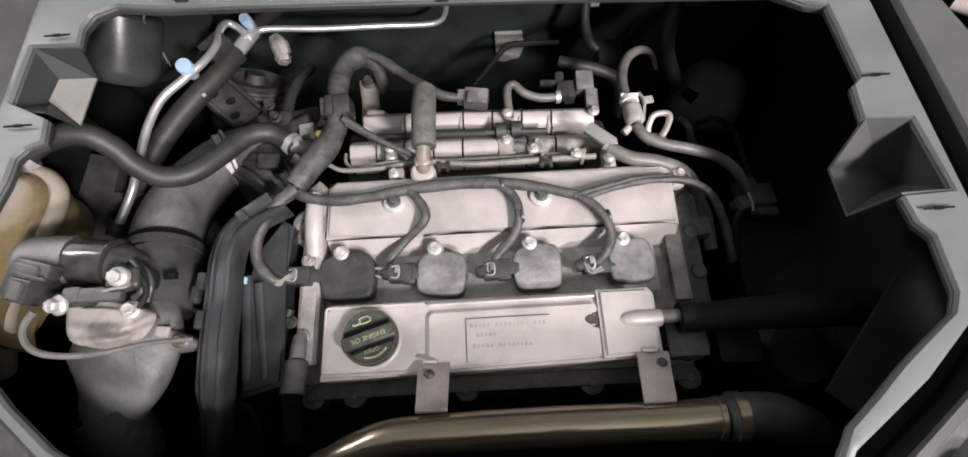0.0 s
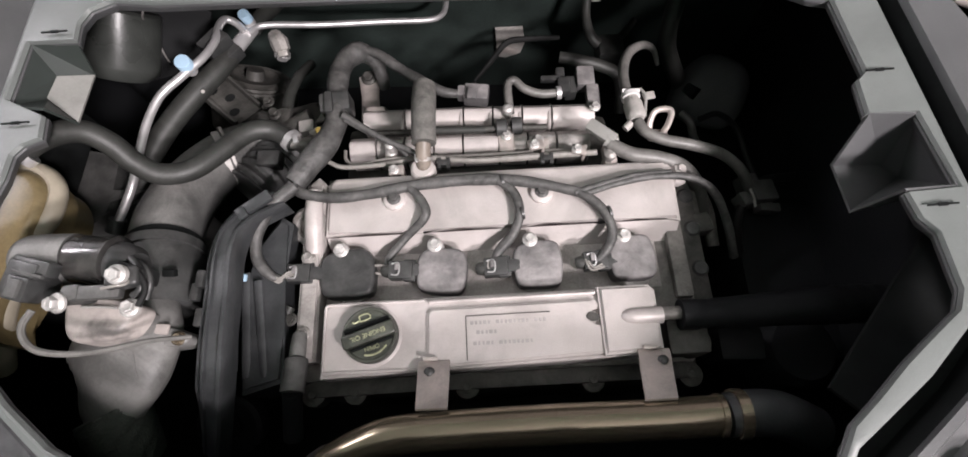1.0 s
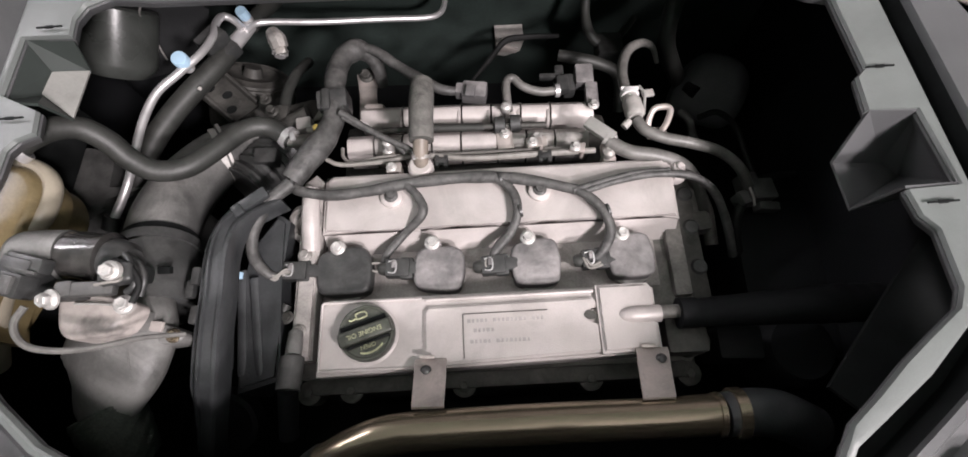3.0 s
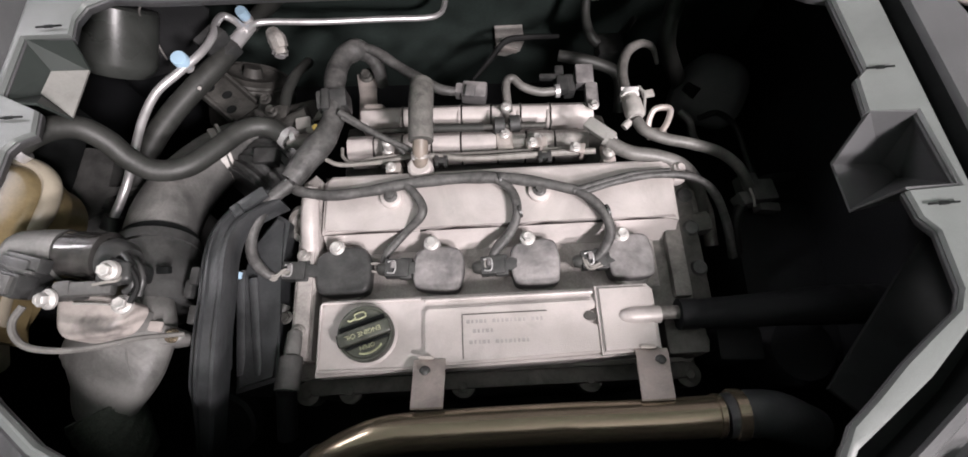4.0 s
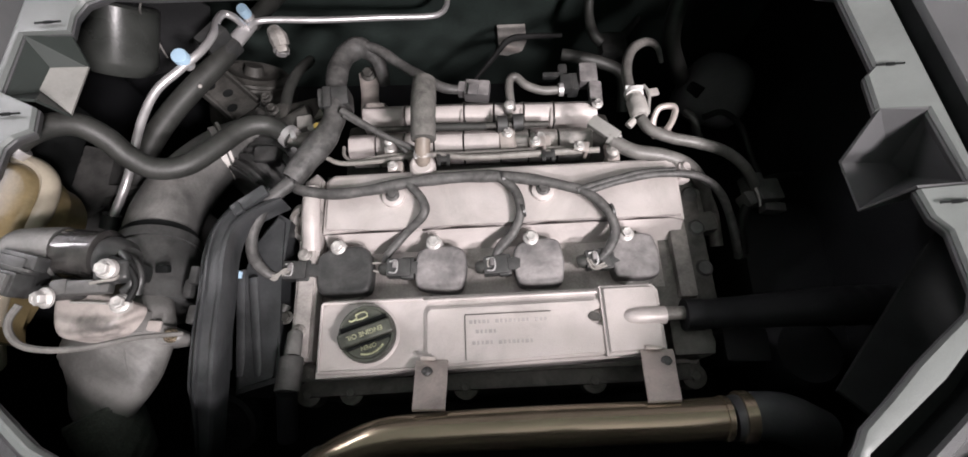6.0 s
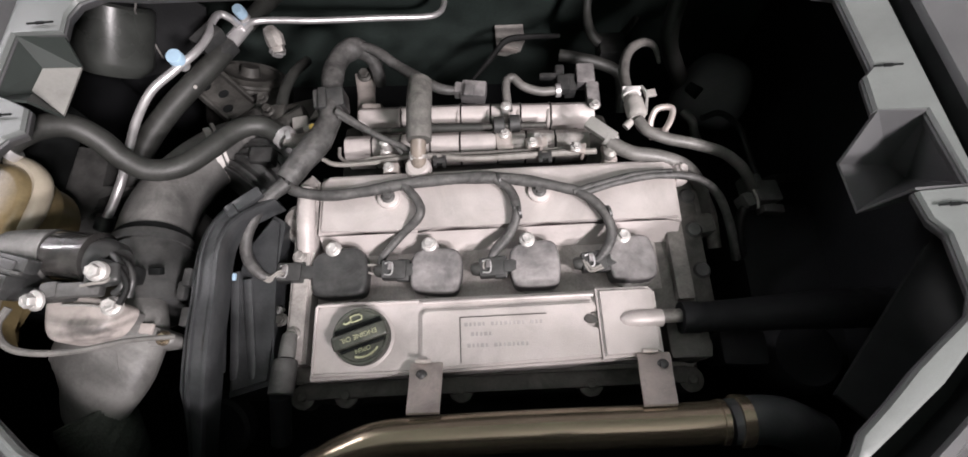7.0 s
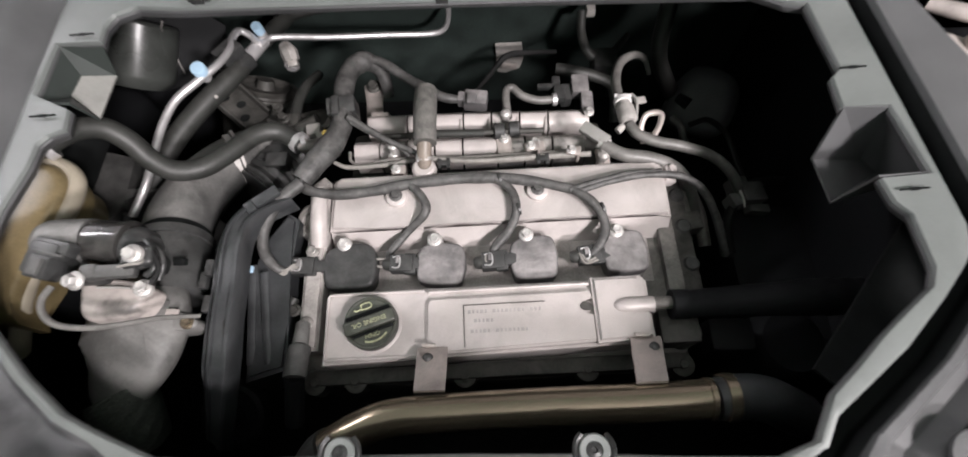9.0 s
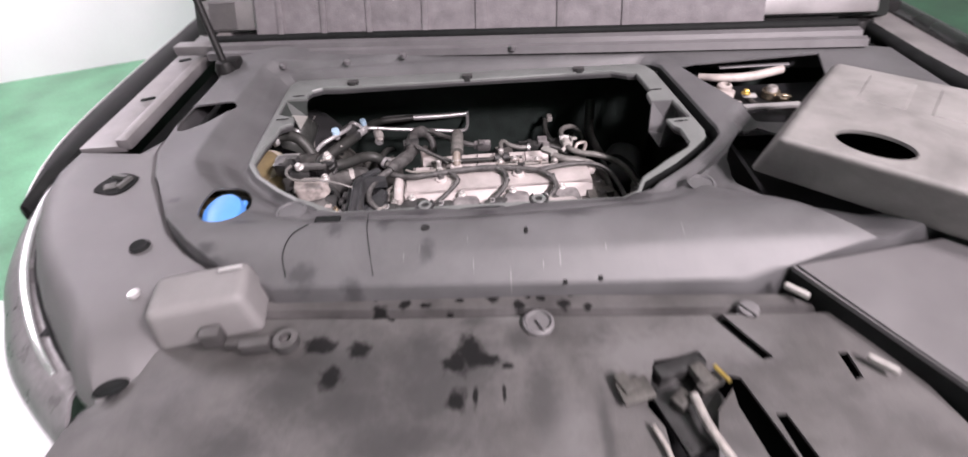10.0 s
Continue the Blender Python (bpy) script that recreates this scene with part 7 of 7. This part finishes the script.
part("striker_plate", joined(box(0.030, 0.022, 0.004, pose(*(0.160, -0.293, 0.992), 0, 0, 15), 0.0015), box(0.012, 0.02, 0.008, pose(*(0.152, -0.287, 0.993), 0, 0, 25), 0.002)), DCAST, h)
part("pin", tube([(0.235, -0.273, 0.994), (0.243, -0.289, 0.994)], 0.0022, 10, 3), GOLD, h, "brass pin")
part("rod", tube([(0.211, -0.296, 0.986), (0.215, -0.325, 0.986), (0.225, -0.353, 0.984)], 0.0042, 10, 4), CAST, h)
part("cable", tube([(0.168, -0.325, 0.990), (0.173, -0.341, 0.991), (0.176, -0.356, 0.990)], 0.0024, 10, 4), CAST, h)
part("spring", tube([(0.219, -0.250, 0.978), (0.222, -0.262, 0.980), (0.223, -0.272, 0.980)], 0.004, 10, 8, lambda s, u: 1 + 0.15 * math.sin(s * 2500)), DCAST, h)

h = thing("front_side_panel", (0.6, -0.3, 0.99), "flat grey plastic panel beside the grille top", "trim panel")
sp = [p[:2] for p in [(0.345, -0.170, 1.015), (0.541, -0.135, 1.015), (0.640, -0.185, 1.015), (0.549, -0.348, 1.000), (0.429, -0.328, 1.000), (0.425, -0.317, 1.000)]]
# Paler plastic than the bay trim, for the stronger light here.
part("panel", prism(sp, 1.004, 1.012, 0.003, None, 2), TRIMP, h)
# The panel's lower side, coloured black for the shade in the gap.
part("under_frame", prism([(x, y) for x, y in sp], 0.93, 1.0035, 0), GROOVE, h, "panel's lower side, black for the shade in the gap")
part("gap", prism([p[:2] for p in [(0.329, -0.159, 1.000), (0.358, -0.158, 1.000), (0.427, -0.319, 1.000), (0.393, -0.317, 1.000)]], 0.90, 0.965, 0), GROOVE, h, "dark gap beside the panel")
for p in [(0.343, -0.193, 0.998), (0.377, -0.280, 0.998)]:
    part("clip", box(0.024, 0.007, 0.006, pose(*p, 0, 0, -45), 0.002), GREYPL, h)

# removed cover lying on the trim
h = thing("battery_cover", (0.5, 0.02, 1.02), "dusty grey battery cover with a round hole, laid loose", "cover")
bx = Matrix.Translation((0.361, -0.046, 1.052)) @ Matrix.Rotation(radians(-41), 4, "Z")
def cover_hull(inset, top):
    """The cover's body: sides leaning out below, the front leaning in."""
    bm = bmesh.new()
    bmesh.ops.create_cube(bm, size=2)
    for v in bm.verts:
        up = v.co.z > 0
        x0, x1, y0, y1 = (0.0, 0.42, -0.003, 0.236) if up else (-0.022, 0.445, 0.022, 0.262)
        x, y = (x1 - inset if v.co.x > 0 else x0 + inset), (y1 - inset if v.co.y > 0 else y0 + inset)
        v.co = (x, y, top if up else -0.034 - inset)
    if not inset:
        bmesh.ops.bevel(bm, geom=list(bm.edges), offset=0.010, segments=5, affect="EDGES", profile=0.6)
    bm.transform(bx)
    return bm


shell = part("shell", cover_hull(0.0, 0.034), COVERM, h)
cut(shell, cover_hull(0.004, 0.030), lathe([(0.034, 0.0), (0.034, 0.2)], bx @ Matrix.Translation((0.0845, 0.040, 0.0)) @ Matrix.Diagonal((1.12, 0.72, 1, 1)), 32))
# Black sheet in the grey shell gives the shade behind the hole.
part("inside", box(0.36, 0.20, 0.004, bx @ Matrix.Translation((0.21, 0.135, -0.033)), 0), GROOVE, h, "black sheet for the shade inside")
for i in range(4):
    part("rib", box(0.05, 0.075, 0.005, bx @ Matrix.Translation((0.07 + 0.075 * i, 0.175, 0.0324)), 0.0016, 3), COVERM, h)

h = thing("battery_tray", (0.5, 0.26, 0.9), "battery terminals and cables in an opening of the trim", "battery")
part("battery", box(0.26, 0.17, 0.12, Matrix.Translation((0.53, 0.24, 0.90)), 0.006), BAY, h)
run("cable", [(0.421, 0.336, 0.975), (0.455, 0.316, 0.980), (0.505, 0.316, 0.980), (0.562, 0.326, 0.985)], [0.006, 0.0075, 0.008, 0.0075], PALEP, h)
part("fuse_holder", joined(box(0.050, 0.026, 0.014, pose(*(0.442, 0.287, 0.965), 0, 0, -28), 0.005, 3), box(0.026, 0.020, 0.012, pose(*(0.445, 0.235, 0.970), 8, 0, -40), 0.004, 3), lathe([(0.012, 0), (0.012, 0.007), (0.008, 0.009), (0.007, 0.003)], Matrix.Translation((0.451, 0.291, 0.972)))), PALEP, h, "pale plastic fuse holder")
part("clamp", joined(ringband((0.524, 0.271, 0.968), (0, 0, 1), 0.010, 0.012, 0.004), box(0.028, 0.010, 0.010, pose(*(0.536, 0.256, 0.968), 0, 0, -20), 0.002), bolt((0.531, 0.242, 0.974), (0, 0, 1), 0.005, 0.007)), BRASS, h, "brass battery clamp")
part("post", lathe([(0.009, -0.02), (0.0085, 0.012), (0.007, 0.014), (0, 0.014)], Matrix.Translation((0.524, 0.271, 0.968))), CAST, h)
part("nut", bolt((0.480, 0.269, 0.972), (0, 0, 1), 0.005, 0.007), GOLD, h)
part("lug", box(0.022, 0.012, 0.004, pose(*(0.487, 0.269, 0.968), 0, 0, -10), 0.001), STEEL, h)
run("lead", [(0.418, 0.317, 0.968), (0.420, 0.269, 0.968), (0.428, 0.228, 0.970), (0.450, 0.213, 0.968)], [0.005, 0.006, 0.006, 0.004], PALEP, h)
run("lead", [(0.487, 0.272, 0.962), (0.490, 0.247, 0.962), (0.504, 0.229, 0.965)], 0.005, RUBBER, h)
part("tray_edge", tube([(0.451, 0.332, 0.992), (0.518, 0.332, 0.992), (0.573, 0.331, 0.992)], 0.004, 10, 5, flat=0.6), COWL, h)
part("strap", box(0.10, 0.012, 0.006, pose(*(0.485, 0.199, 0.985), 0, 0, 0), 0.002), PIPE, h)
part("red_cover", box(0.05, 0.004, 0.003, pose(*(0.521, 0.197, 0.985), 0, 0, 0), 0.002), RED, h)

h = thing("brake_fluid_cap", (-0.43, 0.25, 0.95), "white round cap in a dark opening of the trim", "filler cap")
part("cap", lathe([(0.026, -0.02), (0.027, 0.0), (0.022, 0.008), (0, 0.009)], Matrix.Translation((-0.452, 0.228, 0.976)) @ Matrix.Diagonal((1.1, 0.85, 1, 1))), WHITE, h)
# Black block stands in for the shade down in the opening.
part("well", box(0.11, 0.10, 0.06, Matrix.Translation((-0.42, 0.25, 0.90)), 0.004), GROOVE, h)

h = thing("wing_gutter", (-0.57, 0.35, 0.98), "light grey painted metal gutter inside the wing", "gutter")
part("channel", box(0.075, 0.62, 0.012, pose(-0.598, 0.48, 0.988, 0, 0, 1), 0.003), GUTTER, h)
part("upstand", box(0.022, 0.62, 0.02, pose(-0.560, 0.48, 0.996, 0, 0, 1), 0.005), GUTTER, h)
part("gap", box(0.09, 0.50, 0.02, pose(-0.51, 0.40, 0.955, 0, 0, 0), 0.0), GROOVE, h)
for p in [(-0.590, 0.325, 1.000), (-0.599, 0.500, 1.000)]:
    part("slot", box(0.024, 0.008, 0.003, pose(*p, 0, 0, 20), 0.001), GROOVE, h)
h = thing("wing", (-0.66, 0.3, 0.9), "dark painted front wing edge", "car wing")
wing_in = curve([(-0.640, 1.4, 0.99), (-0.640, 0.8, 0.99), (-0.638, 0.4, 0.99), (-0.640, 0.2, 0.986), (-0.650, 0.135, 0.978), (-0.662, 0.06, 0.962)], 5)
wing_out = curve([(-0.722, 1.4, 0.982), (-0.720, 0.8, 0.982), (-0.714, 0.45, 0.981), (-0.702, 0.24, 0.978), (-0.686, 0.135, 0.970), (-0.670, 0.055, 0.956)], 5)
shell = bmesh.new()
bands = []
for k, up in ((-0.06, -0.05), (0.0, -0.006), (0.04, 0.0), (0.12, 0.003), (0.35, 0.009), (0.7, 0.009), (0.9, 0.005), (1.0, 0.0), (1.06, -0.006), (1.14, -0.05), (1.2, -0.2), (1.15, -0.5)):
    bands.append([shell.verts.new((p.x + (q.x - p.x) * k, p.y + (q.y - p.y) * k, p.z + (q.z - p.z) * k + up)) for p, q in zip(wing_in, wing_out)])
for a, b in zip(bands, bands[1:]):
    for i in range(len(a) - 1):
        shell.faces.new((a[i], a[i + 1], b[i + 1], b[i]))
thicken(shell, 0.003)
part("skin", shell, WINGM, h)
# Thin alloy-coloured tube paints the reflection on the wing's edge.
part("edge", tube([tuple(q + Vector((-0.0035, 0, 0.0005))) for q in wing_out[::3]], 0.0022, 10, 4), PIPE, h, "reflection painted along the wing's outer edge")
h = thing("wing", (0.9, 0.3, 0.9), "dark painted front wing edge", "car wing")
part("edge", tube([(0.885, 1.4, 1.0), (0.885, 0.3, 0.995), (0.87, 0.1, 0.985), (0.84, -0.05, 0.97)], 0.016, 16, 6), BODY, h)
part("skin", box(0.03, 1.7, 0.5, pose(0.925, 0.60, 0.74, 0, 3, 0), 0.012), BODY, h)
h = thing("wing_gutter", (0.8, 0.35, 0.98), "light grey painted metal gutter inside the wing", "gutter")
part("channel", box(0.07, 0.62, 0.012, pose(0.838, 0.42, 0.988, 0, 0, -1), 0.003), GUTTER, h)
part("gap", prism([(0.70, 0.50), (0.70, 0.0), (0.82, 0.0), (0.82, 0.50)], 0.95, 0.968, 0), GROOVE, h, "dark gap beside the gutter")
part("seal", tube([(0.752, 0.475, 1.012), (0.754, 0.39, 1.010), (0.759, 0.285, 1.008), (0.775, 0.15, 1.004), (0.78, 0.0, 0.998)], 0.013, 12, 6), GROOVE, h, "black rubber seal")
part("side_closure", box(0.05, 0.5, 0.02, pose(0.80, -0.1, 0.96, 0, 0, 0), 0.0), BAY, h)

h = thing("headlamp", (-0.58, 0.0, 0.9), "headlamp with a bright bezel beside the side panel", "headlamp")
seam_line = curve([(-0.648, 0.185, 0.966), (-0.640, 0.10, 0.966), (-0.586, -0.02, 0.966), (-0.543, -0.09, 0.965), (-0.495, -0.15, 0.964), (-0.447, -0.20, 0.962), (-0.404, -0.238, 0.956)], 5)
edge_line = curve([(-0.70, 0.185, 0.925), (-0.692, 0.06, 0.925), (-0.645, -0.05, 0.925), (-0.592, -0.125, 0.925), (-0.54, -0.19, 0.925), (-0.478, -0.245, 0.924), (-0.396, -0.305, 0.922)], 5)
part("bezel", tube([tuple(p + Vector((-0.010, -0.008, -0.001))) for p in seam_line[::4]], [0.005, 0.006, 0.006, 0.005, 0.003], 12, 6, flat=0.5), CHROME, h)
part("seal", tube([tuple(p + Vector((0.001, 0.001, -0.004))) for p in seam_line[::4]], [0.005, 0.005, 0.004, 0.003], 12, 6), GROOVE, h)
shell = bmesh.new()
bands = []
for k, drop in ((-0.25, 0.004), (0.0, 0.006), (0.3, 0.0), (0.6, 0.0), (0.85, 0.002), (1.0, 0.006), (1.03, 0.03), (0.98, 0.16), (0.9, 0.3)):
    bands.append([shell.verts.new((p.x + (q.x - p.x) * k, p.y + (q.y - p.y) * k, p.z + (q.z - p.z) * max(0, min(k, 1)) ** 1.6 - drop)) for p, q in zip(seam_line, edge_line)])
for a, b in zip(bands, bands[1:]):
    for i in range(len(a) - 1):
        shell.faces.new((a[i], a[i + 1], b[i + 1], b[i]))
thicken(shell, 0.004)
part("lens", shell, BEZEL, h)
h = thing("front_bumper", (-0.3, -0.4, 0.7), "grey front bumper skin below the grille panel", "bumper")
part("skin", tube([(-0.378, -0.260, 0.900), (-0.352, -0.295, 0.900), (-0.305, -0.330, 0.880), (-0.204, -0.378, 0.870)] + [(0.1, -0.62, 0.86), (0.6, -0.5, 0.88), (0.88, -0.15, 0.90)], [0.045, 0.05, 0.06, 0.06, 0.05], 20, 8), TRIM, h)

face = bmesh.new()
line_ = curve([(-0.655, 0.25, 0), (-0.65, 0.02, 0), (-0.60, -0.16, 0), (-0.48, -0.30, 0), (-0.30, -0.42, 0), (0.1, -0.50, 0), (0.55, -0.43, 0), (0.78, -0.24, 0), (0.88, 0.0, 0), (0.90, 0.25, 0)], 5)
rows = [[face.verts.new((0.12 + (p.x - 0.12) * s, p.y * s, z)) for p in line_] for s, z in ((0.86, 0.86), (0.92, 0.76), (0.94, 0.55), (0.92, 0.35), (0.88, 0.22))]
for a, b in zip(rows, rows[1:]):
    for i in range(len(a) - 1):
        face.faces.new((a[i], a[i + 1], b[i + 1], b[i]))
thicken(face, 0.004)
part("face", face, BODY, h)
for x, holder in ((-0.60, "wing"), (0.85, "wing.001")):
    tyre = part("wheel", lathe([(0.20, -0.08), (0.30, -0.085), (0.325, -0.06), (0.325, 0.06), (0.30, 0.085), (0.20, 0.08)], pose(x, 0.95, 0.325, 0, 90, 0), 40), GROOVE, bpy.data.objects[holder], "black road tyre")
    part("rim", lathe([(0.198, -0.07), (0.198, 0.07), (0.17, 0.05), (0.06, 0.04), (0.0, 0.045)], pose(x, 0.95, 0.325, 0, 90, 0), 40), CAST, tyre)

# rear of the bay: cowl, seal and raised hood
h = thing("cowl_panel", (0.05, 0.5, 1.0), "grey stepped plastic cowl panel at the bay's rear", "cowl")
def cowl_line(off, z):
    return [(-0.52, 0.468 + off, z), (-0.25, 0.446 + off, z), (0.02, 0.418 + off, z), (0.4, 0.380 + off, z), (0.70, 0.352 + off, z)]
bm = bmesh.new()
steps = [(-0.022, 1.016), (-0.018, 1.028), (-0.008, 1.030), (-0.004, 1.020), (0.0, 1.020), (0.006, 1.034), (0.02, 1.036), (0.026, 1.022), (0.16, 1.03), (0.17, 0.95)]
rows = [[bm.verts.new(p) for p in cowl_line(o, z)] for o, z in steps]
for a, b in zip(rows, rows[1:]):
    for i in range(4):
        bm.faces.new((a[i], a[i + 1], b[i + 1], b[i]))
thicken(bm, 0.003)
part("panel", bm, COWL, h)
part("seal", tube(cowl_line(0.032, 1.036), 0.009, 12, 6), GROOVE, h, "black rubber hood seal")
for p in [(-0.349, 0.389, 1.020), (-0.225, 0.384, 1.022), (-0.119, 0.393, 1.025), (0.086, 0.389, 1.028)]:
    part("stud", lathe([(0.006, -0.004), (0.006, 0.003), (0.003, 0.005), (0, 0.005)], Matrix.Translation(p), 14), COWL, h)
hood = thing("hood", (0.1, 0.62, 1.05), "raised hood lined with a ribbed grey pad", "hood")
hm = pose(0.1, 0.462, 1.048, 62, 0, -5.3)
part("skin", box(1.36, 0.95, 0.03, hm @ Matrix.Translation((0, 0.47, -0.035)), 0.01), BODY, hood)
part("inner_frame", joined(box(1.3, 0.06, 0.02, hm @ Matrix.Translation((0, 0.03, -0.012)), 0.006), box(0.07, 0.9, 0.02, hm @ Matrix.Translation((-0.605, 0.45, -0.012)), 0.006), box(0.45, 0.9, 0.018, hm @ Matrix.Translation((0.42, 0.48, -0.012)), 0.006)), GUTTER, hood, "light painted inner frame")
part("edge_gap", box(0.05, 0.9, 0.008, hm @ Matrix.Translation((-0.555, 0.45, -0.014)), 0), GROOVE, hood, "dark gap beside the pad")
part("pad", box(0.98, 0.93, 0.014, hm @ Matrix.Translation((-0.04, 0.443, 0.004)), 0.006, 3), PAD, hood, "ribbed sound-absorbing pad")
for x in (-0.475, -0.385, -0.292, -0.18, -0.07, 0.08, 0.2):
    part("pad_rib", box(0.012 if x != -0.07 else 0.022, 0.92, 0.006, hm @ Matrix.Translation((x, 0.446, 0.012)), 0.002), PAD, hood)
for foot, top in (((-0.462, 0.395, 1.02), (-0.56, 0.56, 1.5)), ((0.738, 0.430, 1.012), (0.84, 0.60, 1.5))):
    s = thing("hood_strut", foot, "black gas strut holding the hood open", "gas strut", "hood struts")
    part("rod", tube([foot, top], 0.0068, 14, 3), DARKWIRE, s)
    part("ball_joint", joined(lathe([(0.018, -0.02), (0.02, 0.0), (0.014, 0.014), (0, 0.016)], Matrix.Translation(foot)), box(0.03, 0.03, 0.03, Matrix.Translation((foot[0] + 0.012, foot[1] + 0.01, foot[2])), 0.006)), DARKWIRE, s)
part("hinge_arm", joined(box(0.12, 0.03, 0.02, pose(-0.55, 0.505, 1.02, 0, 0, -5), 0.004), box(0.03, 0.10, 0.02, pose(-0.51, 0.53, 1.03, 20, 0, 0), 0.004)), GUTTER, hood)
part("hinge_arm", joined(box(0.09, 0.03, 0.02, pose(0.80, 0.50, 1.025, 0, 0, -5), 0.004), box(0.03, 0.10, 0.02, pose(0.78, 0.53, 1.03, 20, 0, 0), 0.004)), DARKWIRE, hood)
